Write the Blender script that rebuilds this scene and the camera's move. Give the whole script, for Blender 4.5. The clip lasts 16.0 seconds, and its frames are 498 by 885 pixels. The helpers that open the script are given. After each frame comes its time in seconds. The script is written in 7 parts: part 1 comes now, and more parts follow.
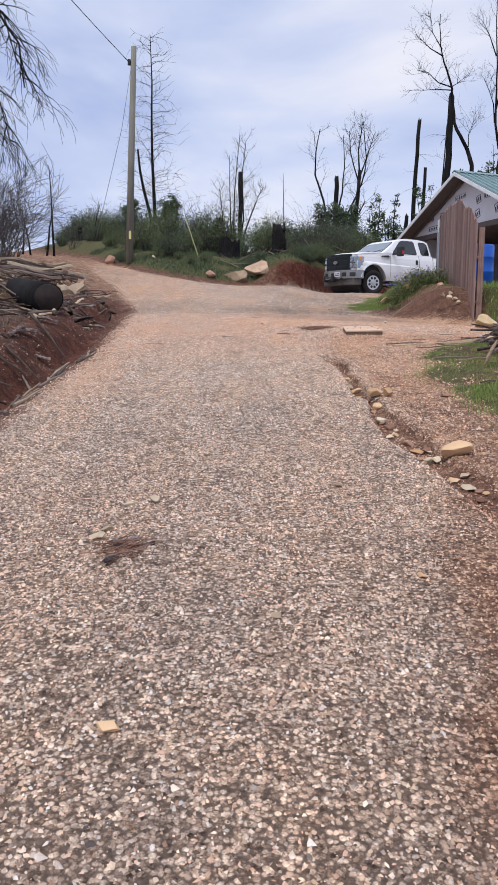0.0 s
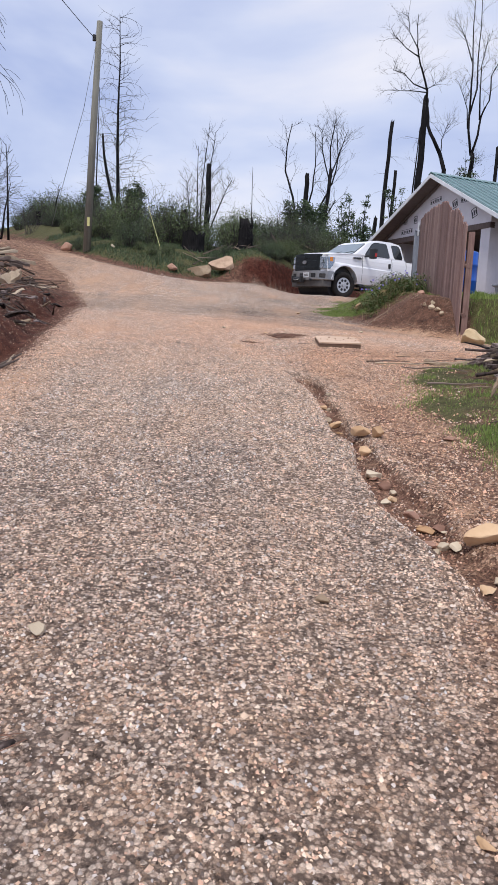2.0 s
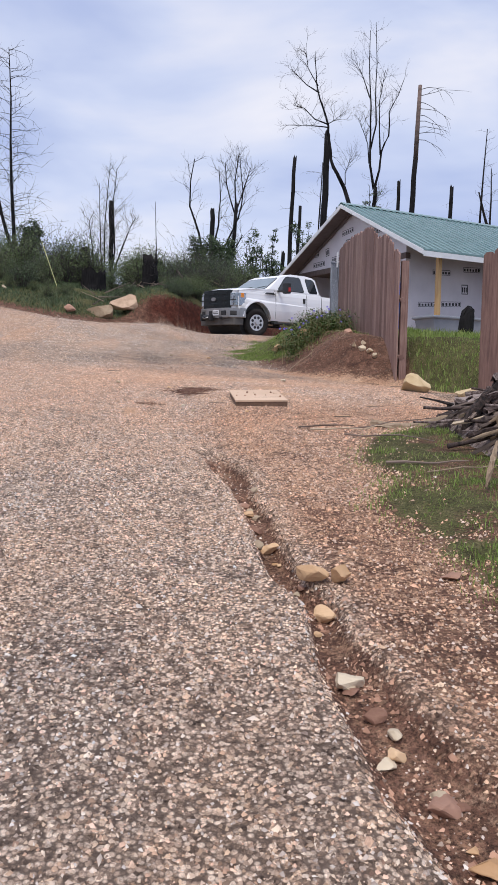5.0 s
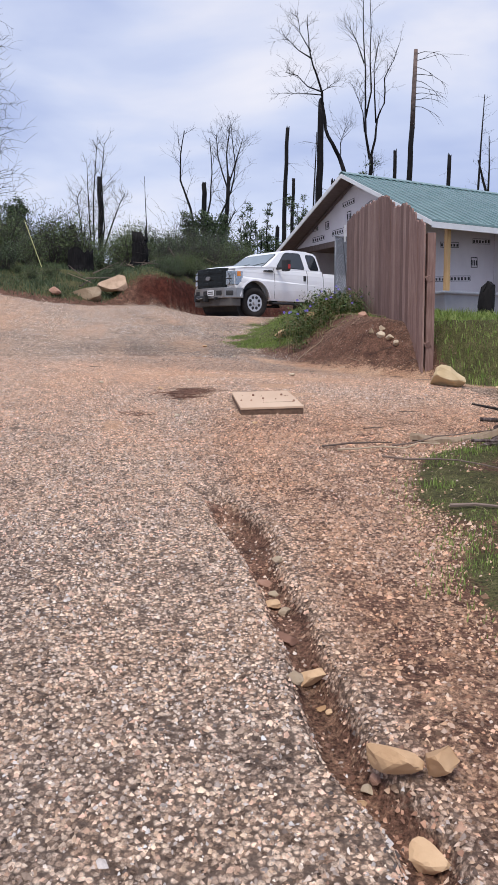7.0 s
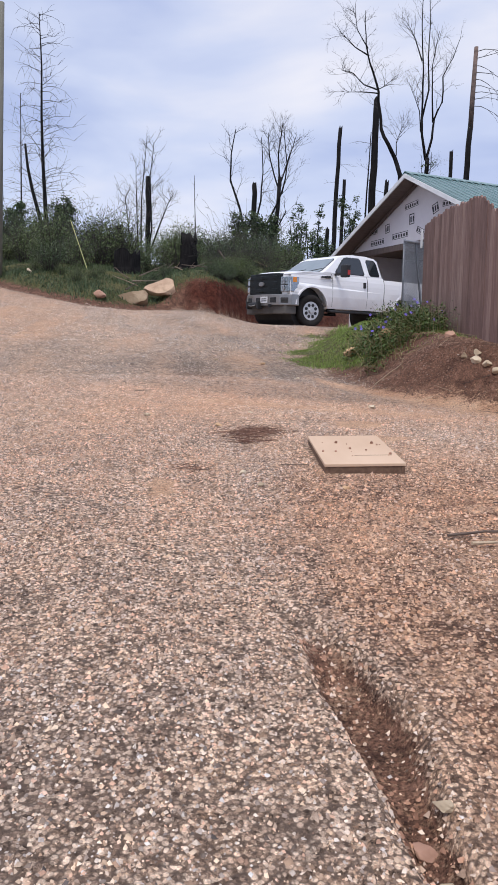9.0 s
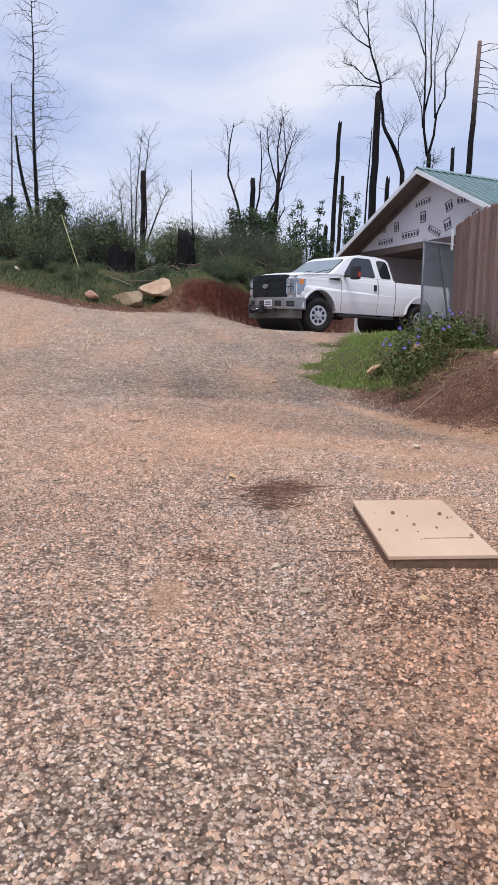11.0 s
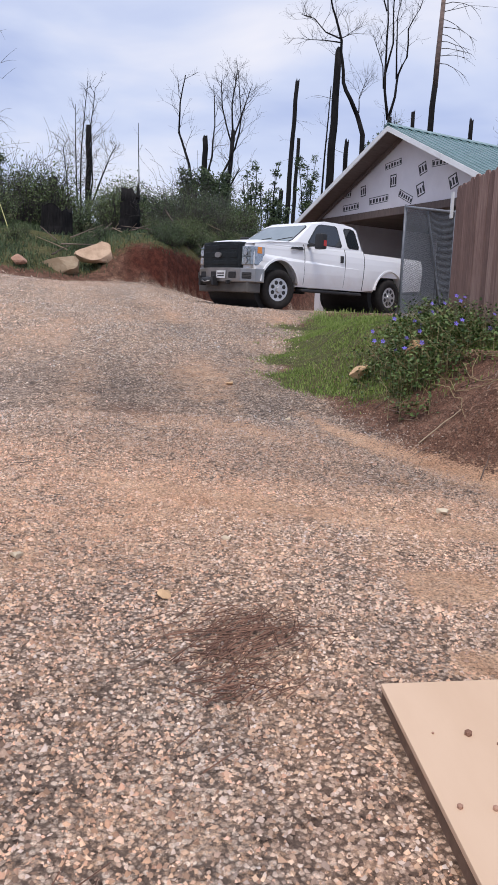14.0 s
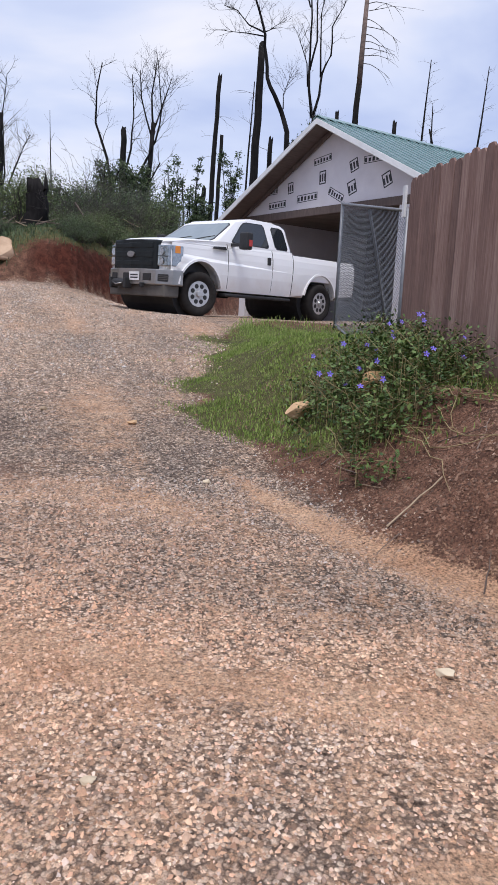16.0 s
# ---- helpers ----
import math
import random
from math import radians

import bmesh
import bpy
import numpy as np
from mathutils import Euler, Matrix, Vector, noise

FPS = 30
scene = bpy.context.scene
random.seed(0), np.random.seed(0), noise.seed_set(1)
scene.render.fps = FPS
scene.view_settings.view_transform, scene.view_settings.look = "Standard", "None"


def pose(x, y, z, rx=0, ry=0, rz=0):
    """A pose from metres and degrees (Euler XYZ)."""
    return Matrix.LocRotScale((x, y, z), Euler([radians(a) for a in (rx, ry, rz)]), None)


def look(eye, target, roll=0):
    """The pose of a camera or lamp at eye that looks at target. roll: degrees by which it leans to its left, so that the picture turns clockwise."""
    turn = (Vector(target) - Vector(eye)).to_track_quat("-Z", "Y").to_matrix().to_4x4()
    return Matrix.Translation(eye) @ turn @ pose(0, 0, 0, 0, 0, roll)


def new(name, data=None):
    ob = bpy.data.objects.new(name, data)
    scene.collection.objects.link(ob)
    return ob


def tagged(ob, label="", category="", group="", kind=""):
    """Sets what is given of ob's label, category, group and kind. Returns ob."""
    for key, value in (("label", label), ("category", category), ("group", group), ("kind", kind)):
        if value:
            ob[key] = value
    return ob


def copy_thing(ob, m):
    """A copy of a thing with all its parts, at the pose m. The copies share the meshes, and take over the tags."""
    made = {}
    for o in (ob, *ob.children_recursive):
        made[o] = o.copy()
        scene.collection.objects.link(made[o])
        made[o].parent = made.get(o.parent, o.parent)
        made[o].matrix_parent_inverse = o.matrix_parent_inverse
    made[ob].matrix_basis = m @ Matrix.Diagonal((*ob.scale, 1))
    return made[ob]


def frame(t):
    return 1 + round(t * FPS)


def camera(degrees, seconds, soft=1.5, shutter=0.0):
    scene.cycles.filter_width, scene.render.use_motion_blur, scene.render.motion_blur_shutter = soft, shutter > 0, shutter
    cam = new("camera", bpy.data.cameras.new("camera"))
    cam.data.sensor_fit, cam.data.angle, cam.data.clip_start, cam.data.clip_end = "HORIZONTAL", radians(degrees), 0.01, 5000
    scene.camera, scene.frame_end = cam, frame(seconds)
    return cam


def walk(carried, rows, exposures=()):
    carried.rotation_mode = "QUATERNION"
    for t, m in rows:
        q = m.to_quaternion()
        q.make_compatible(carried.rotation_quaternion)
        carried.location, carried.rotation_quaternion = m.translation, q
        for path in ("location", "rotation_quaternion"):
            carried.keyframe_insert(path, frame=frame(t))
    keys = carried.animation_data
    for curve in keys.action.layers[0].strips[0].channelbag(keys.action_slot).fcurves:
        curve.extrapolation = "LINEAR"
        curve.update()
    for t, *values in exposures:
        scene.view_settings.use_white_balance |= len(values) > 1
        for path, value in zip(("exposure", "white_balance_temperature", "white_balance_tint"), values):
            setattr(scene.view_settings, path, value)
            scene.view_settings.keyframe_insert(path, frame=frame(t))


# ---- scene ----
cam = camera(35.7, 16.0, soft=1.1)
PATH = [
    (0, (0.378, 0.762, 1.671), (0.349, 2.746, 1.419), 0.5),
    (0.5, (0.355, 1.146, 1.7), (0.35, 3.129, 1.436), 1.4),
    (1, (0.316, 1.531, 1.763), (0.335, 3.512, 1.491), 2.3),
    (1.5, (0.421, 2.01, 1.836), (0.464, 3.99, 1.561), 2.8),
    (2, (0.4, 2.373, 1.852), (0.478, 4.355, 1.592), 3.1),
    (2.5, (0.416, 2.728, 1.925), (0.543, 4.711, 1.693), 2.9),
    (3, (0.521, 3.057, 2.023), (0.705, 5.04, 1.833), 2.5),
    (3.5, (0.482, 3.386, 2.072), (0.729, 5.365, 1.925), 1.3),
    (4, (0.533, 3.773, 2.051), (0.801, 5.751, 1.927), 1.0),
    (6.3, (0.691, 5.555, 2.267), (1.009, 7.517, 2.043), 0.5),
    (6.5, (0.689, 5.664, 2.286), (1.001, 7.627, 2.061), 0.1),
    (7, (0.748, 6.09, 2.341), (1.043, 8.055, 2.118), -0.2),
    (7.5, (0.707, 6.518, 2.38), (0.974, 8.488, 2.163), 0.6),
    (8, (0.705, 6.885, 2.444), (0.946, 8.859, 2.228), 0.9),
    (8.5, (0.737, 7.217, 2.532), (0.953, 9.193, 2.314), 0.9),
    (9, (0.659, 7.617, 2.611), (0.85, 9.596, 2.39), 0.9),
    (9.5, (0.678, 8.082, 2.624), (0.85, 10.062, 2.402), 1.1),
    (9.7, (0.691, 8.245, 2.648), (0.854, 10.227, 2.435), 0.8),
    (11.8, (0.53, 9.697, 2.944), (0.758, 11.666, 2.68), 1.6),
    (12, (0.56, 9.874, 2.932), (0.787, 11.842, 2.656), 1.6),
    (12.5, (0.644, 10.284, 3.009), (0.885, 12.247, 2.712), 2.1),
    (13, (0.626, 10.709, 3.095), (0.893, 12.666, 2.783), 2.0),
    (13.5, (0.765, 11.087, 3.116), (1.065, 13.039, 2.8), 2.1),
    (14, (0.851, 11.446, 3.154), (1.186, 13.393, 2.843), 2.3),
    (14.5, (0.892, 11.945, 3.185), (1.276, 13.886, 2.888), 2.8),
    (15, (1.065, 12.336, 3.255), (1.493, 14.268, 2.96), 2.9),
    (15.5, (1.163, 12.777, 3.3), (1.639, 14.697, 3.003), 2.9),
    (16, (1.261, 13.179, 3.345), (1.786, 15.084, 3.039), 2.9),
]
walk(cam, [(t, look(eye, target, roll)) for t, eye, target, roll in PATH], [(0, 0.0), (12.5, 0.0), (14.5, 0.03), (16, 0.08)])

# ---- world, sun, light ----
world = bpy.data.worlds.new("sky")
scene.world = world
world.use_nodes = True
_nt = world.node_tree
_nt.nodes.clear()


def wn(kind, **kw):
    n = _nt.nodes.new(kind)
    for k, v in kw.items():
        n.inputs[k].default_value = v
    return n


SUN_EL, SUN_AZ = 64.0, 205.0
sky = wn("ShaderNodeTexSky")
sky.sky_type, sky.sun_disc = "NISHITA", False
sky.sun_elevation, sky.sun_rotation = radians(SUN_EL), radians(SUN_AZ)
_bg_sky = wn("ShaderNodeBackground", Strength=0.13)
_tc = wn("ShaderNodeTexCoord")
_map = wn("ShaderNodeMapping")
_map.inputs["Scale"].default_value = (1.0, 1.0, 2.6)
_map.inputs["Rotation"].default_value = (0.0, 0.35, 0.5)
_n1 = wn("ShaderNodeTexNoise", Scale=2.3, Detail=5.0, Roughness=0.5, Distortion=0.25)
_r1 = wn("ShaderNodeValToRGB")
_r1.color_ramp.elements[0].position, _r1.color_ramp.elements[0].color = 0.36, (0.40, 0.48, 0.77, 1)
_r1.color_ramp.elements[1].position, _r1.color_ramp.elements[1].color = 0.70, (0.93, 0.91, 0.97, 1)
_e = _r1.color_ramp.elements.new(0.53)
_e.color = (0.63, 0.69, 0.90, 1)
_bg_cl = wn("ShaderNodeBackground", Strength=1.08)
_mix = wn("ShaderNodeMixShader", Fac=0.86)
_wo = wn("ShaderNodeOutputWorld")
_l = _nt.links.new
_l(_tc.outputs["Generated"], _map.inputs["Vector"])
_l(_map.outputs["Vector"], _n1.inputs["Vector"])
_l(_n1.outputs["Fac"], _r1.inputs["Fac"])
_l(_r1.outputs["Color"], _bg_cl.inputs["Color"])
_l(sky.outputs["Color"], _bg_sky.inputs["Color"])
_l(_bg_sky.outputs[0], _mix.inputs[1])
_l(_bg_cl.outputs[0], _mix.inputs[2])
_l(_mix.outputs[0], _wo.inputs["Surface"])

_sl = bpy.data.lights.new("sun", "SUN")
_sl.energy, _sl.angle, _sl.color = 2.4, radians(22), (1.0, 0.945, 0.89)
sun = new("sun", _sl)
sun.matrix_world = look((0, 0, 0), (-math.sin(radians(SUN_AZ)) * math.cos(radians(SUN_EL)), -math.cos(radians(SUN_AZ)) * math.cos(radians(SUN_EL)), -math.sin(radians(SUN_EL))))


# ---- materials ----
def material(name, rough=0.8, metal=0.0):
    m = bpy.data.materials.new(name)
    m.use_nodes = True
    b = m.node_tree.nodes["Principled BSDF"]
    b.inputs["Roughness"].default_value = rough
    b.inputs["Metallic"].default_value = metal
    return m, m.node_tree, b


class Nodes:
    """Short ways to add and join shader nodes."""

    def __init__(self, tree):
        self.t = tree
        self.co = tree.nodes.new("ShaderNodeTexCoord").outputs["Object"]

    def link(self, a, b):
        self.t.links.new(a, b)

    def noise(self, scale, detail=4.0, rough=0.55, vec=None, stretch=None, out="Fac"):
        n = self.t.nodes.new("ShaderNodeTexNoise")
        n.inputs["Scale"].default_value, n.inputs["Detail"].default_value, n.inputs["Roughness"].default_value = scale, detail, rough
        v = vec or self.co
        if stretch:
            m = self.t.nodes.new("ShaderNodeMapping")
            m.inputs["Scale"].default_value = stretch
            self.link(v, m.inputs["Vector"])
            v = m.outputs["Vector"]
        self.link(v, n.inputs["Vector"])
        return n.outputs[out]

    def voronoi(self, scale, out="Color", feature="F1"):
        n = self.t.nodes.new("ShaderNodeTexVoronoi")
        n.feature = feature
        n.inputs["Scale"].default_value = scale
        self.link(self.co, n.inputs["Vector"])
        return n.outputs[out]

    def ramp(self, fac, *stops):
        n = self.t.nodes.new("ShaderNodeValToRGB")
        el = n.color_ramp.elements
        while len(el) < len(stops):
            el.new(0.5)
        for e, (p, c) in zip(el, stops):
            e.position = p
            e.color = (*c, 1) if isinstance(c, tuple) else (c, c, c, 1)
        self.link(fac, n.inputs["Fac"])
        return n.outputs["Color"]

    def mix(self, fac, a, b, kind="MIX"):
        n = self.t.nodes.new("ShaderNodeMix")
        n.data_type, n.blend_type = "RGBA", kind
        for s, v in ((n.inputs["Factor"], fac), (n.inputs["A"] if False else n.inputs[6], a), (n.inputs[7], b)):
            if isinstance(v, (int, float)):
                s.default_value = v
            elif isinstance(v, tuple):
                s.default_value = (*v, 1)
            else:
                self.link(v, s)
        return n.outputs[2]

    def math(self, op, a, b=0.0, clamp=False):
        n = self.t.nodes.new("ShaderNodeMath")
        n.operation, n.use_clamp = op, clamp
        for s, v in zip(n.inputs, (a, b)):
            if isinstance(v, (int, float)):
                s.default_value = v
            else:
                self.link(v, s)
        return n.outputs[0]

    def attr(self, name, out="Fac"):
        n = self.t.nodes.new("ShaderNodeAttribute")
        n.attribute_name = name
        return n.outputs[out]

    def island(self):
        return self.t.nodes.new("ShaderNodeNewGeometry").outputs["Random Per Island"]

    def random(self):
        return self.t.nodes.new("ShaderNodeObjectInfo").outputs["Random"]

    def bump(self, bsdf, height, strength=0.4, distance=0.01):
        n = self.t.nodes.new("ShaderNodeBump")
        n.inputs["Strength"].default_value, n.inputs["Distance"].default_value = strength, distance
        self.link(height, n.inputs["Height"])
        self.link(n.outputs["Normal"], bsdf.inputs["Normal"])


def simple(name, dark, light, scale=8.0, rough=0.8, metal=0.0, bump=0.3, dist=0.004, stretch=None, by="noise", spec=None):
    """A surface that varies between two colours with its own grain."""
    m, t, b = material(name, rough, metal)
    n = Nodes(t)
    f1 = n.noise(scale, 6, 0.6, stretch=stretch)
    f2 = n.noise(scale * 0.13, 3)
    f = n.math("ADD", n.math("MULTIPLY", f1, 0.6), n.math("MULTIPLY", f2, 0.4))
    if by == "island":
        f = n.math("ADD", n.math("MULTIPLY", f, 0.5), n.math("MULTIPLY", n.island(), 0.5))
    if by == "object":
        f = n.math("ADD", n.math("MULTIPLY", f, 0.6), n.math("MULTIPLY", n.random(), 0.4))
    n.link(n.ramp(f, (0.3, dark), (0.7, light)), b.inputs["Base Color"])
    if bump:
        n.bump(b, f1, bump, dist)
    if spec is not None:
        b.inputs["Specular IOR Level"].default_value = spec
    return m


def ground_material():
    """Gravel, red clay and turf, blended by the surface's own zones."""
    m, t, b = material("ground", 0.92)
    n = Nodes(t)
    b.inputs["Specular IOR Level"].default_value = 0.2
    def shade(scale):
        s = t.nodes.new("ShaderNodeSeparateColor")
        n.link(n.voronoi(scale), s.inputs[0])
        return s.outputs[0]

    cell, cell2 = shade(62.0), shade(125.0)
    stone = n.ramp(n.math("ADD", n.math("MULTIPLY", cell, 0.75), n.math("MULTIPLY", cell2, 0.25)),
                   (0.12, (0.12, 0.088, 0.07)), (0.36, (0.33, 0.245, 0.19)), (0.62, (0.58, 0.45, 0.355)), (0.88, (0.86, 0.72, 0.59)))
    mottle = n.math("ADD", n.math("MULTIPLY", n.noise(0.55, 5, 0.65), 0.55), n.math("MULTIPLY", n.noise(3.0, 4, 0.6), 0.45))
    stone = n.mix(1.0, stone, n.ramp(mottle, (0.36, (0.66, 0.63, 0.62)), (0.5, (0.95, 0.9, 0.86)), (0.64, (1.2, 1.06, 0.93))), "MULTIPLY")
    stone = n.mix(1.0, stone, n.ramp(n.noise(17.0, 5, 0.8), (0.38, (0.38, 0.36, 0.35)), (0.5, (1.0, 0.99, 0.98)), (0.62, (1.5, 1.48, 1.46))), "MULTIPLY")
    # Gaps between stones: darker fines, with the gaps' shade put into the colour.
    edge = n.voronoi(62.0, "Distance")
    stone = n.mix(n.ramp(edge, (0.46, 0.0), (0.72, 0.9)), stone, (0.14, 0.098, 0.075))
    stone = n.mix(n.ramp(n.noise(1.1, 3, 0.5, stretch=(1.6, 0.16, 1)), (0.44, 0.0), (0.6, 0.4)), stone, n.mix(1.0, stone, (0.82, 0.90, 0.98), "MULTIPLY"))
    stone = n.mix(n.math("MULTIPLY", n.attr("grey"), 0.9), stone, n.mix(1.0, stone, (0.62, 0.655, 0.69), "MULTIPLY"))
    stone = n.mix(n.math("MULTIPLY", n.attr("earth"), 0.85), stone, n.mix(1.0, stone, (0.78, 0.56, 0.44), "MULTIPLY"))
    speck = n.ramp(n.noise(70, 5, 0.75), (0.37, (0.30, 0.29, 0.28)), (0.5, (0.95, 0.95, 0.95)), (0.65, (1.5, 1.45, 1.4)))
    clay = n.mix(1.0, n.ramp(n.noise(3.5, 7, 0.65), (0.3, (0.48, 0.27, 0.16)), (0.55, (0.64, 0.41, 0.265)), (0.75, (0.76, 0.55, 0.39))), speck, "MULTIPLY")
    red = n.mix(1.0, n.ramp(n.noise(6, 8, 0.72), (0.3, (0.055, 0.029, 0.021)), (0.5, (0.15, 0.078, 0.053)), (0.72, (0.29, 0.16, 0.11))), speck, "MULTIPLY")
    turf = n.mix(1.0, n.ramp(n.noise(7, 7, 0.7), (0.3, (0.055, 0.046, 0.023)), (0.52, (0.10, 0.10, 0.038)), (0.75, (0.17, 0.14, 0.074))), speck, "MULTIPLY")
    grain = n.math("SUBTRACT", n.noise(5.0, 7, 0.75), 0.5)
    fine = n.math("SUBTRACT", n.noise(45.0, 4, 0.7), 0.5)

    def mask(name, k=1.1, lo=0.38, hi=0.62):
        v = n.math("ADD", n.attr(name), n.math("MULTIPLY", n.math("ADD", grain, n.math("MULTIPLY", fine, 1.1)), k))
        return n.ramp(v, (lo, 0.0), (hi, 1.0))

    col = n.mix(mask("gravel"), red, stone)
    col = n.mix(n.math("MULTIPLY", mask("clay", 1.9, 0.32, 0.75), 0.8), col, clay)
    col = n.mix(n.math("MULTIPLY", mask("damp", 1.0, 0.35, 0.8), 0.7), col, red)
    col = n.mix(n.attr("cut"), col, n.mix(1.0, red, (0.52, 0.29, 0.26), "MULTIPLY"))
    col = n.mix(mask("turf"), col, turf)
    n.link(col, b.inputs["Base Color"])
    h = n.math("ADD", n.math("MULTIPLY", edge, -0.5), n.math("ADD", n.math("MULTIPLY", n.noise(80, 5, 0.7), 0.8), n.math("MULTIPLY", n.noise(18, 5, 0.7), 1.2)))
    n.bump(b, h, 0.9, 0.02)
    return m


GROUND = ground_material()


# ---- lie of the land ----
def lattice(ix, iy, seed):
    v = np.sin(ix * 127.1 + iy * 311.7 + seed * 74.7) * 43758.5453
    return v - np.floor(v)


def vnoise(x, y, scale, seed=0):
    """Smooth value noise from 0 to 1."""
    x, y = np.asarray(x, float) / scale, np.asarray(y, float) / scale
    ix, iy = np.floor(x), np.floor(y)
    fx, fy = x - ix, y - iy
    fx, fy = fx * fx * (3 - 2 * fx), fy * fy * (3 - 2 * fy)
    a, b_, c, d = lattice(ix, iy, seed), lattice(ix + 1, iy, seed), lattice(ix, iy + 1, seed), lattice(ix + 1, iy + 1, seed)
    return (a * (1 - fx) + b_ * fx) * (1 - fy) + (c * (1 - fx) + d * fx) * fy


def smooth(v, lo, hi):
    v = np.clip((np.asarray(v, float) - lo) / (hi - lo), 0, 1)
    return v * v * (3 - 2 * v)


def left_edge(y):
    return np.interp(y, [-5, 7, 8.2, 9.3, 11.4, 18.5, 26, 36, 48, 60], [-1.7, -1.74, -1.8, -1.76, -1.82, -2.55, -4.4, -8.4, -13.5, -19.0])


def knoll_edge(x):
    return np.interp(x, [-30, -17, -9, -5, -2, 0.8, 2.0, 3.4, 5, 12, 30], [80, 60, 42, 34.0, 31.4, 32.7, 33.0, 34.6, 37.5, 46, 60])


def turf_edge(y):
    """Where the verge begins to the right of the track, below the branch drive."""
    return np.interp(y, [-5, 6.6, 7.3, 8.1, 9.0, 9.5, 10.3, 11.0, 11.4, 12.0, 12.5], [2.2, 2.05, 2.08, 1.98, 1.88, 1.92, 2.1, 2.35, 2.7, 3.2, 4.6])


def toe(x):
    """Foot of the bank above the branch drive."""
    return np.interp(x, [1.95, 2.16, 2.5, 2.75, 3.0, 3.3, 3.9, 4.25, 5.0, 12], [20.2, 19.0, 17.8, 17.1, 16.6, 16.1, 15.35, 15.0, 14.3, 10.5])


def pad_edge(y):
    """Left rim of the lawn between the track and the parking pad."""
    return np.interp(y, [16, 19.0, 19.8, 22.1, 24.5, 26.5, 28], [2.45, 2.3, 2.16, 2.72, 3.35, 4.4, 6.5]) + 0.07 * np.sin(np.asarray(y) * 2.7)


def gully_x(y):
    return np.interp(y, [4.6, 5.4, 6.2, 6.6, 7.2, 7.8, 8.6, 9.4, 9.9, 10.4, 10.9], [1.86, 1.67, 1.53, 1.46, 1.42, 1.39, 1.34, 1.33, 1.33, 1.25, 1.12]) + 0.014 * np.sin(np.asarray(y) * 5.1)


def gully_cut(x, y):
    """1 on the floor of the washed-out channel, 0 outside its ragged rims."""
    g = np.abs(x - gully_x(y) - 0.07 * (vnoise(x, y, 0.3, 17) - 0.5))
    wide = (0.03 + 0.075 * vnoise(y, 0 * y, 0.6, 18)) * (1 + 0.7 * (1 - smooth(y, 6.0, 8.5)))
    return (1 - smooth(g, wide * 0.55, wide + 0.05)) * smooth(y, 3.4, 5.0) * (1 - smooth(y, 10.2, 10.9))


def height(x, y):
    x, y = np.asarray(x, float), np.asarray(y, float)
    z = np.interp(y, [-80, 0, 0.76, 6.1, 8, 12.7, 14.3, 17.3, 19.4, 21.5, 24, 27.6, 34, 60, 90, 900], [-9.0, 0.1, 0.2, 0.94, 1.2, 1.82, 1.96, 2.27, 2.5, 2.74, 2.99, 3.41, 4.22, 7.5, 8.6, 8.6])
    z = z + smooth(y, 17, 34) * np.clip(-x - 0.5, 0, 8) * 0.11
    # pad by the house, level
    pad = smooth(x, 1.2, 4.2) * smooth(y, 24, 28.5) * (1 - smooth(y - knoll_edge(x), -0.3, 5.0) * (1 - smooth(x, 5.5, 9.0))) * (1 - smooth(y, 50, 80))
    z = z * (1 - pad) + pad * (3.42 + 0.01 * (y - 28))
    # knoll behind the track
    d = y - knoll_edge(x)
    steep = 0.5 + 5.5 * smooth(x, 0.0, 1.5)
    z = z + np.where(d > 0, (1 - np.exp(-np.clip(d, 0, 60) * steep * 0.6)) * (1.05 + 0.2 * smooth(x, 0, 3)), 0) * (1 - smooth(x, 14, 26))
    # bank under the fence
    inside = np.minimum(smooth(y - toe(x), 0.0, 1.3), smooth(x - pad_edge(y), 0.0, 1.5))
    fade = 1 - smooth(y, 19.8, 25)
    z = z + inside * fade * (0.06 + 0.58 * smooth(x, 2.7, 4.1)) * (1 - 0.6 * smooth(x, 5.5, 9))
    # gully along the track
    z = z - 0.085 * gully_cut(x, y) * (0.55 + 0.9 * vnoise(x, y, 0.5, 5))
    # verge on the right
    z = z + 0.10 * smooth(x - turf_edge(y), 0.0, 0.9) * (1 - smooth(y, 11.5, 12.8))
    # ditch and bank on the left
    e = left_edge(y) - x
    ragged = e + 0.5 * (vnoise(x, y, 0.7, 6) - 0.5)
    z = z - 0.22 * np.exp(-((e - 0.42) / 0.3) ** 2) * (1 - smooth(y, 14, 22)) + 0.20 * smooth(ragged, 0.45, 0.75) * (1 - smooth(e, 0.9, 2.0)) * (1 - smooth(y, 18, 24)) + 0.75 * smooth(e, 0.9, 3.2) * (1 - smooth(y, 24, 34))
    # crown, ruts and lumps
    rut = np.exp(-((x + 0.7) / 0.35) ** 2) + np.exp(-((x - 0.95) / 0.35) ** 2)
    z = z - 0.018 * rut * (1 - smooth(y, 20, 26))
    rough = 0.3 + 1.5 * smooth(e, 0.1, 0.8) + 1.0 * inside + 1.2 * smooth(d, 0, 2)
    z = z + rough * (0.09 * (vnoise(x, y, 1.1, 1) - 0.5) + 0.05 * (vnoise(x, y, 0.37, 2) - 0.5) + 0.022 * (vnoise(x, y, 0.13, 3) - 0.5))
    return z


def hz(x, y):
    return float(height(x, y))


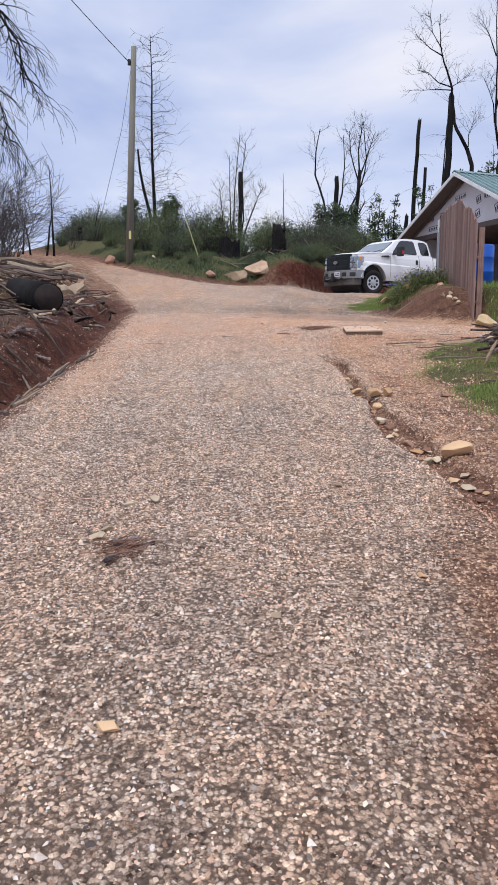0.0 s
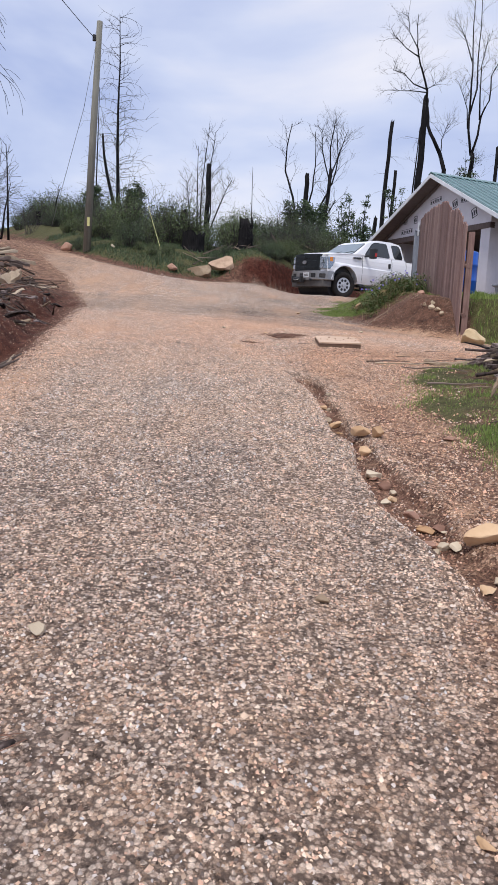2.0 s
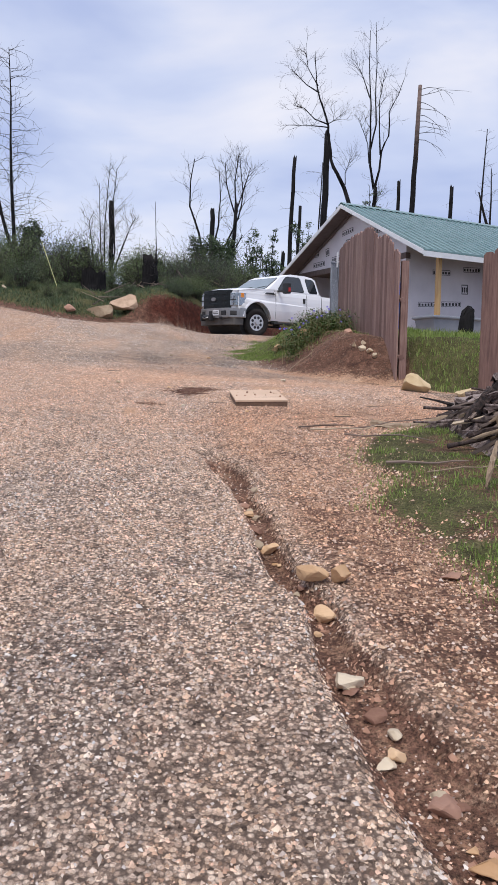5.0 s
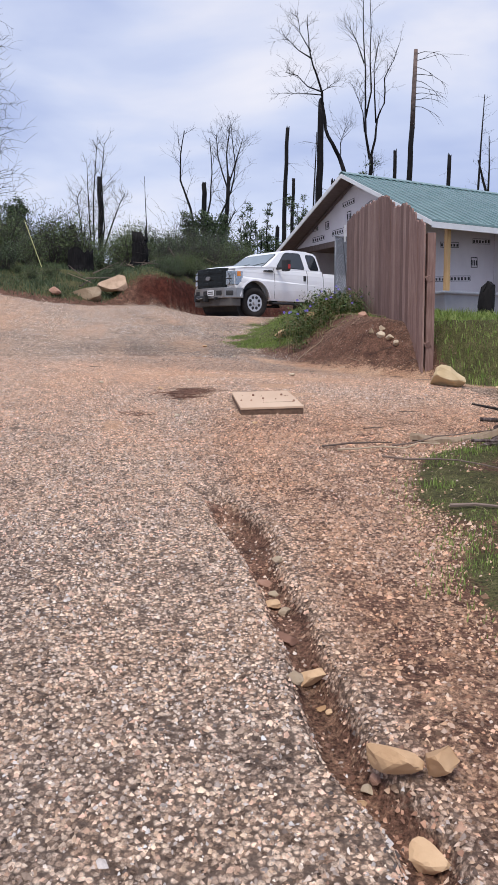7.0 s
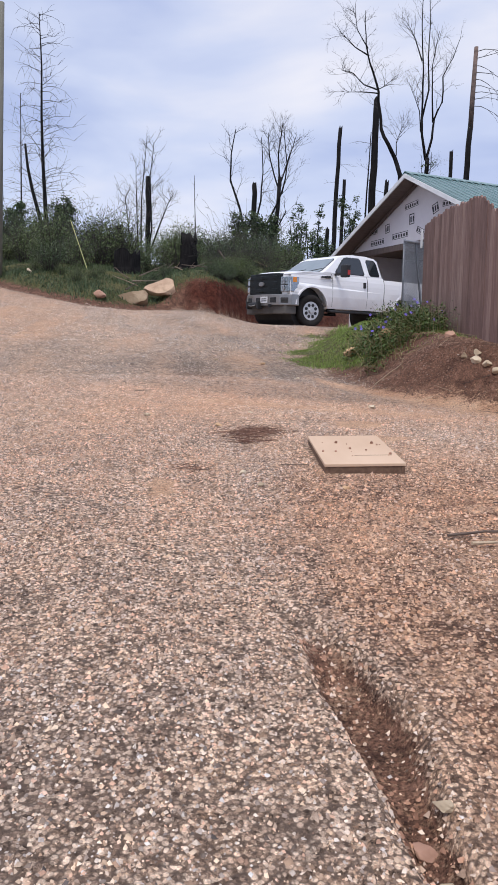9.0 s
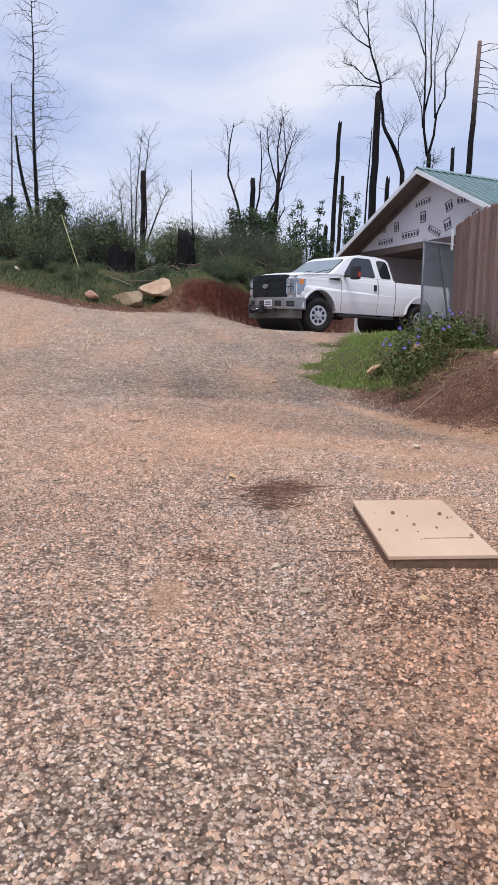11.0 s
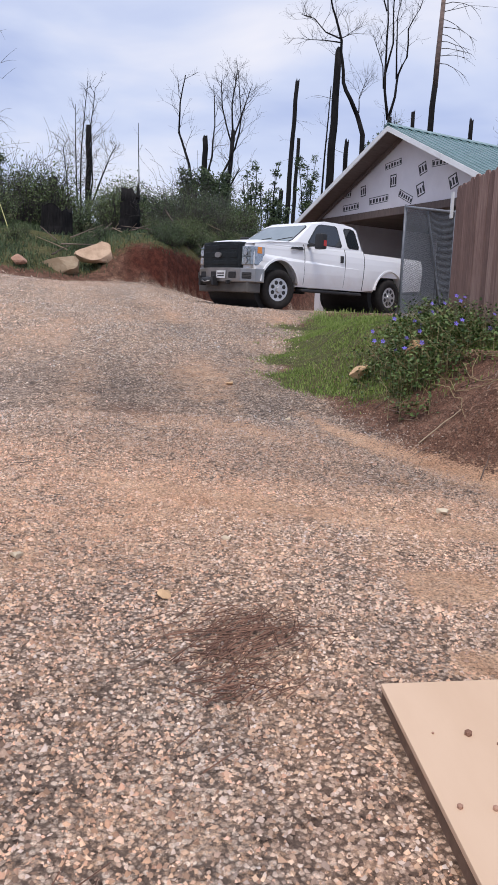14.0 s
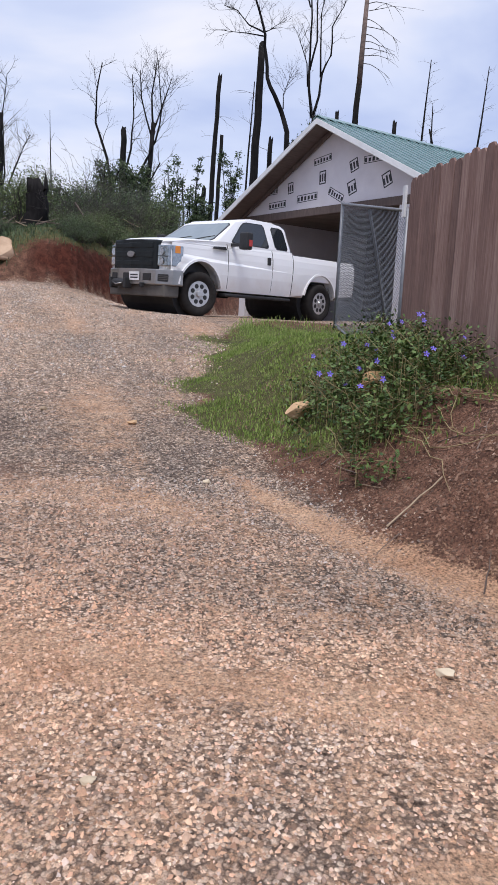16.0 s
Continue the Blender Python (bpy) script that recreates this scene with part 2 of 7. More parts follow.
def zones(x, y):
    e = x - left_edge(y)
    d = knoll_edge(x) - y
    below_toe = smooth(toe(x) - y, -0.25, 0.25)
    right_low = np.where(y < 12.8, smooth(turf_edge(y) + 0.45 - x, -0.3, 0.3), 1.0)
    right_high = np.maximum(below_toe, smooth(pad_edge(y) + 0.5 - x, -0.3, 0.3))
    right_high = np.maximum(right_high, smooth(y, 26.5, 28.0))
    gravel = smooth(e, -0.1, 0.35) * smooth(d, -0.3, 0.5) * right_low * np.where(y > 12.8, right_high, 1.0)
    gravel = gravel * (1 - 0.75 * smooth(-x, 4.5, 8.0))
    gul = gully_cut(x, y)
    gravel = gravel * (1 - 0.9 * gul)
    n1, n2 = vnoise(x, y, 2.3, 11), vnoise(x, y, 0.9, 12)
    clay = 0.08 + 0.18 * smooth(y, 10.5, 12.5) * (1 - smooth(y, 15.2, 16.4)) + 0.26 * smooth(n1 * 0.7 + n2 * 0.3, 0.45, 0.72) * (0.4 + 0.6 * smooth(y, 3, 11))
    clay = clay * np.clip(gravel, 0, 1)
    clay = clay + 0.75 * np.exp(-((y - (16.0 - 0.50 * (x - 1.47)) + 0.35 * (n1 - 0.5)) / (0.10 + 0.16 * n2)) ** 2) * smooth(x, 0.2, 1.2) * (1 - smooth(x, 2.9, 3.6)) * (0.45 + 0.7 * n2)
    clay = clay + 0.5 * np.exp(-((y - 17.7 + 0.3 * (x - 1.5) + 0.6 * (n1 - 0.5)) / 0.25) ** 2) * smooth(x, 0.2, 1.2) * (1 - smooth(x, 2.0, 2.5))
    clay = clay + 0.95 * np.exp(-((y - toe(x) - 0.06) / 0.27) ** 2) * smooth(x, 2.3, 2.6)
    clay = clay + 1.1 * sand_patch(x, y)
    clay = clay + 0.34 * smooth(vnoise(x, y * 0.16, 0.45, 55), 0.45, 0.8) * smooth(y, 16.5, 19) * (1 - smooth(y, 27, 31)) * np.clip(gravel, 0, 1)
    clay = clay + 0.45 * np.exp(-((x + 1.45) / 0.45) ** 2) * smooth(y, 2, 4) * (1 - smooth(y, 20, 24)) * vnoise(x, y, 1.5, 9)
    clay = clay + 0.42 * smooth(-x, 1.6, 3.6) * smooth(y, 16, 21) * smooth(d, -0.5, 0.6)
    clay = clay + 0.3 * gul + 0.2 * smooth(x - gully_x(y), 0.05, 0.3) * (1 - smooth(y, 9.5, 12)) * vnoise(x, y, 0.8, 4)
    damp = 0.40 * np.exp(-((x - 1.3) / 0.2) ** 2 - ((y - 14.1) / 0.45) ** 2) + 0.3 * np.exp(-((x + 0.27) / 0.18) ** 2 - ((y - 4.4) / 0.2) ** 2)
    damp = damp + 0.65 * np.exp(-((x - 0.95) / 0.5) ** 2 - ((y - 18.2) / 0.4) ** 2) + 0.5 * gul
    turf = np.where(y < 12.8, smooth(x - turf_edge(y), 0.0, 0.5) * (0.44 + 0.52 * smooth(vnoise(x, y, 0.5, 71) * 0.6 + vnoise(x, y, 0.18, 72) * 0.4, 0.36, 0.6)) * (1 - 0.85 * smooth(y, 10.6, 12.2)), 0.0)
    lawn = smooth(x - pad_edge(y) + 0.7 * (vnoise(x, y, 0.45, 81) - 0.5), 0.05, 0.75) * smooth(y - toe(x), 1.0 + 0.4 * (x > 3), 2.0) * (1 - smooth(y, 25.0, 27.0))
    lawn = lawn * (1 - 0.9 * np.exp(-((x - 4.0) / 0.9) ** 2) * smooth(18.6 - y, 0, 1.2))
    lawn = np.maximum(lawn, smooth(x, 4.34, 4.7) * smooth(y - toe(x), -0.3, 0.2) * (1 - smooth(y, 25.0, 27.0)))
    far = smooth(-d, 0.0, 0.9) * 0.8 * (1 - smooth(x, 0.6, 1.4) * (1 - smooth(-d, 0.25, 0.6)))
    turf = np.maximum(np.maximum(turf, lawn), np.maximum(far, smooth(x, 6.5, 9) * smooth(12 - y, -1, 2)))
    turf = np.maximum(turf, 0.35 * smooth(-e, 2.0, 4.0))
    gravel = gravel * (1 - 0.58 * earth_zone(x, y))
    return gravel, clay, damp, turf


def sand_patch(x, y):
    """Bare pale sand washed onto the gravel."""
    w = 0.35 * (vnoise(x, y, 0.16, 54) - 0.5)
    out = 0.0
    for cx, cy, rx, ry in ((0.57, 12.48, 0.10, 0.24), (2.32, 14.6, 0.24, 0.2), (2.35, 13.95, 0.3, 0.12)):
        out = np.maximum(out, 1 - smooth(np.hypot((x - cx) / rx, (y - cy) / ry) + w, 0.6, 1.15))
    return out


def grey_zone(x, y):
    """Fresh grey stone past the clay wash and along the foot of the bank."""
    far = smooth(y - (16.25 - 0.55 * (np.clip(x, -0.3, 3.8) - 1.47)) + 0.6 * (vnoise(x, y, 1.3, 52) - 0.5) + 0.4 * (vnoise(x, y, 0.4, 53) - 0.5), -0.2, 0.45)
    return np.clip(far * smooth(x + 0.8 * (vnoise(x, y, 0.9, 57) - 0.5), -0.4, 1.4) * (1 - 0.45 * vnoise(x, y, 0.8, 51)) + 0.1 * smooth(far, 0.2, 0.8), 0, 1) * (1 - 0.4 * smooth(y, 18.5, 22) * vnoise(x, y * 0.2, 0.6, 56) * 2)


def earth_edge(y):
    """Left rim of the earthy strip: along the gully, and on down the track below it."""
    return np.interp(y, [2.0, 2.8, 3.6, 4.6, 5.4, 6.2, 7.0], [0.70, 0.80, 0.95, 1.12, 1.32, 1.46, 1.44]) * (y < 7.0) + gully_x(y) * (y >= 7.0)


def earth_zone(x, y):
    """Earthy stone between the gully and the verge."""
    return smooth(x - earth_edge(y) + 0.12 * (vnoise(x, y, 0.3, 62) - 0.5), -0.05, 0.35) * (1 - 0.25 * smooth(y, 8.0, 10.5)) * (1 - smooth(y, 12.0, 14.5)) * (0.75 + 0.25 * vnoise(x, y, 0.5, 61))


def cut_zone(x, y):
    """Raw red face of the knoll beside the truck."""
    d = y - knoll_edge(x)
    knoll = smooth(x, 0.7, 1.3) * smooth(d, -0.15, 0.05) * (1 - smooth(d + 0.5 * (vnoise(x, y, 0.5, 91) - 0.5), 0.4, 0.8)) * (1 - smooth(x, 7, 9))
    e = left_edge(y) - x + 0.4 * (vnoise(x, y, 0.5, 92) - 0.5)
    bank = 0.75 * smooth(e, 0.0, 0.25) * (1 - smooth(e, 0.9, 1.7)) * (1 - smooth(y, 20, 26))
    return np.maximum(knoll, bank)


def mesh_from(name, verts, faces, mat, smooth_shade=True):
    me = bpy.data.meshes.new(name)
    me.from_pydata([tuple(v) for v in verts], [], [tuple(f) for f in faces])
    if mat:
        me.materials.append(mat)
    if smooth_shade:
        me.polygons.foreach_set("use_smooth", [True] * len(me.polygons))
    me.update()
    return me


def build_ground():
    def grow(a, n, k):
        return a * (k ** np.arange(1, n + 1) - 1) / (k - 1)
    xs = np.concatenate([-3.2 - grow(0.09, 62, 1.11)[::-1], np.arange(-3.2, 0.9, 0.075), np.arange(0.9, 2.1, 0.025), np.arange(2.1, 5.6, 0.075), 5.6 + grow(0.09, 62, 1.11)])
    ys = np.concatenate([1.0 - grow(0.3, 16, 1.25)[::-1], np.arange(1.0, 4.0, 0.08), np.arange(4.0, 11.2, 0.045), np.arange(11.2, 21, 0.08), np.arange(21, 40, 0.25), 40 + grow(0.3, 48, 1.12)])
    gx, gy = np.meshgrid(xs, ys)
    x, y = gx.ravel(), gy.ravel()
    z = height(x, y)
    w, h = len(xs), len(ys)
    i = np.arange(w * h).reshape(h, w)
    quads = np.stack([i[:-1, :-1], i[:-1, 1:], i[1:, 1:], i[1:, :-1]], -1).reshape(-1, 4)
    me = bpy.data.meshes.new("ground")
    me.vertices.add(len(x))
    me.vertices.foreach_set("co", np.stack([x, y, z], 1).ravel())
    me.loops.add(quads.size)
    me.loops.foreach_set("vertex_index", quads.ravel())
    me.polygons.add(len(quads))
    me.polygons.foreach_set("loop_start", np.arange(0, quads.size, 4))
    me.update(calc_edges=True)
    me.polygons.foreach_set("use_smooth", np.ones(len(quads), bool))
    for name, v in zip(("gravel", "clay", "damp", "turf", "grey", "earth", "cut"), (*zones(x, y), grey_zone(x, y), earth_zone(x, y), cut_zone(x, y))):
        a = me.attributes.new(name, "FLOAT", "POINT")
        a.data.foreach_set("value", np.clip(v, 0, 1).astype(np.float32))
    me.materials.append(GROUND)
    me.validate()
    return tagged(new("ground", me), "sloping gravel track, red clay banks and patchy turf", "ground", kind="structure")


ground = build_ground()


# ---- building helpers ----
def thing(name, m=None, label="", category="", group="", kind=""):
    ob = new(name)
    ob.matrix_world = m or Matrix()
    return tagged(ob, label, category, group, kind)


def link_part(name, me, parent, label="", m=None):
    ob = new(name, me)
    ob.parent = parent
    if m is not None:
        ob.matrix_basis = m
    if label:
        tagged(ob, label)
    return ob


def part(name, bm, mat, parent, label="", m=None, flat=True, bevel=0.0, segs=2):
    """One mesh under a thing."""
    if bevel:
        bmesh.ops.bevel(bm, geom=bm.edges[:], offset=bevel, segments=segs, affect="EDGES", clamp_overlap=True, profile=0.6)
    bmesh.ops.recalc_face_normals(bm, faces=bm.faces[:])
    me = bpy.data.meshes.new(name)
    bm.to_mesh(me)
    bm.free()
    me.materials.append(mat)
    if not flat:
        me.polygons.foreach_set("use_smooth", [True] * len(me.polygons))
    return link_part(name, me, parent, label, m)


def box_bm(x0, x1, y0, y1, z0, z1, bm=None):
    bm = bm or bmesh.new()
    v = [bm.verts.new(p) for p in ((x0, y0, z0), (x1, y0, z0), (x1, y1, z0), (x0, y1, z0), (x0, y0, z1), (x1, y0, z1), (x1, y1, z1), (x0, y1, z1))]
    for f in ((3, 2, 1, 0), (4, 5, 6, 7), (0, 1, 5, 4), (1, 2, 6, 5), (2, 3, 7, 6), (3, 0, 4, 7)):
        bm.faces.new([v[i] for i in f])
    return bm


def prism_bm(outline, axis, a, b, bm=None):
    """A closed outline pushed along an axis from a to b; outline in the other two axes, in order."""
    bm = bm or bmesh.new()

    def at(p, q):
        return (q, p[0], p[1]) if axis == "x" else (p[0], q, p[1]) if axis == "y" else (p[0], p[1], q)
    lo = [bm.verts.new(at(p, a)) for p in outline]
    hi = [bm.verts.new(at(p, b)) for p in outline]
    n = len(outline)
    bm.faces.new(lo)
    bm.faces.new(hi[::-1])
    for i in range(n):
        bm.faces.new((lo[i], lo[(i + 1) % n], hi[(i + 1) % n], hi[i]))
    return bm


def tube(points, radii, sides=6, verts=None, faces=None, cap=True):
    """A tapered tube along points, added to verts and faces."""
    verts = [] if verts is None else verts
    faces = [] if faces is None else faces
    start = len(verts)
    ref = Vector((0.3, 0.2, 1)).normalized()
    for k, p in enumerate(points):
        a, b_ = points[max(0, k - 1)], points[min(len(points) - 1, k + 1)]
        t = (Vector(b_) - Vector(a))
        t = t.normalized() if t.length > 1e-9 else Vector((0, 0, 1))
        u = t.cross(ref if abs(t.dot(ref)) < 0.95 else Vector((1, 0, 0))).normalized()
        w = t.cross(u)
        for s in range(sides):
            an = 2 * math.pi * s / sides
            verts.append(Vector(p) + radii[k] * (math.cos(an) * u + math.sin(an) * w))
    for k in range(len(points) - 1):
        for s in range(sides):
            a, b_ = start + k * sides + s, start + k * sides + (s + 1) % sides
            faces.append((a, b_, b_ + sides, a + sides))
    if cap:
        faces.append(tuple(start + s for s in reversed(range(sides))))
        faces.append(tuple(start + (len(points) - 1) * sides + s for s in range(sides)))
    return verts, faces


def cyl_bm(r, a, b, axis="z", sides=24, c=(0, 0, 0), bm=None, r2=None):
    bm = bm or bmesh.new()
    r2 = r if r2 is None else r2
    lo, hi = [], []
    for i in range(sides):
        an = 2 * math.pi * i / sides
        for lst, rr, h in ((lo, r, a), (hi, r2, b)):
            u, w = rr * math.cos(an), rr * math.sin(an)
            p = (u, w, h) if axis == "z" else (h, u, w) if axis == "x" else (w, h, u)
            lst.append(bm.verts.new((p[0] + c[0], p[1] + c[1], p[2] + c[2])))
    bm.faces.new(lo[::-1])
    bm.faces.new(hi)
    for i in range(sides):
        j = (i + 1) % sides
        bm.faces.new((lo[i], lo[j], hi[j], hi[i]))
    return bm


# ---- surfaces of the things ----
def paint_material():
    m, t, b = material("white_car_paint", 0.28)
    n = Nodes(t)
    sep = t.nodes.new("ShaderNodeSeparateXYZ")
    n.link(n.co, sep.inputs[0])
    low = n.ramp(n.math("ADD", sep.outputs["Z"], n.math("MULTIPLY", n.math("SUBTRACT", n.noise(3, 5), 0.5), 0.7)), (0.45, 1.0), (0.85, 0.0))
    col = n.mix(n.math("MULTIPLY", low, 0.28), (0.88, 0.885, 0.90), (0.42, 0.27, 0.18))
    col = n.mix(n.math("MULTIPLY", n.noise(1.3, 5), 0.06), col, (0.5, 0.45, 0.4))
    n.link(col, b.inputs["Base Color"])
    b.inputs["Coat Weight"].default_value = 0.5
    b.inputs["Coat Roughness"].default_value = 0.1
    return m


def wood_boards(name, dark, mid, light):
    """Weathered sawn boards with streaks down the grain, each board its own shade."""
    m, t, b = material(name, 0.82)
    n = Nodes(t)
    r = n.random()
    off = t.nodes.new("ShaderNodeVectorMath")
    off.operation = "ADD"
    n.link(n.co, off.inputs[0])
    cb = t.nodes.new("ShaderNodeCombineXYZ")
    n.link(n.math("MULTIPLY", r, 17.0), cb.inputs[0])
    n.link(n.math("MULTIPLY", r, 31.0), cb.inputs[2])
    n.link(cb.outputs[0], off.inputs[1])
    v = off.outputs[0]
    streak = n.noise(9, 7, 0.65, vec=v, stretch=(6, 6, 0.35))
    blot = n.noise(1.6, 4, 0.6, vec=v)
    f = n.math("ADD", n.math("MULTIPLY", streak, 0.55), n.math("ADD", n.math("MULTIPLY", blot, 0.25), n.math("MULTIPLY", r, 0.2)))
    n.link(n.ramp(f, (0.3, dark), (0.5, mid), (0.72, light)), b.inputs["Base Color"])
    n.bump(b, streak, 0.5, 0.006)
    return m


def leaf_material(name, dark, mid, light):
    m, t, b = material(name, 0.55)
    n = Nodes(t)
    f = n.math("ADD", n.math("MULTIPLY", n.island(), 0.6), n.math("MULTIPLY", n.noise(1.5, 3), 0.4))
    n.link(n.ramp(f, (0.15, dark), (0.5, mid), (0.9, light)), b.inputs["Base Color"])
    b.inputs["Specular IOR Level"].default_value = 0.3
    return m


def gravel_material():
    """Crushed stone: each piece its own tone and tint, dusted with clay where it lies in it."""
    m, t, b = material("crushed_stone", 0.85)
    n = Nodes(t)
    b.inputs["Specular IOR Level"].default_value = 0.3
    f = n.island()
    col = n.ramp(f, (0.03, (0.10, 0.08, 0.07)), (0.2, (0.30, 0.235, 0.195)), (0.45, (0.49, 0.395, 0.325)), (0.75, (0.68, 0.565, 0.475)), (0.97, (0.86, 0.77, 0.68)))
    tint = n.math("FRACT", n.math("MULTIPLY", f, 173.0))
    col = n.mix(1.0, col, n.ramp(tint, (0.05, (0.82, 0.90, 1.0)), (0.35, (1.0, 0.99, 0.97)), (0.7, (1.06, 0.95, 0.80)), (0.95, (1.12, 0.88, 0.78))), "MULTIPLY")
    col = n.mix(n.ramp(n.noise(1.1, 3, 0.5, stretch=(1.6, 0.16, 1)), (0.44, 0.0), (0.6, 0.5)), col, n.mix(1.0, col, (0.84, 0.92, 1.0), "MULTIPLY"))
    col = n.mix(1.0, col, n.ramp(n.noise(12.0, 5, 0.8), (0.36, (0.62, 0.60, 0.59)), (0.5, (1.0, 0.99, 0.98)), (0.64, (1.2, 1.18, 1.16))), "MULTIPLY")
    col = n.mix(n.ramp(n.noise(0.8, 4, 0.6), (0.45, 0.0), (0.7, 0.42)), col, (0.52, 0.33, 0.21))
    col = n.mix(n.math("MULTIPLY", n.attr("clay"), 0.62, True), col, n.mix(0.45, n.mix(1.0, col, (1.1, 0.74, 0.56), "MULTIPLY"), (0.60, 0.375, 0.25)))
    col = n.mix(n.math("MULTIPLY", n.attr("earth"), 0.8), col, n.mix(1.0, col, (0.90, 0.755, 0.63), "MULTIPLY"))
    col = n.mix(n.math("MULTIPLY", n.attr("grey"), 0.9), col, n.mix(1.0, col, (0.62, 0.655, 0.69), "MULTIPLY"))
    n.link(col, b.inputs["Base Color"])
    return m


def bark_material():
    m, t, b = material("weathered_bark", 0.9)
    n = Nodes(t)
    s = n.noise(5, 7, 0.7, stretch=(5, 5, 0.5))
    f = n.math("ADD", n.math("MULTIPLY", s, 0.7), n.math("MULTIPLY", n.random(), 0.3))
    n.link(n.ramp(f, (0.36, (0.012, 0.009, 0.008)), (0.5, (0.085, 0.056, 0.048)), (0.66, (0.34, 0.275, 0.25))), b.inputs["Base Color"])
    n.bump(b, s, 0.9, 0.02)
    return m


def metal_roof():
    m, t, b = material("green_metal_roof", 0.40, 0.0)
    n = Nodes(t)
    n.link(n.ramp(n.noise(2.5, 5, 0.6, stretch=(1, 0.3, 1)), (0.3, (0.125, 0.225, 0.222)), (0.7, (0.18, 0.295, 0.29))), b.inputs["Base Color"])
    b.inputs["Coat Weight"].default_value = 0.3
    return m


def glass_material():
    m, t, b = material("tinted_glass", 0.03)
    b.inputs["Base Color"].default_value = (0.02, 0.025, 0.03, 1)
    b.inputs["Specular IOR Level"].default_value = 0.8
    return m


CHAR = simple("charred_wood", (0.004, 0.004, 0.005), (0.026, 0.024, 0.024), 14, 0.95, bump=0.7, dist=0.03, stretch=(1, 1, 0.15), spec=0.15)
DEADWOOD = simple("dead_grey_wood", (0.03, 0.022, 0.018), (0.12, 0.092, 0.075), 12, 0.95, bump=0.5, stretch=(1, 1, 0.2), spec=0.15)
TWIG = simple("dead_twigs", (0.03, 0.026, 0.025), (0.09, 0.078, 0.072), 9, 0.9, bump=0.0)
PALE = simple("bare_pale_wood", (0.26, 0.185, 0.12), (0.54, 0.43, 0.30), 10, 0.8, bump=0.4, stretch=(4, 4, 0.4), by="object")
STICK = simple("weathered_sticks", (0.07, 0.05, 0.04), (0.24, 0.18, 0.145), 8, 0.9, bump=0.3, by="object")
POLEWOOD = simple("pole_wood", (0.14, 0.135, 0.11), (0.27, 0.26, 0.215), 8, 0.9, bump=0.4, stretch=(3, 3, 0.1))
BARK = bark_material()
WHITE = paint_material()
FENCE = wood_boards("redwood_boards", (0.10, 0.055, 0.046), (0.23, 0.135, 0.11), (0.40, 0.28, 0.235))
TRIM = simple("white_trim", (0.62, 0.63, 0.64), (0.78, 0.79, 0.80), 4, 0.6, bump=0.1)
WRAP = simple("house_wrap", (0.60, 0.57, 0.60), (0.76, 0.73, 0.76), 1.6, 0.55, bump=0.5, dist=0.02)
PRINT = simple("printed_ink", (0.015, 0.015, 0.018), (0.05, 0.05, 0.055), 20, 0.6, bump=0.0)
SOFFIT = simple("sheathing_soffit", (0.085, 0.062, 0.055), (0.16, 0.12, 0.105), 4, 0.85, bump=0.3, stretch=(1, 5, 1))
STUD = simple("fresh_timber", (0.50, 0.30, 0.12), (0.68, 0.45, 0.22), 6, 0.75, bump=0.2, stretch=(4, 4, 0.4))
# One dark grey-brown for the carport back wall and ceiling deck.
DARKIN = simple("dark_interior", (0.10, 0.08, 0.07), (0.2, 0.16, 0.14), 3, 0.9, bump=0.2)
ROOF = metal_roof()
CONCRETE = simple("slab_concrete", (0.3, 0.28, 0.26), (0.42, 0.40, 0.37), 6, 0.9)
TANK = simple("grey_plastic", (0.20, 0.22, 0.25), (0.30, 0.32, 0.35), 3, 0.5, bump=0.1)
BLUE = simple("blue_plastic", (0.005, 0.07, 0.42), (0.01, 0.13, 0.55), 3, 0.4, bump=0.1)
BLACK = simple("black_plastic", (0.01, 0.01, 0.011), (0.03, 0.03, 0.032), 10, 0.6, bump=0.15)
GRILLE = simple("grille_dark", (0.004, 0.007, 0.008), (0.012, 0.016, 0.018), 10, 0.5, bump=0.1, spec=0.3)
RUBBER = simple("tyre_rubber", (0.010, 0.009, 0.009), (0.032, 0.028, 0.026), 12, 0.85, bump=0.3, spec=0.25)
STEEL = simple("wheel_steel", (0.46, 0.45, 0.45), (0.68, 0.67, 0.67), 6, 0.28, 0.8, bump=0.05)
CHROME = simple("bumper_chrome", (0.42, 0.41, 0.41), (0.62, 0.62, 0.63), 5, 0.16, 1.0, bump=0.05)
BUMPER = simple("dull_chrome", (0.24, 0.235, 0.23), (0.42, 0.41, 0.40), 4, 0.3, 0.85, bump=0.1)
VALANCE = simple("grey_valance", (0.06, 0.055, 0.05), (0.12, 0.11, 0.10), 5, 0.6, bump=0.1)
GALV = simple("galvanised_wire", (0.13, 0.135, 0.15), (0.28, 0.29, 0.31), 9, 0.5, 0.5, bump=0.0)
LENS = simple("headlamp_lens", (0.22, 0.25, 0.27), (0.60, 0.63, 0.66), 14, 0.08, 0.85, bump=0.0)
AMBER = simple("amber_lens", (0.75, 0.22, 0.02), (0.85, 0.30, 0.04), 5, 0.2, bump=0.0)
REDLENS = simple("red_lens", (0.45, 0.02, 0.015), (0.55, 0.04, 0.03), 5, 0.2, bump=0.0)
GLASS = glass_material()
# Sky reflection put into a pale base colour; the other panes stay dark.
SKY_SCREEN = simple("windscreen_sky_tone", (0.20, 0.24, 0.24), (0.30, 0.34, 0.34), 1.5, 0.06, bump=0.0, spec=1.0)
GRAVEL = gravel_material()
SAND_ROCK = simple("sandstone", (0.44, 0.255, 0.125), (0.76, 0.53, 0.32), 6, 0.85, bump=0.7, dist=0.02, by="object")
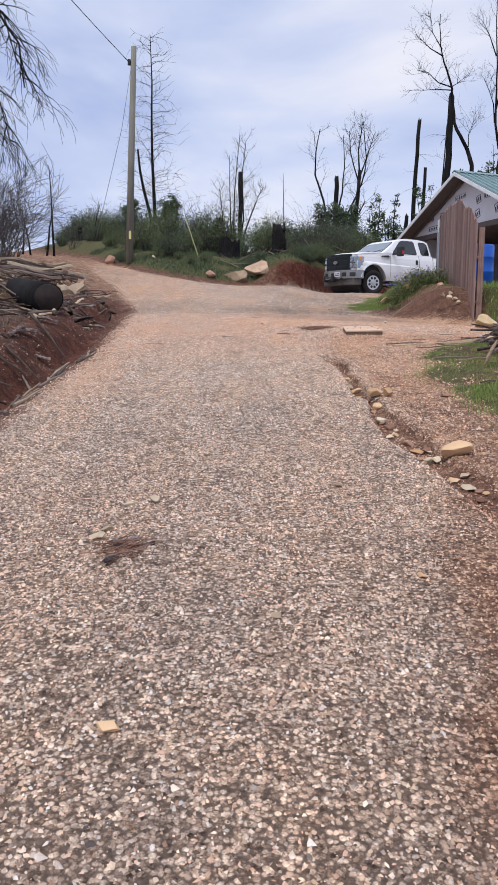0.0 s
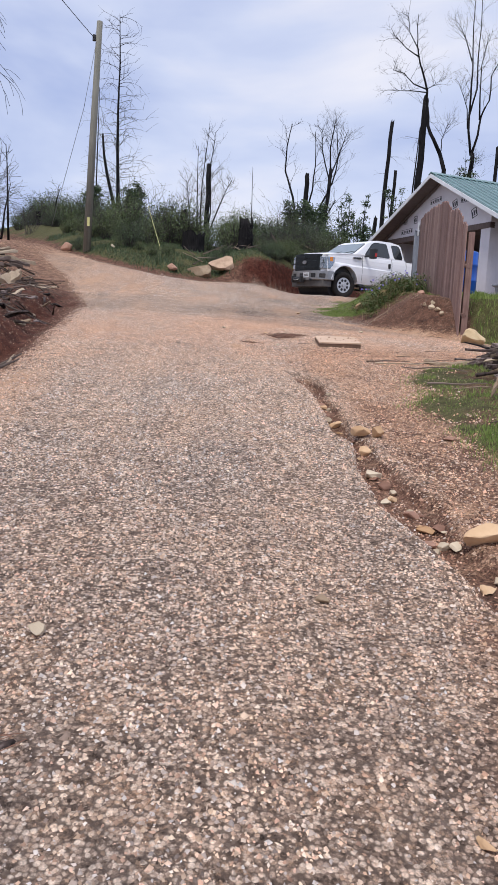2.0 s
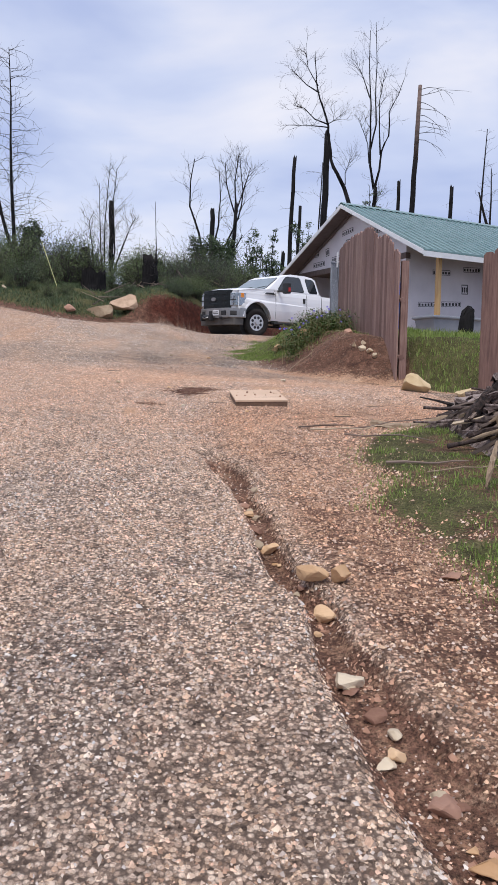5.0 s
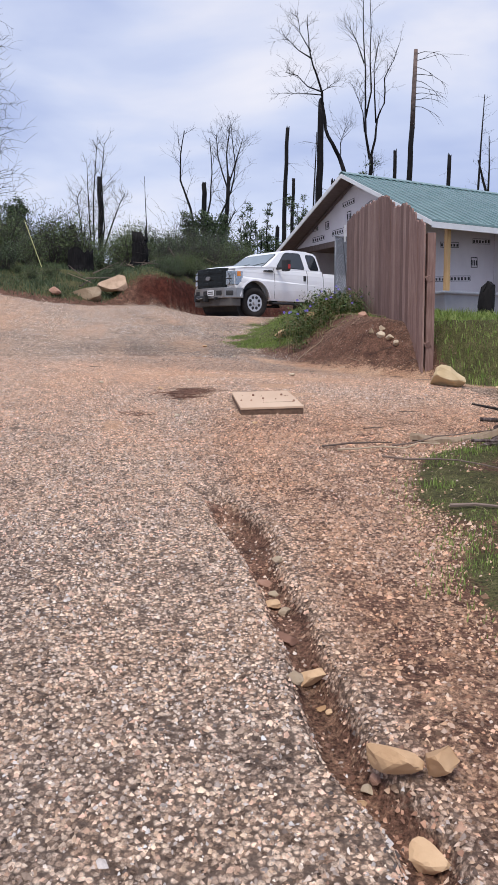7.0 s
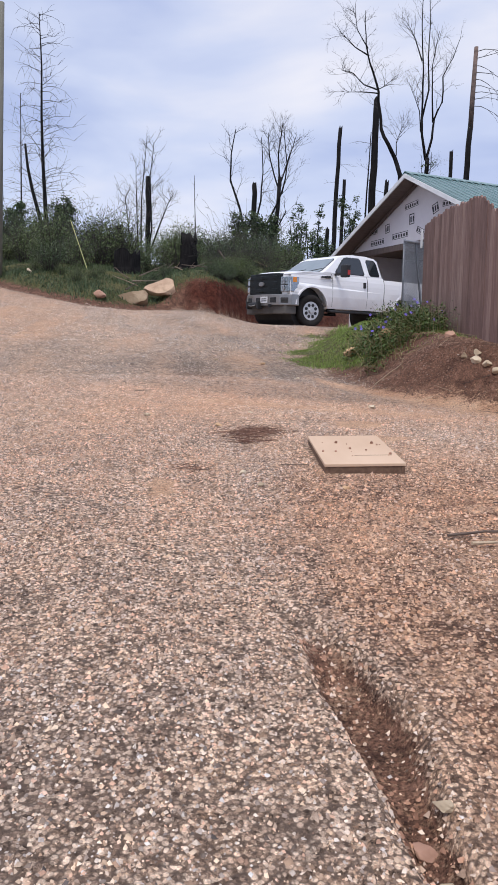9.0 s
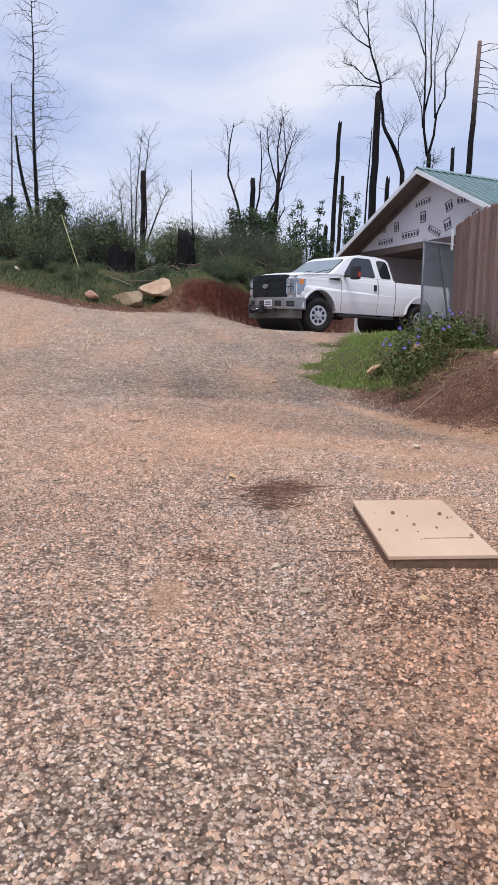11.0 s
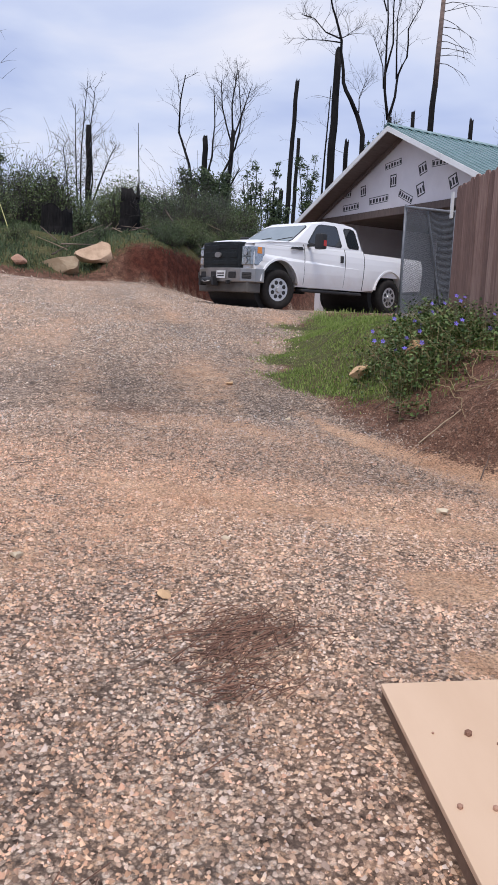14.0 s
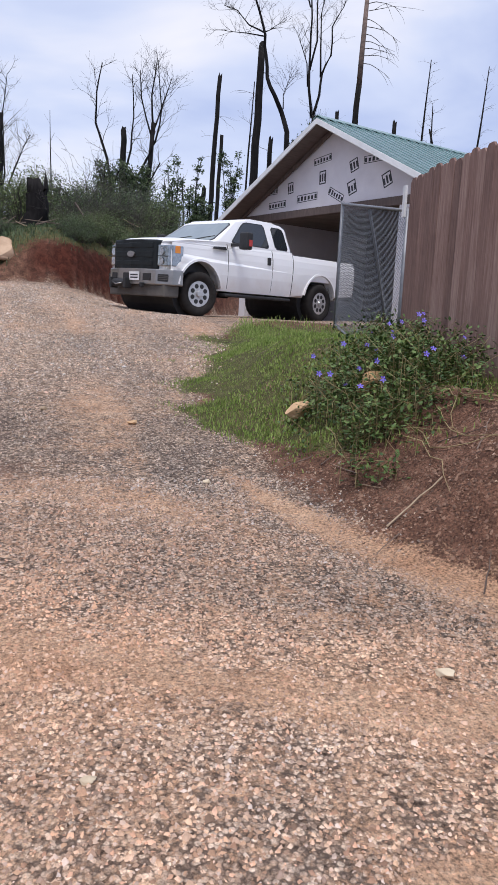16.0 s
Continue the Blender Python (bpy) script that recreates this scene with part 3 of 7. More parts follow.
PALE_ROCK = simple("pale_boulder", (0.30, 0.215, 0.135), (0.70, 0.59, 0.43), 4, 0.85, bump=0.8, dist=0.04, by="object")
CREAM_ROCK = simple("cream_sandstone", (0.46, 0.32, 0.16), (0.80, 0.67, 0.44), 5, 0.85, bump=0.8, dist=0.03, by="object")
TAN_ROCK = simple("tan_boulder", (0.34, 0.22, 0.14), (0.64, 0.46, 0.32), 4, 0.85, bump=0.8, dist=0.04)
RED_ROCK = simple("red_stone", (0.20, 0.10, 0.065), (0.46, 0.27, 0.19), 7, 0.85, bump=0.7, dist=0.02, by="object")
PLY = simple("tan_plywood", (0.56, 0.38, 0.25), (0.70, 0.51, 0.36), 2.5, 0.7, bump=0.1, stretch=(1, 0.3, 1))
# Edge tone with shade put in; the split in the face uses it too.
PLYEDGE = simple("plywood_edge", (0.10, 0.06, 0.04), (0.24, 0.15, 0.10), 30, 0.9, bump=0.2)
YELLOW = simple("yellow_marker", (0.60, 0.56, 0.18), (0.76, 0.74, 0.36), 5, 0.6, bump=0.0)
SHRUB = leaf_material("shrub_leaf", (0.045, 0.066, 0.028), (0.115, 0.155, 0.06), (0.22, 0.26, 0.11))
SHRUB_DARK = leaf_material("dark_shrub_leaf", (0.03, 0.05, 0.028), (0.075, 0.11, 0.052), (0.15, 0.195, 0.09))
GRASS = leaf_material("grass_blade", (0.095, 0.15, 0.028), (0.205, 0.30, 0.066), (0.38, 0.42, 0.15))
DRYGRASS = leaf_material("dry_stalk", (0.20, 0.15, 0.07), (0.33, 0.26, 0.13), (0.46, 0.38, 0.22))
VINCA = leaf_material("vinca_leaf", (0.03, 0.06, 0.018), (0.075, 0.13, 0.035), (0.17, 0.23, 0.07))
PETAL = simple("violet_petal", (0.16, 0.12, 0.62), (0.28, 0.22, 0.80), 20, 0.6, bump=0.0)


# ---- the house ----
HOUSE = pose(7.93, 32.4, 8.49, 0, 0, 20.5)


def print_mark(parent, x, y, z, w, h, facing, slant=0.0, blocks=6):
    """A printed mark on the wrap: an outlined panel of dark bars with unreadable figures."""
    bm = bmesh.new()
    t = 0.0016
    c, s = math.cos(slant), math.sin(slant)

    def bar(u0, u1, v0, v1):
        p = [(u0, v0), (u1, v0), (u1, v1), (u0, v1)]
        p = [(c * u - s * v, s * u + c * v) for u, v in p]
        if facing == "x":
            pts = [[(x + k, y + u, z + v) for u, v in p] for k in (-t, 0.0)]
        else:
            pts = [[(x + u, y + k, z + v) for u, v in p] for k in (-t, 0.0)]
        lo, hi = [bm.verts.new(q) for q in pts[0]], [bm.verts.new(q) for q in pts[1]]
        bm.faces.new(lo)
        bm.faces.new(hi[::-1])
        for i in range(4):
            bm.faces.new((lo[i], lo[(i + 1) % 4], hi[(i + 1) % 4], hi[i]))
    e = h * 0.09
    for u0, u1, v0, v1 in ((-w / 2, w / 2, -h / 2, -h / 2 + e), (-w / 2, w / 2, h / 2 - e, h / 2), (-w / 2, -w / 2 + e, -h / 2 + e, h / 2 - e), (w / 2 - e, w / 2, -h / 2 + e, h / 2 - e)):
        bar(u0, u1, v0, v1)
    n = blocks
    for i in range(n):
        u = -w / 2 + w * (i + 0.5) / n
        k = w / n * 0.3
        bar(u - k, u + k, -h * 0.30, h * 0.30 * (0.4 + 0.6 * random.random()))
    return part("printed_mark", bm, PRINT, parent, "dark printed panel of unreadable bars")


def build_house():
    house = thing("house", HOUSE, "unfinished gabled house in white printed wrap under green metal roof", "house")
    L, S, D = 14.0, 4.5, 2.2
    k = D / S
    th = 0.06
    for side in (1, -1):
        bm = prism_bm([(0, 0), (side * S, -D), (side * S, -D - th), (0, -th)], "x", -0.03, L)
        roof = part("roof", bm, ROOF, house, "ribbed green metal roof slope")
        nr = 46
        for i in range(nr):
            x = 0.02 + (L - 0.1) * i / (nr - 1)
            part("rib", prism_bm([(side * 0.02, 0.012), (side * S, -D + 0.012), (side * S, -D + 0.034), (side * 0.02, 0.034)], "x", x - 0.02, x + 0.02), ROOF, roof)
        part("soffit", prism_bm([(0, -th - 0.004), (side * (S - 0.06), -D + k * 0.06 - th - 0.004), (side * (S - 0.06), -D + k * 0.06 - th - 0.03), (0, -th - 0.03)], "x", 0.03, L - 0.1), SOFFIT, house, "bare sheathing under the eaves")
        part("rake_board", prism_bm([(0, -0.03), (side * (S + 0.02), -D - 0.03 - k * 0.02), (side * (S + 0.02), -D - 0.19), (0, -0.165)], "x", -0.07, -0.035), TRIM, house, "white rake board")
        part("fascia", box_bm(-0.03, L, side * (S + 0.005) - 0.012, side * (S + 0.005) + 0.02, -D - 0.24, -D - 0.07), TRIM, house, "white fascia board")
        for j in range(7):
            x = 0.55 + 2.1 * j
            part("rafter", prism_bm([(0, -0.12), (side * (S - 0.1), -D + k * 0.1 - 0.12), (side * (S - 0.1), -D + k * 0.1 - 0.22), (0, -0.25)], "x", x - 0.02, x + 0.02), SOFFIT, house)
    part("ridge_cap", prism_bm([(-0.16, -0.05), (0, 0.035), (0.16, -0.05), (0.16, -0.035), (0, 0.055), (-0.16, -0.035)], "x", -0.05, L), ROOF, house)
    F = -5.05
    hb = -2.05
    gx = 0.62
    # gable wall over the open carport (local y runs away from the porch side)
    W0, W1 = -2.9, 4.0
    part("gable_wall", prism_bm([(W0, hb), (W1, hb), (W1, -W1 * k - 0.1), (0, -0.1), (W0, W0 * k - 0.1)], "x", gx, gx + 0.16), WRAP, house, "gable covered in white house wrap")
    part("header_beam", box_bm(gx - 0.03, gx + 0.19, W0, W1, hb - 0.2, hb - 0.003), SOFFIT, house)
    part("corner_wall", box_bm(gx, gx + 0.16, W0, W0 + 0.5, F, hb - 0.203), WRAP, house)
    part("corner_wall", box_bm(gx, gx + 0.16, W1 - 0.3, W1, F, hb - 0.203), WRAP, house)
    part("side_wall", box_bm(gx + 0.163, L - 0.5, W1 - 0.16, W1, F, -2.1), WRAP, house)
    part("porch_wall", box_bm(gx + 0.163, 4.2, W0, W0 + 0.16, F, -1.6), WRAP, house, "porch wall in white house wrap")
    part("back_wall", box_bm(5.6, 5.75, W0 + 0.163, W1 - 0.163, F, -2.1), DARKIN, house, "dark grey-brown back of the carport")
    part("bay_wall", box_bm(4.203, L - 0.5, -3.95, -3.79, F, -1.98), WRAP, house, "outer wall in white house wrap")
    part("bay_return", box_bm(4.203, 4.36, -3.787, W0, F, -2.0), WRAP, house)
    part("end_wall", prism_bm([(-3.95, F), (W1, F), (W1, -W1 * k - 0.1), (0, -0.1), (-3.95, -3.95 * k - 0.1)], "x", L - 0.5, L - 0.34), WRAP, house)
    part("slab", box_bm(0.3, L - 0.3, -4.2, 4.2, F - 0.25, F - 0.003), CONCRETE, house)
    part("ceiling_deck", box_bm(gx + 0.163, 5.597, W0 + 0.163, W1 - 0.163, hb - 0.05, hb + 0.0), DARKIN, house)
    part("porch_post", box_bm(1.0, 1.14, -4.07, -3.93, F, -2.05), STUD, house, "fresh yellow timber post", bevel=0.004)
    part("porch_post", box_bm(7.2, 7.34, -4.35, -4.21, F, -2.2), STUD, house, "fresh yellow timber post", bevel=0.004)
    for (y, z, w, h, sl) in ((2.33, -1.84, 0.78, 0.19, 0.02), (1.03, -1.76, 0.85, 0.2, 0.03), (-0.13, -1.80, 0.62, 0.2, -0.45), (1.76, -1.44, 0.24, 0.3, 0.1), (0.43, -1.31, 0.26, 0.34, 0.05), (-0.72, -1.68, 0.3, 0.34, 0.3),
                             (-0.75, -1.15, 0.3, 0.3, 0.3), (-1.93, -1.62, 0.3, 0.34, 0.35), (-1.49, -1.08, 0.8, 0.18, 0.0), (0.47, -0.86, 0.7, 0.18, 0.1), (2.6, -1.45, 0.5, 0.18, 0.0)):
        print_mark(house, gx - 0.0005, y, z, w, h, "x", -sl, 6 if w > 0.4 else 3)
    for (x, z, w, h) in ((1.6, -3.72, 0.8, 0.16), (2.7, -3.65, 0.9, 0.18), (3.3, -3.1, 0.3, 0.34), (2.2, -2.6, 0.8, 0.18), (3.6, -2.4, 0.8, 0.18)):
        print_mark(house, x, W0 - 0.0005, z, w, h, "y", 0.05, 6 if w > 0.4 else 3)
    for (x, z, w, h) in ((4.9, -3.55, 0.8, 0.18), (5.3, -3.0, 0.32, 0.34), (6.4, -3.6, 0.9, 0.18), (5.6, -2.5, 0.8, 0.18), (7.2, -3.0, 0.32, 0.34)):
        print_mark(house, x, -3.9505, z, w, h, "y", 0.03, 6 if w > 0.4 else 3)
    return house


house = build_house()


# ---- the truck ----
def _flank(z):
    """Half width of the body at a height: tucked sill, full waist, leaning in towards the belt."""
    return float(np.interp(z, [0.45, 0.62, 0.80, 0.98, 1.12, 1.24, 1.34, 1.46], [0.945, 0.972, 0.993, 1.0, 0.998, 0.985, 0.955, 0.905]))


def _formed(bm, cuts_z=(), cuts_y=(), bevel=0.03, segs=3):
    """Cuts a pushed outline into bands, curves them to the body's section and rounds the sharp edges."""
    for z in cuts_z:
        bmesh.ops.bisect_plane(bm, geom=bm.verts[:] + bm.edges[:] + bm.faces[:], plane_co=(0, 0, z), plane_no=(0, 0, 1))
    for y in cuts_y:
        bmesh.ops.bisect_plane(bm, geom=bm.verts[:] + bm.edges[:] + bm.faces[:], plane_co=(0, y, 0), plane_no=(0, 1, 0))
    for v in bm.verts:
        x, y, z = v.co
        w = _flank(z) * (1 - 0.075 * max(0.0, (x - 0.1) / 0.75) ** 2)
        v.co.y = y * w
        if x > 0.55:
            v.co.x = x - 0.13 * (x - 0.55) / 0.3 * abs(y) ** 2.5
        if z > 1.33 and x > -0.5:
            v.co.z = z + 0.035 * (1 - y * y) - 0.03 * abs(y) ** 4
    bmesh.ops.recalc_face_normals(bm, faces=bm.faces[:])
    sharp = [e for e in bm.edges if len(e.link_faces) == 2 and e.calc_face_angle(0) > 0.55]
    bmesh.ops.bevel(bm, geom=sharp, offset=bevel, segments=segs, affect="EDGES", clamp_overlap=True, profile=0.55)
    return bm


def _soften(ob, small=0.012):
    """Smooth shading on the rounded edges and bands, flat on the broad faces."""
    for p in ob.data.polygons:
        p.use_smooth = p.area < small
    return ob


def build_truck():
    truck = thing("pickup_truck", pose(3.77, 29.2, 3.44, -1.3, 0.1, 211.0) @ Matrix.Diagonal((1, 1, 1.05, 1)), "white extended-cab pickup truck with muddy flanks parked on gravel", "truck")
    WB, RA, R, AZ = -3.71, 0.41, 0.565, 0.455

    def arch(cx, n=14):
        return [(cx + R * math.cos(math.pi * i / n), max(0.50, AZ + R * math.sin(math.pi * i / n))) for i in range(n + 1)]
    # front body with the bonnet, side outline from the nose back
    lower = [(0.80, 0.62), (0.84, 0.95), (0.835, 1.20), (0.79, 1.29), (0.68, 1.345), (0.25, 1.395), (-0.45, 1.435), (-0.62, 1.43), (-2.71, 1.40), (-2.71, 0.50)]
    lower += [(-0.60, 0.50)] + arch(0.0)[::-1] + [(0.60, 0.56)]
    bm = _formed(prism_bm(lower, "y", -1.0, 1.0), (0.62, 0.80, 0.98, 1.12, 1.24, 1.34), (-0.8, -0.45, 0.0, 0.45, 0.8))
    _soften(part("body", bm, WHITE, truck, "white painted front body, muddy below"), 0.2)
    bed = [(-2.735, 1.36), (-4.93, 1.36), (-4.97, 1.25), (-4.97, 0.62), (-4.3, 0.56)] + arch(WB)[::-1] + [(WB + 0.6, 0.54), (-2.735, 0.50)]
    bm = prism_bm(bed, "y", -1.0, 1.0)
    bmesh.ops.recalc_face_normals(bm, faces=bm.faces[:])
    top = max(bm.faces, key=lambda f: f.calc_center_median().z)
    bmesh.ops.inset_region(bm, faces=[top], thickness=0.07)
    bmesh.ops.translate(bm, verts=top.verts[:], vec=(0, 0, -0.5))
    _soften(part("cargo_bed", _formed(bm, (0.62, 0.80, 0.98, 1.12, 1.24), (), 0.014), WHITE, truck, "white cargo bed"), 0.2)
    # cab, leaning in up to the roof
    prof = [(x, z, 0.93 - (z - 1.385) * 0.355) for x, z in ((-0.34, 1.385), (-1.08, 1.845), (-1.24, 1.915), (-1.55, 1.955), (-2.2, 1.955), (-2.50, 1.925), (-2.62, 1.86), (-2.71, 1.385))]
    bm = bmesh.new()
    lft = [bm.verts.new((x, w, z)) for x, z, w in prof]
    rgt = [bm.verts.new((x, -w, z)) for x, z, w in prof]
    bm.faces.new(lft)
    bm.faces.new(rgt[::-1])
    for i in range(len(prof)):
        j = (i + 1) % len(prof)
        bm.faces.new((lft[i], lft[j], rgt[j], rgt[i]))
    _soften(part("cab", bm, WHITE, truck, "white cab", bevel=0.055, segs=4), 0.3)

    def side_y(z):
        return 0.93 - (z - 1.385) * 0.355

    def plate(pts, out, depth=0.02):
        """A closed outline of points pushed inwards along a direction."""
        bm = bmesh.new()
        a = [bm.verts.new(p) for p in pts]
        b_ = [bm.verts.new(Vector(p) - out * depth) for p in pts]
        bm.faces.new(a)
        bm.faces.new(b_[::-1])
        for i in range(len(pts)):
            bm.faces.new((a[i], a[(i + 1) % len(pts)], b_[(i + 1) % len(pts)], b_[i]))
        return bm

    def rounded(pts, cut=0.16):
        """The outline with its corners cut."""
        out = []
        n = len(pts)
        for i in range(n):
            p, q, r = Vector(pts[i - 1]), Vector(pts[i]), Vector(pts[(i + 1) % n])
            for o in (p, r):
                d = o - q
                out.append(q + d * min(0.4, cut * 0.3 / max(0.05, d.length)))
        return [tuple(p) for p in out]
    for s in (1, -1):
        o = Vector((0, s, 0.34)).normalized()
        for name, pts in (("door_window", [(-0.84, 1.425), (-1.25, 1.83), (-1.36, 1.875), (-1.92, 1.885), (-2.0, 1.415)]), ("rear_window", [(-2.19, 1.42), (-2.12, 1.865), (-2.44, 1.87), (-2.53, 1.82), (-2.60, 1.42)])):
            for k, mat, off in (("window_seal", BLACK, 0.004), (name, GLASS, 0.009)):
                q = rounded(pts) if k == "window_seal" else [((x - sum(p[0] for p in pts) / len(pts)) * 0.94 + sum(p[0] for p in pts) / len(pts), (z - 1.64) * 0.93 + 1.64) for x, z in rounded(pts)]
                w = part(k, plate([Vector((x, s * side_y(z), z)) + o * off for x, z in q], o), mat, truck)
    o = Vector((0.53, 0, 0.85)).normalized()
    for name, mat, k, off in (("windscreen_seal", BLACK, 1.0, 0.004), ("windscreen", SKY_SCREEN, 0.955, 0.009)):
        q = [(-0.40, 0.84, 1.425), (-1.04, 0.715, 1.825), (-1.04, -0.715, 1.825), (-0.40, -0.84, 1.425)]
        c = Vector((-0.72, 0, 1.625))
        part(name, plate([c + (Vector(p) - c) * k + o * off for p in rounded([tuple(p) for p in q], 0.25)], o), mat, truck, "windscreen with sky reflection put into its pale colour" if mat is SKY_SCREEN else "")
    for s in (-0.45, 0.25):
        v, f = tube([(-0.42, s, 1.455), (-0.50, s + 0.25, 1.505), (-0.55, s + 0.5, 1.535)], [0.012, 0.009, 0.006], 5)
        link_part("wiper", mesh_from("wiper", v, f, BLACK), truck)
    for s in (1, -1):
        # seams, handle, vent plate, step
        for x0, x1, z0, z1 in ((-0.75, -0.72, 0.55, 1.39), (-2.06, -2.06, 0.55, 1.39), (-2.725, -2.725, 0.52, 1.36)):
            pts = [(x0 + (x1 - x0) * i / 8, s * (_flank(z0 + (z1 - z0) * i / 8) - 0.003), z0 + (z1 - z0) * i / 8) for i in range(9)]
            v, f = tube(pts, [0.0065] * 9, 5)
            link_part("door_seam", mesh_from("door_seam", v, f, BLACK), truck)
        part("door_handle", box_bm(-1.98, -1.90, s * 0.99 - 0.025, s * 0.99 + 0.025, 1.09, 1.24), BLACK, truck, "black upright door handle", bevel=0.012)
        mirror = part("mirror", box_bm(-0.98, -0.80, s * 1.30 - 0.12, s * 1.30 + 0.12, 1.30, 1.62), BLACK, truck, "tall black towing mirror", bevel=0.045, segs=3)
        part("mirror_arm", box_bm(-0.92, -0.84, min(s * 0.92, s * 1.20), max(s * 0.92, s * 1.20), 1.36, 1.42), BLACK, mirror, bevel=0.012)
        part("marker", box_bm(-0.95, -0.86, s * 1.415 - 0.012, s * 1.415 + 0.012, 1.36, 1.48), REDLENS, mirror, "red marker lens", bevel=0.006)
        badge = part("fender_badge", plate([(x, s * (_flank(z) + 0.006), z) for x, z in ((-0.30, 1.27), (-0.36, 1.315), (-0.66, 1.335), (-0.70, 1.27))], Vector((0, s, 0))), BLACK, truck, "dark vent plate with plain bar")
        part("badge_bar", plate([(x, s * (_flank(z) + 0.009), z) for x, z in ((-0.42, 1.285), (-0.44, 1.31), (-0.56, 1.315), (-0.56, 1.285))], Vector((0, s, 0)), 0.005), CHROME, badge)
        part("running_board", box_bm(-2.62, -0.62, s * 0.97 - 0.10, s * 0.97 + 0.10, 0.40, 0.46), BLACK, truck, "black tubular side step", bevel=0.025, segs=3)
        for x in (-2.3, -0.9):
            part("step_bracket", box_bm(x - 0.03, x + 0.03, min(s * 0.6, s * 0.9), max(s * 0.6, s * 0.9), 0.43, 0.52), BLACK, truck)
        part("arch_lip", _arch_bm(0.0, AZ, R, s), WHITE, truck)
        part("arch_lip", _arch_bm(WB, AZ, R, s), WHITE, truck)
        lamp = part("headlight", _lamp(s), LENS, truck, "clear stacked headlamp", bevel=0.018)
        part("turn_signal", prism_bm([(0.50, 1.10), (0.52, 1.235), (0.635, 1.225), (0.635, 1.10)], "y", min(s * 0.86, s * 0.958), max(s * 0.86, s * 0.958)), AMBER, lamp, "amber turn lens", bevel=0.01)
        for z in (0.95, 1.12):
            part("reflector", cyl_bm(0.068, 0.77, 0.812, "x", 18, (0, s * 0.75, z)), CHROME, lamp)
        part("lamp_divider", box_bm(0.60, 0.835, s * 0.79 - 0.12, s * 0.79 + 0.10, 1.028, 1.043), BLACK, lamp)
        part("tail_light", box_bm(-4.985, -4.9, min(s * 0.86, s * 0.965), max(s * 0.86, s * 0.965), 0.92, 1.28), REDLENS, truck, bevel=0.01)
    # nose
    grille = part("grille", prism_bm([(0.60, -0.66), (0.86, -0.66), (0.915, -0.3), (0.925, 0.0), (0.915, 0.3), (0.86, 0.66), (0.60, 0.66)], "z", 0.79, 1.325), GRILLE, truck, "dark covered grille with broad bars", bevel=0.045, segs=3)
    for z, h in ((0.90, 0.045), (1.06, 0.06), (1.22, 0.045)):
        part("grille_bar", prism_bm([(0.85, -0.58), (0.885, -0.58), (0.945, 0.0), (0.885, 0.58), (0.85, 0.58)], "z", z - h, z + h), GRILLE, grille, bevel=0.014)
    bm = cyl_bm(0.11, 0.935, 0.962, "x", 24)
    bmesh.ops.scale(bm, vec=(1, 1, 0.5), verts=bm.verts[:])
    part("badge", bm, BUMPER, grille, "plain oval badge", pose(0, 0, 1.06))
    bumper_out = [(0.70, -0.99), (0.46, -1.02), (0.46, -0.95), (0.66, -0.92), (0.74, -0.7), (0.74, 0.7), (0.66, 0.92), (0.46, 0.95), (0.46, 1.02), (0.70, 0.99), (0.90, 0.72), (0.97, 0.35), (0.985, 0.0), (0.97, -0.35), (0.90, -0.72)]
    bumper = part("bumper", prism_bm(bumper_out, "z", 0.52, 0.80), BUMPER, truck, "dull scuffed chrome bumper", bevel=0.022, segs=3)
    part("air_dam", prism_bm([(0.80, -0.86), (0.50, -0.95), (0.50, 0.95), (0.80, 0.86), (0.88, 0.5), (0.88, -0.5)], "z", 0.31, 0.535), VALANCE, bumper, "dull grey lower valance", bevel=0.03)
    part("intake", prism_bm([(0.90, -0.60), (0.945, -0.60), (0.992, 0.0), (0.945, 0.60), (0.90, 0.60)], "z", 0.59, 0.72), BLACK, bumper, bevel=0.008)
    for s in (1, -1):
        fog = part("fog_lamp", prism_bm([(0.70, s * 0.94), (0.80, s * 0.90), (0.89, s * 0.76), (0.80, s * 0.74)], "z", 0.585, 0.715), BLACK, bumper, bevel=0.01)
        for z in (0.62, 0.65, 0.68):
            part("fog_slat", prism_bm([(0.72, s * 0.935), (0.805, s * 0.905), (0.897, s * 0.765), (0.82, s * 0.75)], "z", z - 0.005, z + 0.005), VALANCE, fog)
        part("tow_hook", box_bm(0.95, 1.03, s * 0.42 - 0.03, s * 0.42 + 0.03, 0.47, 0.55), BLACK, bumper, bevel=0.012)
    winch = part("winch", cyl_bm(0.075, -0.42, -0.02, "y", 16, (1.02, 0, 0.53)), BLACK, bumper, "dark winch drum")
    for y in (-0.45, 0.0):
        part("winch_plate", box_bm(0.93, 1.10, y - 0.035, y + 0.035, 0.43, 0.63), BLACK, winch, bevel=0.015)
    v, f = tube([(1.09, -0.36, 0.53), (1.13, -0.22, 0.50), (1.09, -0.08, 0.53)], [0.014] * 3, 6)
    link_part("winch_hook", mesh_from("winch_hook", v, f, BUMPER), winch)
    number = part("number_plate", box_bm(0.985, 0.995, 0.02, 0.33, 0.585, 0.74), TRIM, bumper, "white number plate with plain bars", bevel=0.003)
    for z in (0.635, 0.685):
        part("plate_bar", box_bm(0.994, 0.998, 0.06, 0.29, z - 0.012, z + 0.012), PRINT, number)
    part("rear_bumper", box_bm(-5.08, -4.9, -0.95, 0.95, 0.52, 0.72), BUMPER, truck, bevel=0.02)
    part("chassis", box_bm(-4.7, 0.6, -0.42, 0.42, 0.48, 0.58), BLACK, truck)
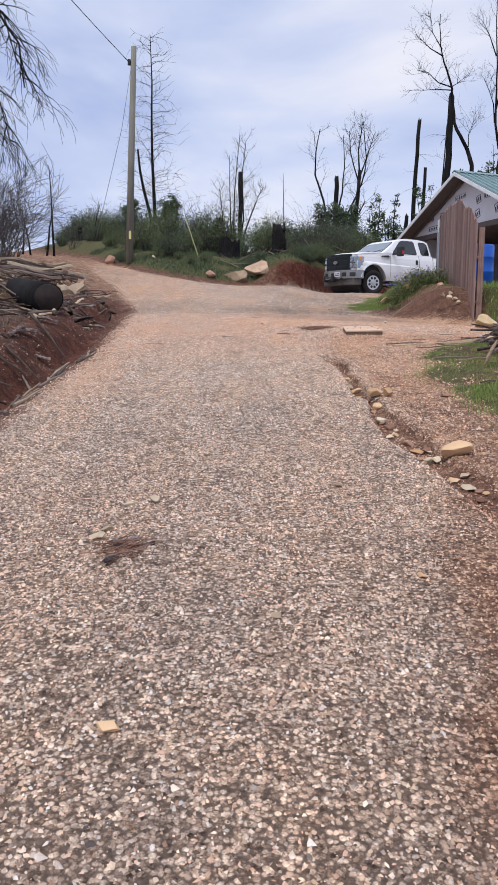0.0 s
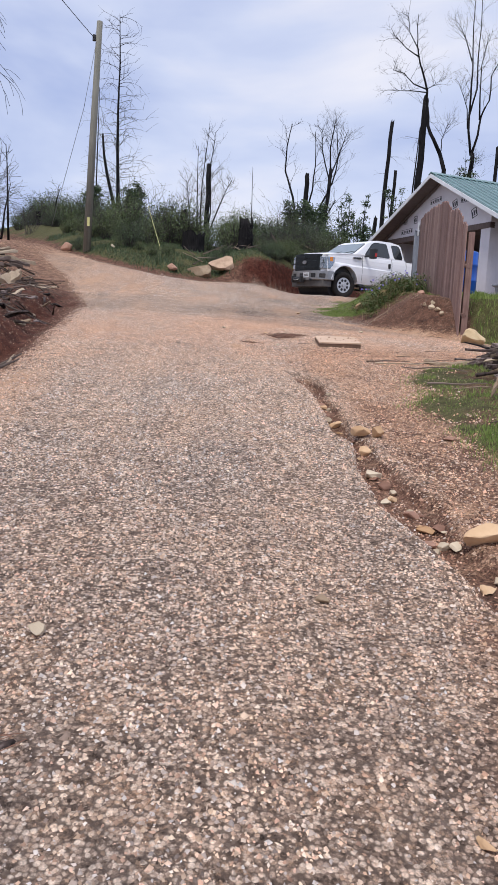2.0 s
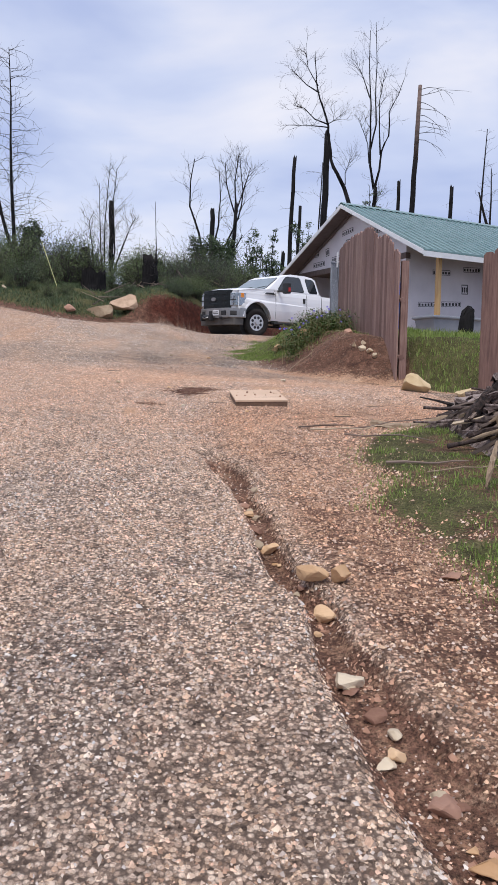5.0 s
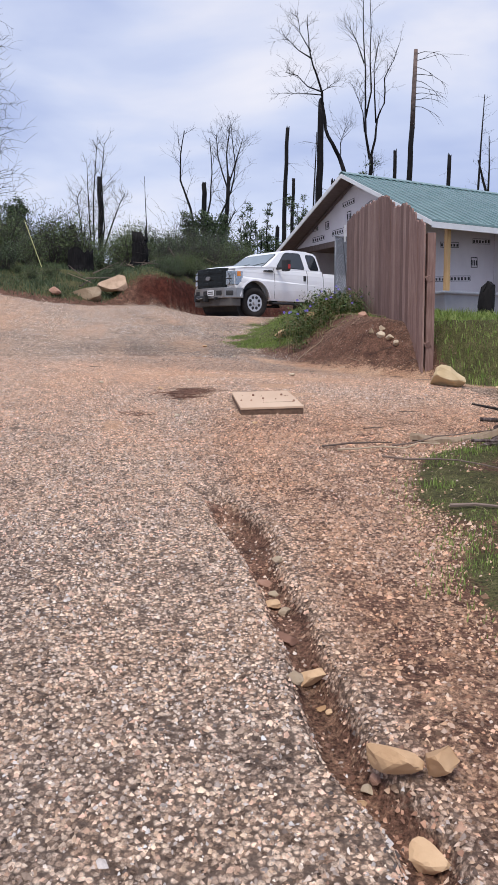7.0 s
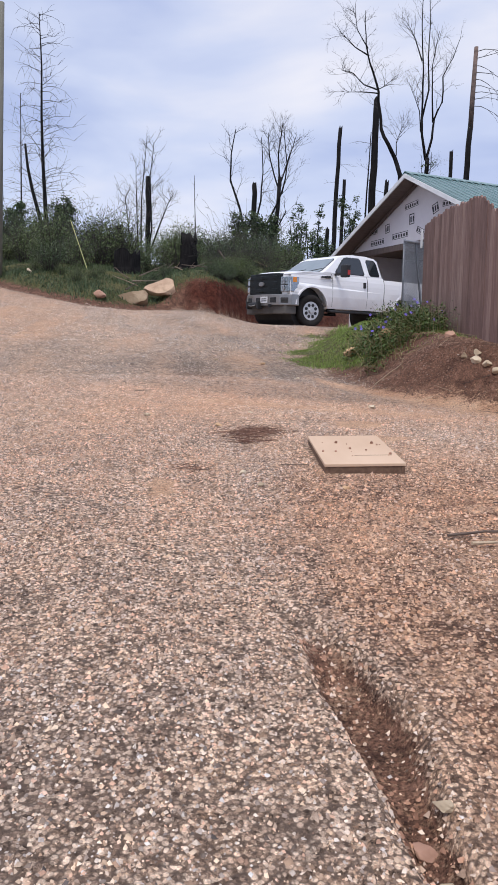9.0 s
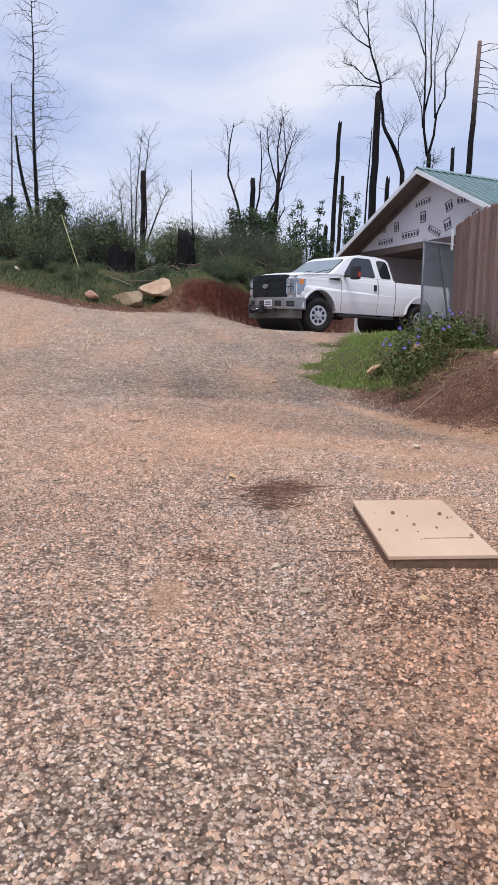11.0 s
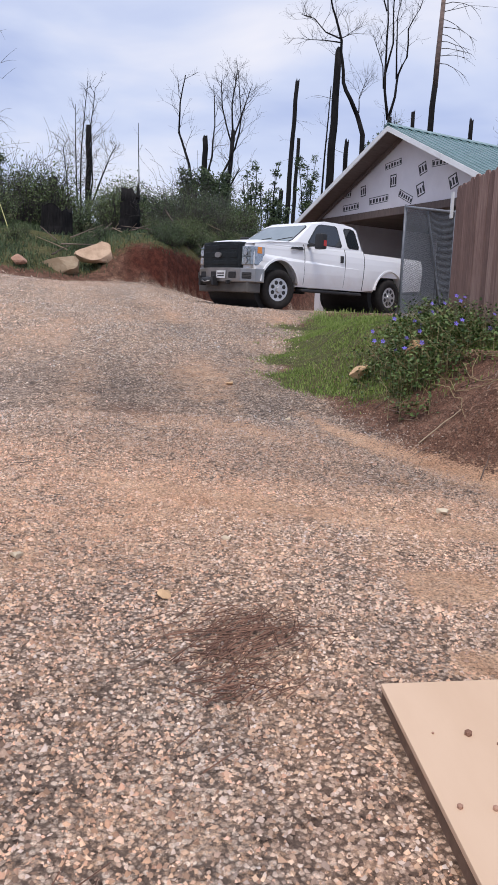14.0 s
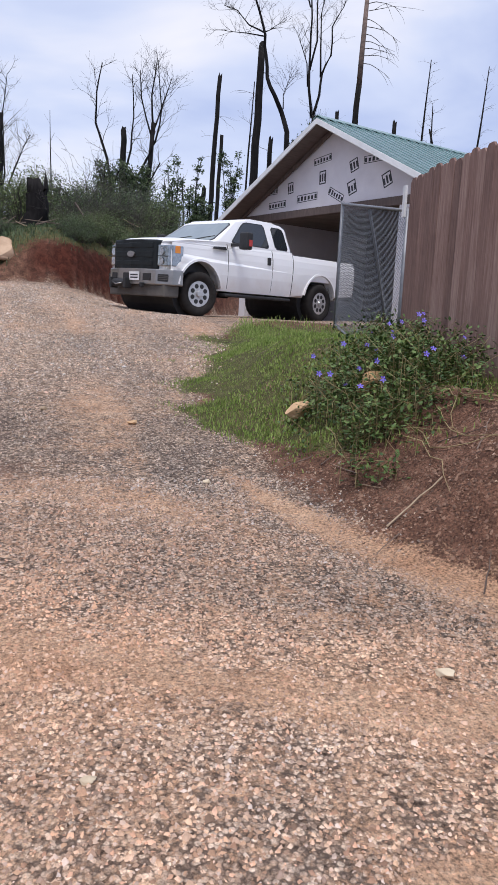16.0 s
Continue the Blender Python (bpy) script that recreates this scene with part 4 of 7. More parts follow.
    for x in (0.0, WB):
        part("axle", cyl_bm(0.05, -0.8, 0.8, "y", 12, (x, 0, RA - 0.02)), BLACK, truck)
        part("differential", cyl_bm(0.14, -0.14, 0.14, "y", 14, (x, 0.15, RA - 0.02), r2=0.11), BLACK, truck)
        part("wheel_well", cyl_bm(0.55, -0.78, 0.78, "y", 24, (x, 0, AZ)), BLACK, truck)
        for s in (1, -1):
            wheel = part("wheel", _tyre(RA), RUBBER, truck, "muddy black tyre", pose(x, s * 0.88, RA, 0, 0, (0 if s > 0 else 180) - (13 if x == 0 else 0)), flat=False)
            rim = part("rim", cyl_bm(0.235, 0.02, 0.112, "y", 32, r2=0.228), STEEL, wheel, "silver eight-hole rim", bevel=0.01)
            part("rim_lip", cyl_bm(0.245, 0.06, 0.118, "y", 32, r2=0.25), STEEL, rim, bevel=0.006)
            part("rim_dish", cyl_bm(0.205, 0.10, 0.1195, "y", 32, r2=0.19), STEEL, rim)
            hub = part("hub", cyl_bm(0.068, 0.11, 0.165, "y", 18, r2=0.055), STEEL, rim, bevel=0.008)
            for i in range(8):
                a_ = 2 * math.pi * (i + 0.5) / 8
                part("rim_hole", cyl_bm(0.044, 0.10, 0.1215, "y", 12, (0.150 * math.sin(a_), 0, 0.150 * math.cos(a_))), BLACK, rim)
                part("lug_nut", cyl_bm(0.010, 0.115, 0.140, "y", 6, (0.088 * math.sin(a_), 0, 0.088 * math.cos(a_))), STEEL, rim)
    return truck


def _arch_bm(cx, cz, r, s):
    bm = bmesh.new()
    ring = []
    for i in range(15):
        a = math.pi * (0.06 + 0.88 * i / 14)
        p = [(r - 0.012) * math.cos(a), (r - 0.012) * math.sin(a)]
        o = [(r + 0.028) * math.cos(a), (r + 0.028) * math.sin(a)]
        ring.append([bm.verts.new((cx + u, s * y, cz + w)) for (u, w), y in ((p, 0.93), (o, 0.93), (o, 1.012), (p, 1.012))])
    for a, b_ in zip(ring, ring[1:]):
        for k in range(4):
            bm.faces.new((a[k], a[(k + 1) % 4], b_[(k + 1) % 4], b_[k]))
    bm.faces.new(ring[0])
    bm.faces.new(ring[-1][::-1])
    return bm


def _lamp(s):
    y0, y1 = s * 0.655, s * 0.915
    return prism_bm([(0.44, s * 0.962), (0.66, s * 0.945), (0.76, s * 0.90), (0.828, y0), (0.5, y0)], "z", 0.86, 1.235)


def _tyre(r):
    bm = bmesh.new()
    prof = [(-0.14, 0.23), (-0.155, 0.32), (-0.14, r - 0.025), (-0.11, r), (0.11, r), (0.14, r - 0.025), (0.15, 0.32), (0.12, 0.235), (0.03, 0.22), (-0.1, 0.22)]
    n = 40
    rings = []
    for i in range(n):
        a = 2 * math.pi * i / n
        tread = 0.008 * (i % 2)
        rings.append([bm.verts.new(((h - (tread if h > r - 0.035 else 0)) * math.sin(a), y, (h - (tread if h > r - 0.035 else 0)) * math.cos(a))) for y, h in prof])
    for i in range(n):
        a, b_ = rings[i], rings[(i + 1) % n]
        for k in range(len(prof)):
            bm.faces.new((a[k], a[(k + 1) % len(prof)], b_[(k + 1) % len(prof)], b_[k]))
    return bm


truck = build_truck()


# ---- fence, gate and yard ----
def picket_bm(w, h, t=0.022):
    c = 0.035
    return prism_bm([(-w / 2, 0), (w / 2, 0), (w / 2, h - c), (w / 2 - c, h), (-w / 2 + c, h), (-w / 2, h - c)], "y", -t / 2, t / 2)


def build_fence(label, a, b, top_at, gap=0.0, w=0.143, posts=3, base_lift=0.03):
    f = thing("fence", Matrix(), label, "fence", "redwood picket fence panels")
    a, b = Vector(a), Vector(b)
    run = b - a
    n = max(2, int(run.length / (w + gap)))
    ang = math.degrees(math.atan2(run.y, run.x))
    for i in range(n):
        q = (i + 0.5) / n
        p = a + run * q
        z0 = hz(p.x, p.y) + base_lift - 0.06
        z1 = top_at(q) + random.uniform(-0.025, 0.025)
        part("board", picket_bm(run.length / n - random.uniform(0.001, 0.005), z1 - z0), FENCE, f, m=pose(p.x, p.y, z0, random.uniform(-0.15, 0.15), random.uniform(-0.2, 0.2), ang))
    side = Vector((run.y, -run.x)).normalized()
    for lift in (0.35, 1.15):
        p0, p1 = a + side * 0.062, b + side * 0.062
        v, fc = tube([(p0.x, p0.y, hz(*a) + lift), (p1.x, p1.y, hz(*b) + lift)], [0.05, 0.05], 4)
        link_part("rail", mesh_from("rail", v, fc, FENCE, False), f)
    for i in range(posts):
        q = i / max(1, posts - 1)
        p = a + run * (0.012 + 0.976 * q) + side * 0.09
        z0 = hz(p.x, p.y) - 0.1
        part("post", box_bm(-0.05, 0.05, -0.05, 0.05, 0, top_at(q) - z0 - 0.12), FENCE, f, "square redwood post", pose(p.x, p.y, z0, 0, 0, ang), bevel=0.005)
    return f


build_fence("weathered red-brown picket fence with uneven top on the bank", (4.27, 15.2), (4.75, 20.35), lambda q: float(np.interp(q, [0, 0.06, 0.15, 0.3, 0.4, 0.7, 1], [3.93, 4.0, 4.28, 4.42, 4.66, 4.80, 4.82])))
build_fence("weathered red-brown picket fence beside the wood pile", (6.1, 12.4), (4.90, 13.88), lambda q: 3.72 + 0.03 * math.sin(9 * q), posts=2)
part("scrap", box_bm(-0.03, 0.03, -0.012, 0.012, 0, 0.30), TRIM, thing("paper_scrap", pose(4.72, 20.42, 4.45, 0, 0, 85), "white paper scrap pinned on fence post", "paper"))


def build_gate():
    a, b = Vector((5.02, 20.95)), Vector((5.56, 24.25))
    run = b - a
    L = run.length
    za, zb = hz(*a) + 0.05, hz(*b) + 0.05
    base, h, k_ = 2.78, 1.82, 0.163
    gate = thing("chain_link_gate", pose(a.x, a.y, base, 0, 0, math.degrees(math.atan2(run.y, run.x))), "galvanised chain-link gate standing by the fence", "gate")
    for x in (0.0, L):
        v, fc = tube([(x, 0, k_ * x), (x, 0, k_ * x + h + 0.03)], [0.025, 0.025], 8)
        link_part("post", mesh_from("post", v, fc, GALV), gate)
    for z in (0.05, h):
        v, fc = tube([(0, 0, z), (L, 0, z + k_ * L)], [0.018, 0.018], 8)
        link_part("rail", mesh_from("rail", v, fc, GALV), gate)
    v, fc = tube([(0.05, 0, 0.1), (L * 0.5, 0, h * 0.98 + k_ * L * 0.5)], [0.02, 0.02], 6)
    link_part("brace", mesh_from("brace", v, fc, BLACK), gate, "dark slanting brace")
    v, fc = [], []
    step = 0.058
    for s in (1, -1):
        c = -h if s > 0 else 0.0
        while c < L + (h if s < 0 else 0):
            x0, x1 = (c, c + h) if s > 0 else (c, c - h)
            p, q = [x0, 0.05], [x1, h]
            for e, o in ((p, q), (q, p)):
                for lim in (0.0, L):
                    if (lim == 0.0 and e[0] < 0) or (lim == L and e[0] > L):
                        t = (lim - o[0]) / (e[0] - o[0]) if e[0] != o[0] else 0
                        e[1], e[0] = o[1] + (e[1] - o[1]) * t, lim
            if 0 <= min(p[0], q[0]) and max(p[0], q[0]) <= L + 1e-6 and abs(p[1] - q[1]) > 0.03:
                tube([(p[0], 0.004 * s, p[1] + k_ * p[0]), (q[0], 0.004 * s, q[1] + k_ * q[0])], [0.0023, 0.0023], 3, v, fc, False)
            c += step
    link_part("mesh_wire", mesh_from("mesh_wire", v, fc, GALV), gate, "diamond wire mesh")
    return gate


build_gate()


def build_barrel(x, y):
    z = hz(x, y) - 0.02
    b = thing("barrel", pose(x, y, z), "blue plastic drum standing on the grass behind the fence", "barrel", "blue drums")
    bm = bmesh.new()
    prof = [(0.0, 0.0), (0.26, 0.0), (0.285, 0.03), (0.285, 0.28), (0.295, 0.30), (0.285, 0.32), (0.285, 0.60), (0.295, 0.62), (0.285, 0.64), (0.285, 0.87), (0.26, 0.90), (0.24, 0.885), (0.0, 0.885)]
    n = 28
    rings = [[bm.verts.new((r * math.cos(2 * math.pi * i / n), r * math.sin(2 * math.pi * i / n), zz)) for i in range(n)] for r, zz in prof[1:-1]]
    for p, q in zip(rings, rings[1:]):
        for i in range(n):
            bm.faces.new((p[i], p[(i + 1) % n], q[(i + 1) % n], q[i]))
    bm.faces.new(rings[0][::-1])
    bm.faces.new(rings[-1])
    part("drum", bm, BLUE, b, flat=False)
    for a in (0.0, math.pi):
        part("bung", cyl_bm(0.035, 0.885, 0.905, "z", 12, (0.17 * math.cos(a), 0.17 * math.sin(a), 0)), BLACK, b)


build_barrel(5.38, 18.9)


def house_point(r, u, z):
    p = HOUSE @ Vector((r, -u, z))
    return p


def build_tank():
    p = house_point(1.2, 4.75, 0)
    z = hz(p.x, p.y)
    t = thing("stock_tank", pose(p.x, p.y, z, 0, 0, 20), "grey plastic stock tank standing before the porch", "tank")
    bm = bmesh.new()
    rings = []
    for x, y, zz in ((1.2, 0.38, 0), (1.32, 0.46, 0.62), (1.40, 0.52, 0.64), (1.40, 0.52, 0.72), (1.28, 0.42, 0.72), (1.18, 0.36, 0.1)):
        rings.append([bm.verts.new((sx * x, sy * y, zz)) for sx, sy in ((1, 1), (-1, 1), (-1, -1), (1, -1))])
    for p_, q in zip(rings, rings[1:]):
        for i in range(4):
            bm.faces.new((p_[i], p_[(i + 1) % 4], q[(i + 1) % 4], q[i]))
    bm.faces.new(rings[0][::-1])
    bm.faces.new(rings[-1])
    part("tub", bm, TANK, t, bevel=0.03)
    p = house_point(3.0, 4.7, 0)
    tarp = thing("tarpaulin", pose(p.x, p.y, hz(p.x, p.y) - 0.03), "black tarpaulin heaped over stored goods", "tarp")
    bm = bmesh.new()
    bmesh.ops.create_icosphere(bm, subdivisions=4, radius=1.0)
    for v in bm.verts:
        k = 0.8 + 0.5 * noise.noise(v.co * 1.7) + 0.2 * noise.noise(v.co * 5)
        v.co = Vector((v.co.x * 0.75 * k, v.co.y * 0.5 * k, max(0, v.co.z) * 1.15 * k))
    part("sheet", bm, BLACK, tarp, flat=False)


build_tank()


def build_plywood():
    x, y = 1.98, 13.24
    sx, sy = (hz(x + 0.3, y) - hz(x - 0.3, y)) / 0.6, (hz(x, y + 0.45) - hz(x, y - 0.45)) / 0.9
    ply = thing("plywood_sheet", pose(x, y, hz(x, y) + 0.05, math.degrees(math.atan(sy)), -math.degrees(math.atan(sx)), -3.0), "tan plywood sheet on short dark runners lying on gravel", "board")
    part("panel", box_bm(-0.28, 0.28, -0.50, 0.50, 0.0, 0.02), PLY, ply, bevel=0.003)
    # Runners along the edges; their dark colour stands in for the sheet's shade.
    for i in (-1, 1):
        part("runner", box_bm(i * 0.262 - 0.013, i * 0.262 + 0.013, -0.495, 0.495, -0.07, -0.002), PLYEDGE, ply, "runner with the sheet's edge shade in its dark colour")
    part("runner", box_bm(-0.247, 0.247, -0.495, -0.47, -0.07, -0.002), PLYEDGE, ply, "runner with the sheet's edge shade in its dark colour")
    part("crack", box_bm(-0.03, 0.24, -0.24, -0.232, 0.0195, 0.0212), PLYEDGE, ply, "dark split in the face")
    for i in range(14):
        px, py, r = random.uniform(-0.24, 0.24), random.uniform(-0.44, 0.44), random.uniform(0.004, 0.014)
        bm = bmesh.new()
        bmesh.ops.create_icosphere(bm, subdivisions=1, radius=r)
        part("pebble", bm, RED_ROCK, ply, m=pose(px, py, 0.02 + r * 0.5))


build_plywood()


# ---- utility pole ----
def build_pole():
    x, y = -5.2, 35.6
    z = hz(x, y) - 0.1
    p = thing("utility_pole", Matrix(), "tall weathered grey wooden utility pole with yellow tag", "pole")
    v, f = tube([(x - 0.29, y, z), (x - 0.16, y, z + 4.5), (x, y, 14.25)], [0.165, 0.145, 0.115], 14)
    link_part("shaft", mesh_from("shaft", v, f, POLEWOOD), p)
    part("tag", box_bm(-0.05, 0.05, -0.012, 0.0, 0, 0.35), YELLOW, p, "yellow marker tag", pose(x - 0.22, y - 0.168, 6.2))
    part("insulator", cyl_bm(0.07, -0.12, 0.12, "z", 10), BLACK, p, "dark insulator", pose(x - 0.2, y - 0.05, 13.6), bevel=0.02)
    part("bracket", box_bm(-0.2, 0.0, -0.02, 0.02, -0.03, 0.03), GALV, p, "", pose(x, y - 0.05, 13.65))
    w = thing("power_line", Matrix(), "thin dark overhead power line sagging between poles", "cable")
    pts = []
    for i in range(25):
        q = i / 24
        pts.append((x - 0.2 - 6.2 * q, y - 0.05 - 45 * q, 13.6 + 1.2 * q - 3.0 * q * (1 - q)))
    v, f = tube(pts, [0.014] * 25, 5)
    link_part("wire", mesh_from("wire", v, f, BLACK), w)
    v, f = tube([(x - 0.1, y - 0.1, 13.45), (x - 0.65, y + 0.5, 11.0), (x - 2.2, y + 2.0, 6.4)], [0.01] * 3, 4)
    link_part("guy_wire", mesh_from("guy_wire", v, f, GALV), w)


build_pole()


# ---- burnt trees ----
def grow(v, f, p, d, length, r, depth, rng, droop=0.0, spread=0.6, kids=3):
    """A branch and its twigs."""
    pts, p, d = [p.copy()], p.copy(), d.normalized()
    n = 4 if depth > 0 else 3
    for i in range(n):
        d = (d + Vector((rng.uniform(-1, 1), rng.uniform(-1, 1), rng.uniform(-1, 1))) * 0.22 + Vector((0, 0, -droop))).normalized()
        p = p + d * (length / n)
        pts.append(p.copy())
    tube(pts, [max(0.004, 0.7 * r * (1 - 0.75 * i / n)) for i in range(n + 1)], 4 if depth > 1 else 3, v, f, False)
    if depth <= 0:
        return
    for k in range(kids):
        i = rng.randint(1, n)
        dd = (pts[i] - pts[i - 1]).normalized()
        side = Vector((rng.uniform(-1, 1), rng.uniform(-1, 1), rng.uniform(-0.5, 0.9)))
        side = (side - dd * side.dot(dd)).normalized()
        grow(v, f, pts[i], dd + side * spread * rng.uniform(0.7, 1.4), length * rng.uniform(0.45, 0.75), r * 0.5, depth - 1, rng, droop, spread, kids)


def limb_points(base, offsets):
    return [Vector(base) + Vector((dx, dy, dz)) for dx, dy, dz in offsets]


def dead_tree(label, limbs, seed, twig_len=1.6, twig_r=0.035, per_limb=9, depth=2, droop=0.0, spread=0.7, start=0.35, mat=None, kids=3, name="dead_tree", twig_mat=None):
    """limbs: each a list of points and the radius at foot and tip; twigs start along its upper part."""
    rng = random.Random(seed)
    tree = thing(name, Matrix(), label, "tree", "burnt trees")
    tv, tf = [], []
    for k, (pts, r0, r1) in enumerate(limbs):
        v, f = [], []
        pts = [Vector(p) for p in pts]
        fine = []
        for a, b in zip(pts, pts[1:]):
            for q in (0.0, 0.5):
                j = Vector((rng.uniform(-1, 1), rng.uniform(-1, 1), 0)) * r0 * (0.25 if fine else 0)
                fine.append(a.lerp(b, q) + j)
        fine.append(pts[-1])
        n = len(fine)
        rad = [0.72 * (r0 + (r1 - r0) * i / (n - 1)) for i in range(n)]
        tube(fine, rad, 7, v, f)
        link_part("trunk" if k == 0 else "limb", mesh_from("trunk", v, f, mat or CHAR), tree)
        for j in range(per_limb):
            q = start + (1 - start) * (j + rng.random()) / per_limb
            i = min(n - 2, int(q * (n - 1)))
            p = fine[i].lerp(fine[i + 1], q * (n - 1) - i)
            dd = (fine[i + 1] - fine[i]).normalized()
            a = rng.uniform(0, 2 * math.pi)
            side = Vector((math.cos(a), math.sin(a) * 0.6, rng.uniform(-0.1, 0.5)))
            grow(tv, tf, p, dd * 0.6 + side * spread, twig_len * rng.uniform(0.6, 1.25) * (1.15 - 0.5 * q), twig_r, depth, rng, droop, spread, kids)
    if tv:
        link_part("twig_crown", mesh_from("twig_crown", tv, tf, twig_mat or TWIG), tree, "fine bare twigs")
    return tree


def snag(label, x, y, top, r, lean=0.0, seed=0, stubs=3, mat=None, below=0.5):
    """A burnt trunk snapped off at the top, with a few broken stubs."""
    rng = random.Random(seed)
    t = thing("burnt_snag", Matrix(), label, "tree", "burnt snags")
    z0 = hz(x, y) - below
    n = 9
    pts = [Vector((x + lean * (i / n) ** 1.2 + rng.uniform(-0.2, 0.2) * r, y, z0 + (top - z0) * i / n)) for i in range(n + 1)]
    sides = 12
    v, f = tube(pts, [r * (1.12 - 0.3 * i / n) for i in range(n + 1)], sides)
    for k in range(sides):
        v[n * sides + k] = v[n * sides + k] + Vector((0, 0, rng.uniform(-1.4, 0.7) * r))
        v[k] = v[k] + (v[k] - pts[0]) * 0.35
    link_part("trunk", mesh_from("trunk", v, f, mat or CHAR), t)
    for s in range(stubs):
        i = rng.randint(n // 2, n - 1)
        d = Vector((rng.choice((-1, 1)), rng.uniform(-0.6, 0.6), rng.uniform(-0.3, 0.4)))
        v, f = [], []
        grow(v, f, pts[i], d, rng.uniform(1.0, 2.4) * (0.5 + r), r * 0.12, 1, rng, 0.12, 0.6, 2)
        link_part("stub", mesh_from("stub", v, f, TWIG), t)
    return t


def mid(base, offsets, scale=1.0):
    return [(base[0] + dx * scale, base[1] + 0.3 * math.sin(3 * i + base[0]), base[2] + dz * scale) for i, (dx, dz) in enumerate(offsets)]


# conifer skeleton beside the pole
fx, fy = -7.5, 57.7
fz = hz(fx, fy)
fir = dead_tree("tall thin fire-killed conifer with drooping bare branches", [([(fx + 0.25, fy, fz - 0.3), (fx + 0.1, fy, 12.0), (fx, fy, 17.0), (fx - 0.1, fy, 23.0)], 0.24, 0.03)], 3, 1.9, 0.032, 88, 1, 0.13, 1.6, 0.18, kids=4, name="burnt_conifer")
snag("short broken charred snag among shrubs", fx + 0.75, fy - 0.4, 11.3, 0.42, 0.25, 4, 0)
dead_tree("slender leaning burnt trunk among shrubs", [([(fx + 0.3, fy - 0.5, fz), (fx - 0.6, fy - 0.5, 12.5), (fx - 0.95, fy - 0.5, 15.2)], 0.2, 0.09)], 5, 1.2, 0.03, 7, 1, 0.08, 1.3, 0.3)
dead_tree("thin bare burnt pole with sparse twigs", [([(-9.3, 60.0, 7.0), (-9.2, 60.0, 19.0)], 0.1, 0.03)], 6, 1.3, 0.02, 16, 1, 0.1, 1.5, 0.25)

# left spreading tree
b = (-1.95, 80.0, 7.6)
dead_tree("many-stemmed bare burnt tree on the knoll", [(mid(b, [(0, 0), (0.1, 4), (0.15, 8), (0.1, 11.0)]), 0.36, 0.28), (mid(b, [(-0.3, 0), (-0.5, 5), (-0.5, 9), (0.0, 14.5)]), 0.15, 0.03),
          (mid(b, [(-0.2, 1), (-0.8, 5), (-0.9, 8), (-1.0, 12.6)]), 0.13, 0.03), (mid(b, [(-0.1, 2), (0.4, 6.5), (0.3, 11), (0.6, 14.0)]), 0.13, 0.03), (mid(b, [(0.1, 2), (1.2, 4.2), (2.6, 5.4), (3.9, 5.6)]), 0.12, 0.03),
          (mid(b, [(0.2, 4), (1.2, 7.0), (1.9, 8.6), (2.4, 9.6)]), 0.12, 0.03), (mid(b, [(-0.4, 0), (-1.4, 4.2), (-1.7, 7), (-2.0, 9.4)]), 0.12, 0.03), (mid(b, [(-0.6, 0), (-2.2, 2.2), (-3.0, 3.8), (-3.4, 6.4)]), 0.1, 0.03)],
          11, 1.7, 0.036, 15, 2, -0.02, 0.8, 0.3, kids=3)
# middle cluster
b = (5.3, 62.0, 7.6)
dead_tree("curling bare burnt oak with crooked upper limbs", [(mid(b, [(0.4, 0), (0.3, 2.5), (-0.3, 5.0), (-0.9, 7.0), (-0.9, 8.6), (-0.6, 10.4)]), 0.16, 0.04), (mid(b, [(0.4, 0), (0.6, 3), (1.1, 5.6), (1.3, 7.6), (1.1, 9.8)]), 0.14, 0.03),
          (mid(b, [(0.8, 1), (1.6, 4.0), (2.6, 6.2), (3.0, 8.2), (2.6, 10.8)]), 0.14, 0.03), (mid(b, [(0.7, 0.5), (2.0, 3.2), (2.9, 5.0)]), 0.12, 0.05)], 12, 1.5, 0.03, 8, 2, -0.02, 0.7, 0.4)
snag("charred burnt trunk snapped off at mid height", 6.05, 62.3, 14.5, 0.2, 0.0, 13, 1)
dead_tree("charred trunk with bare crown of pale twigs", [([(7.2, 62.0, 7.2), (7.5, 62.0, 11.0), (7.75, 62.0, 14.9)], 0.26, 0.18), ([(7.75, 62.0, 14.6), (7.6, 62.0, 16.5), (7.9, 62.0, 18.6)], 0.1, 0.03), ([(7.7, 62.0, 14.2), (8.3, 62.0, 16.0), (8.8, 62.0, 17.6)], 0.08, 0.03),
          ([(7.7, 62.0, 14.0), (7.0, 62.0, 16.2), (6.9, 62.0, 17.8)], 0.08, 0.03)], 14, 1.4, 0.028, 10, 2, -0.02, 0.7, 0.35)
snag("charred leaning burnt trunk behind the shrubs", 6.6, 63.0, 12.4, 0.16, 1.0, 15, 1)
for i, (x, y, top, r) in enumerate(((8.9, 64, 12.2, 0.12), (9.6, 64, 11.0, 0.1), (10.4, 66, 12.6, 0.1))):
    dead_tree("small bare burnt sapling among shrubs", [([(x, y, 7), (x + 0.1, y, 10), (x - 0.1, y, top)], r, 0.03)], 20 + i, 1.1, 0.022, 14, 1, 0, 0.9, 0.2)
dead_tree("thin bare dead sapling stick", [([(1.74, 50, 6.5), (1.7, 50, 9.5), (1.62, 50, 12.1)], 0.06, 0.015)], 24, 0.5, 0.008, 4, 0, 0, 0.6, 0.5)
snag("short charred stub above the shrubs", 2.0, 50.5, 8.9, 0.13, 0, 25, 0)
snag("short charred stub above the shrubs", -2.45, 52, 9.6, 0.27, 0, 26, 0)
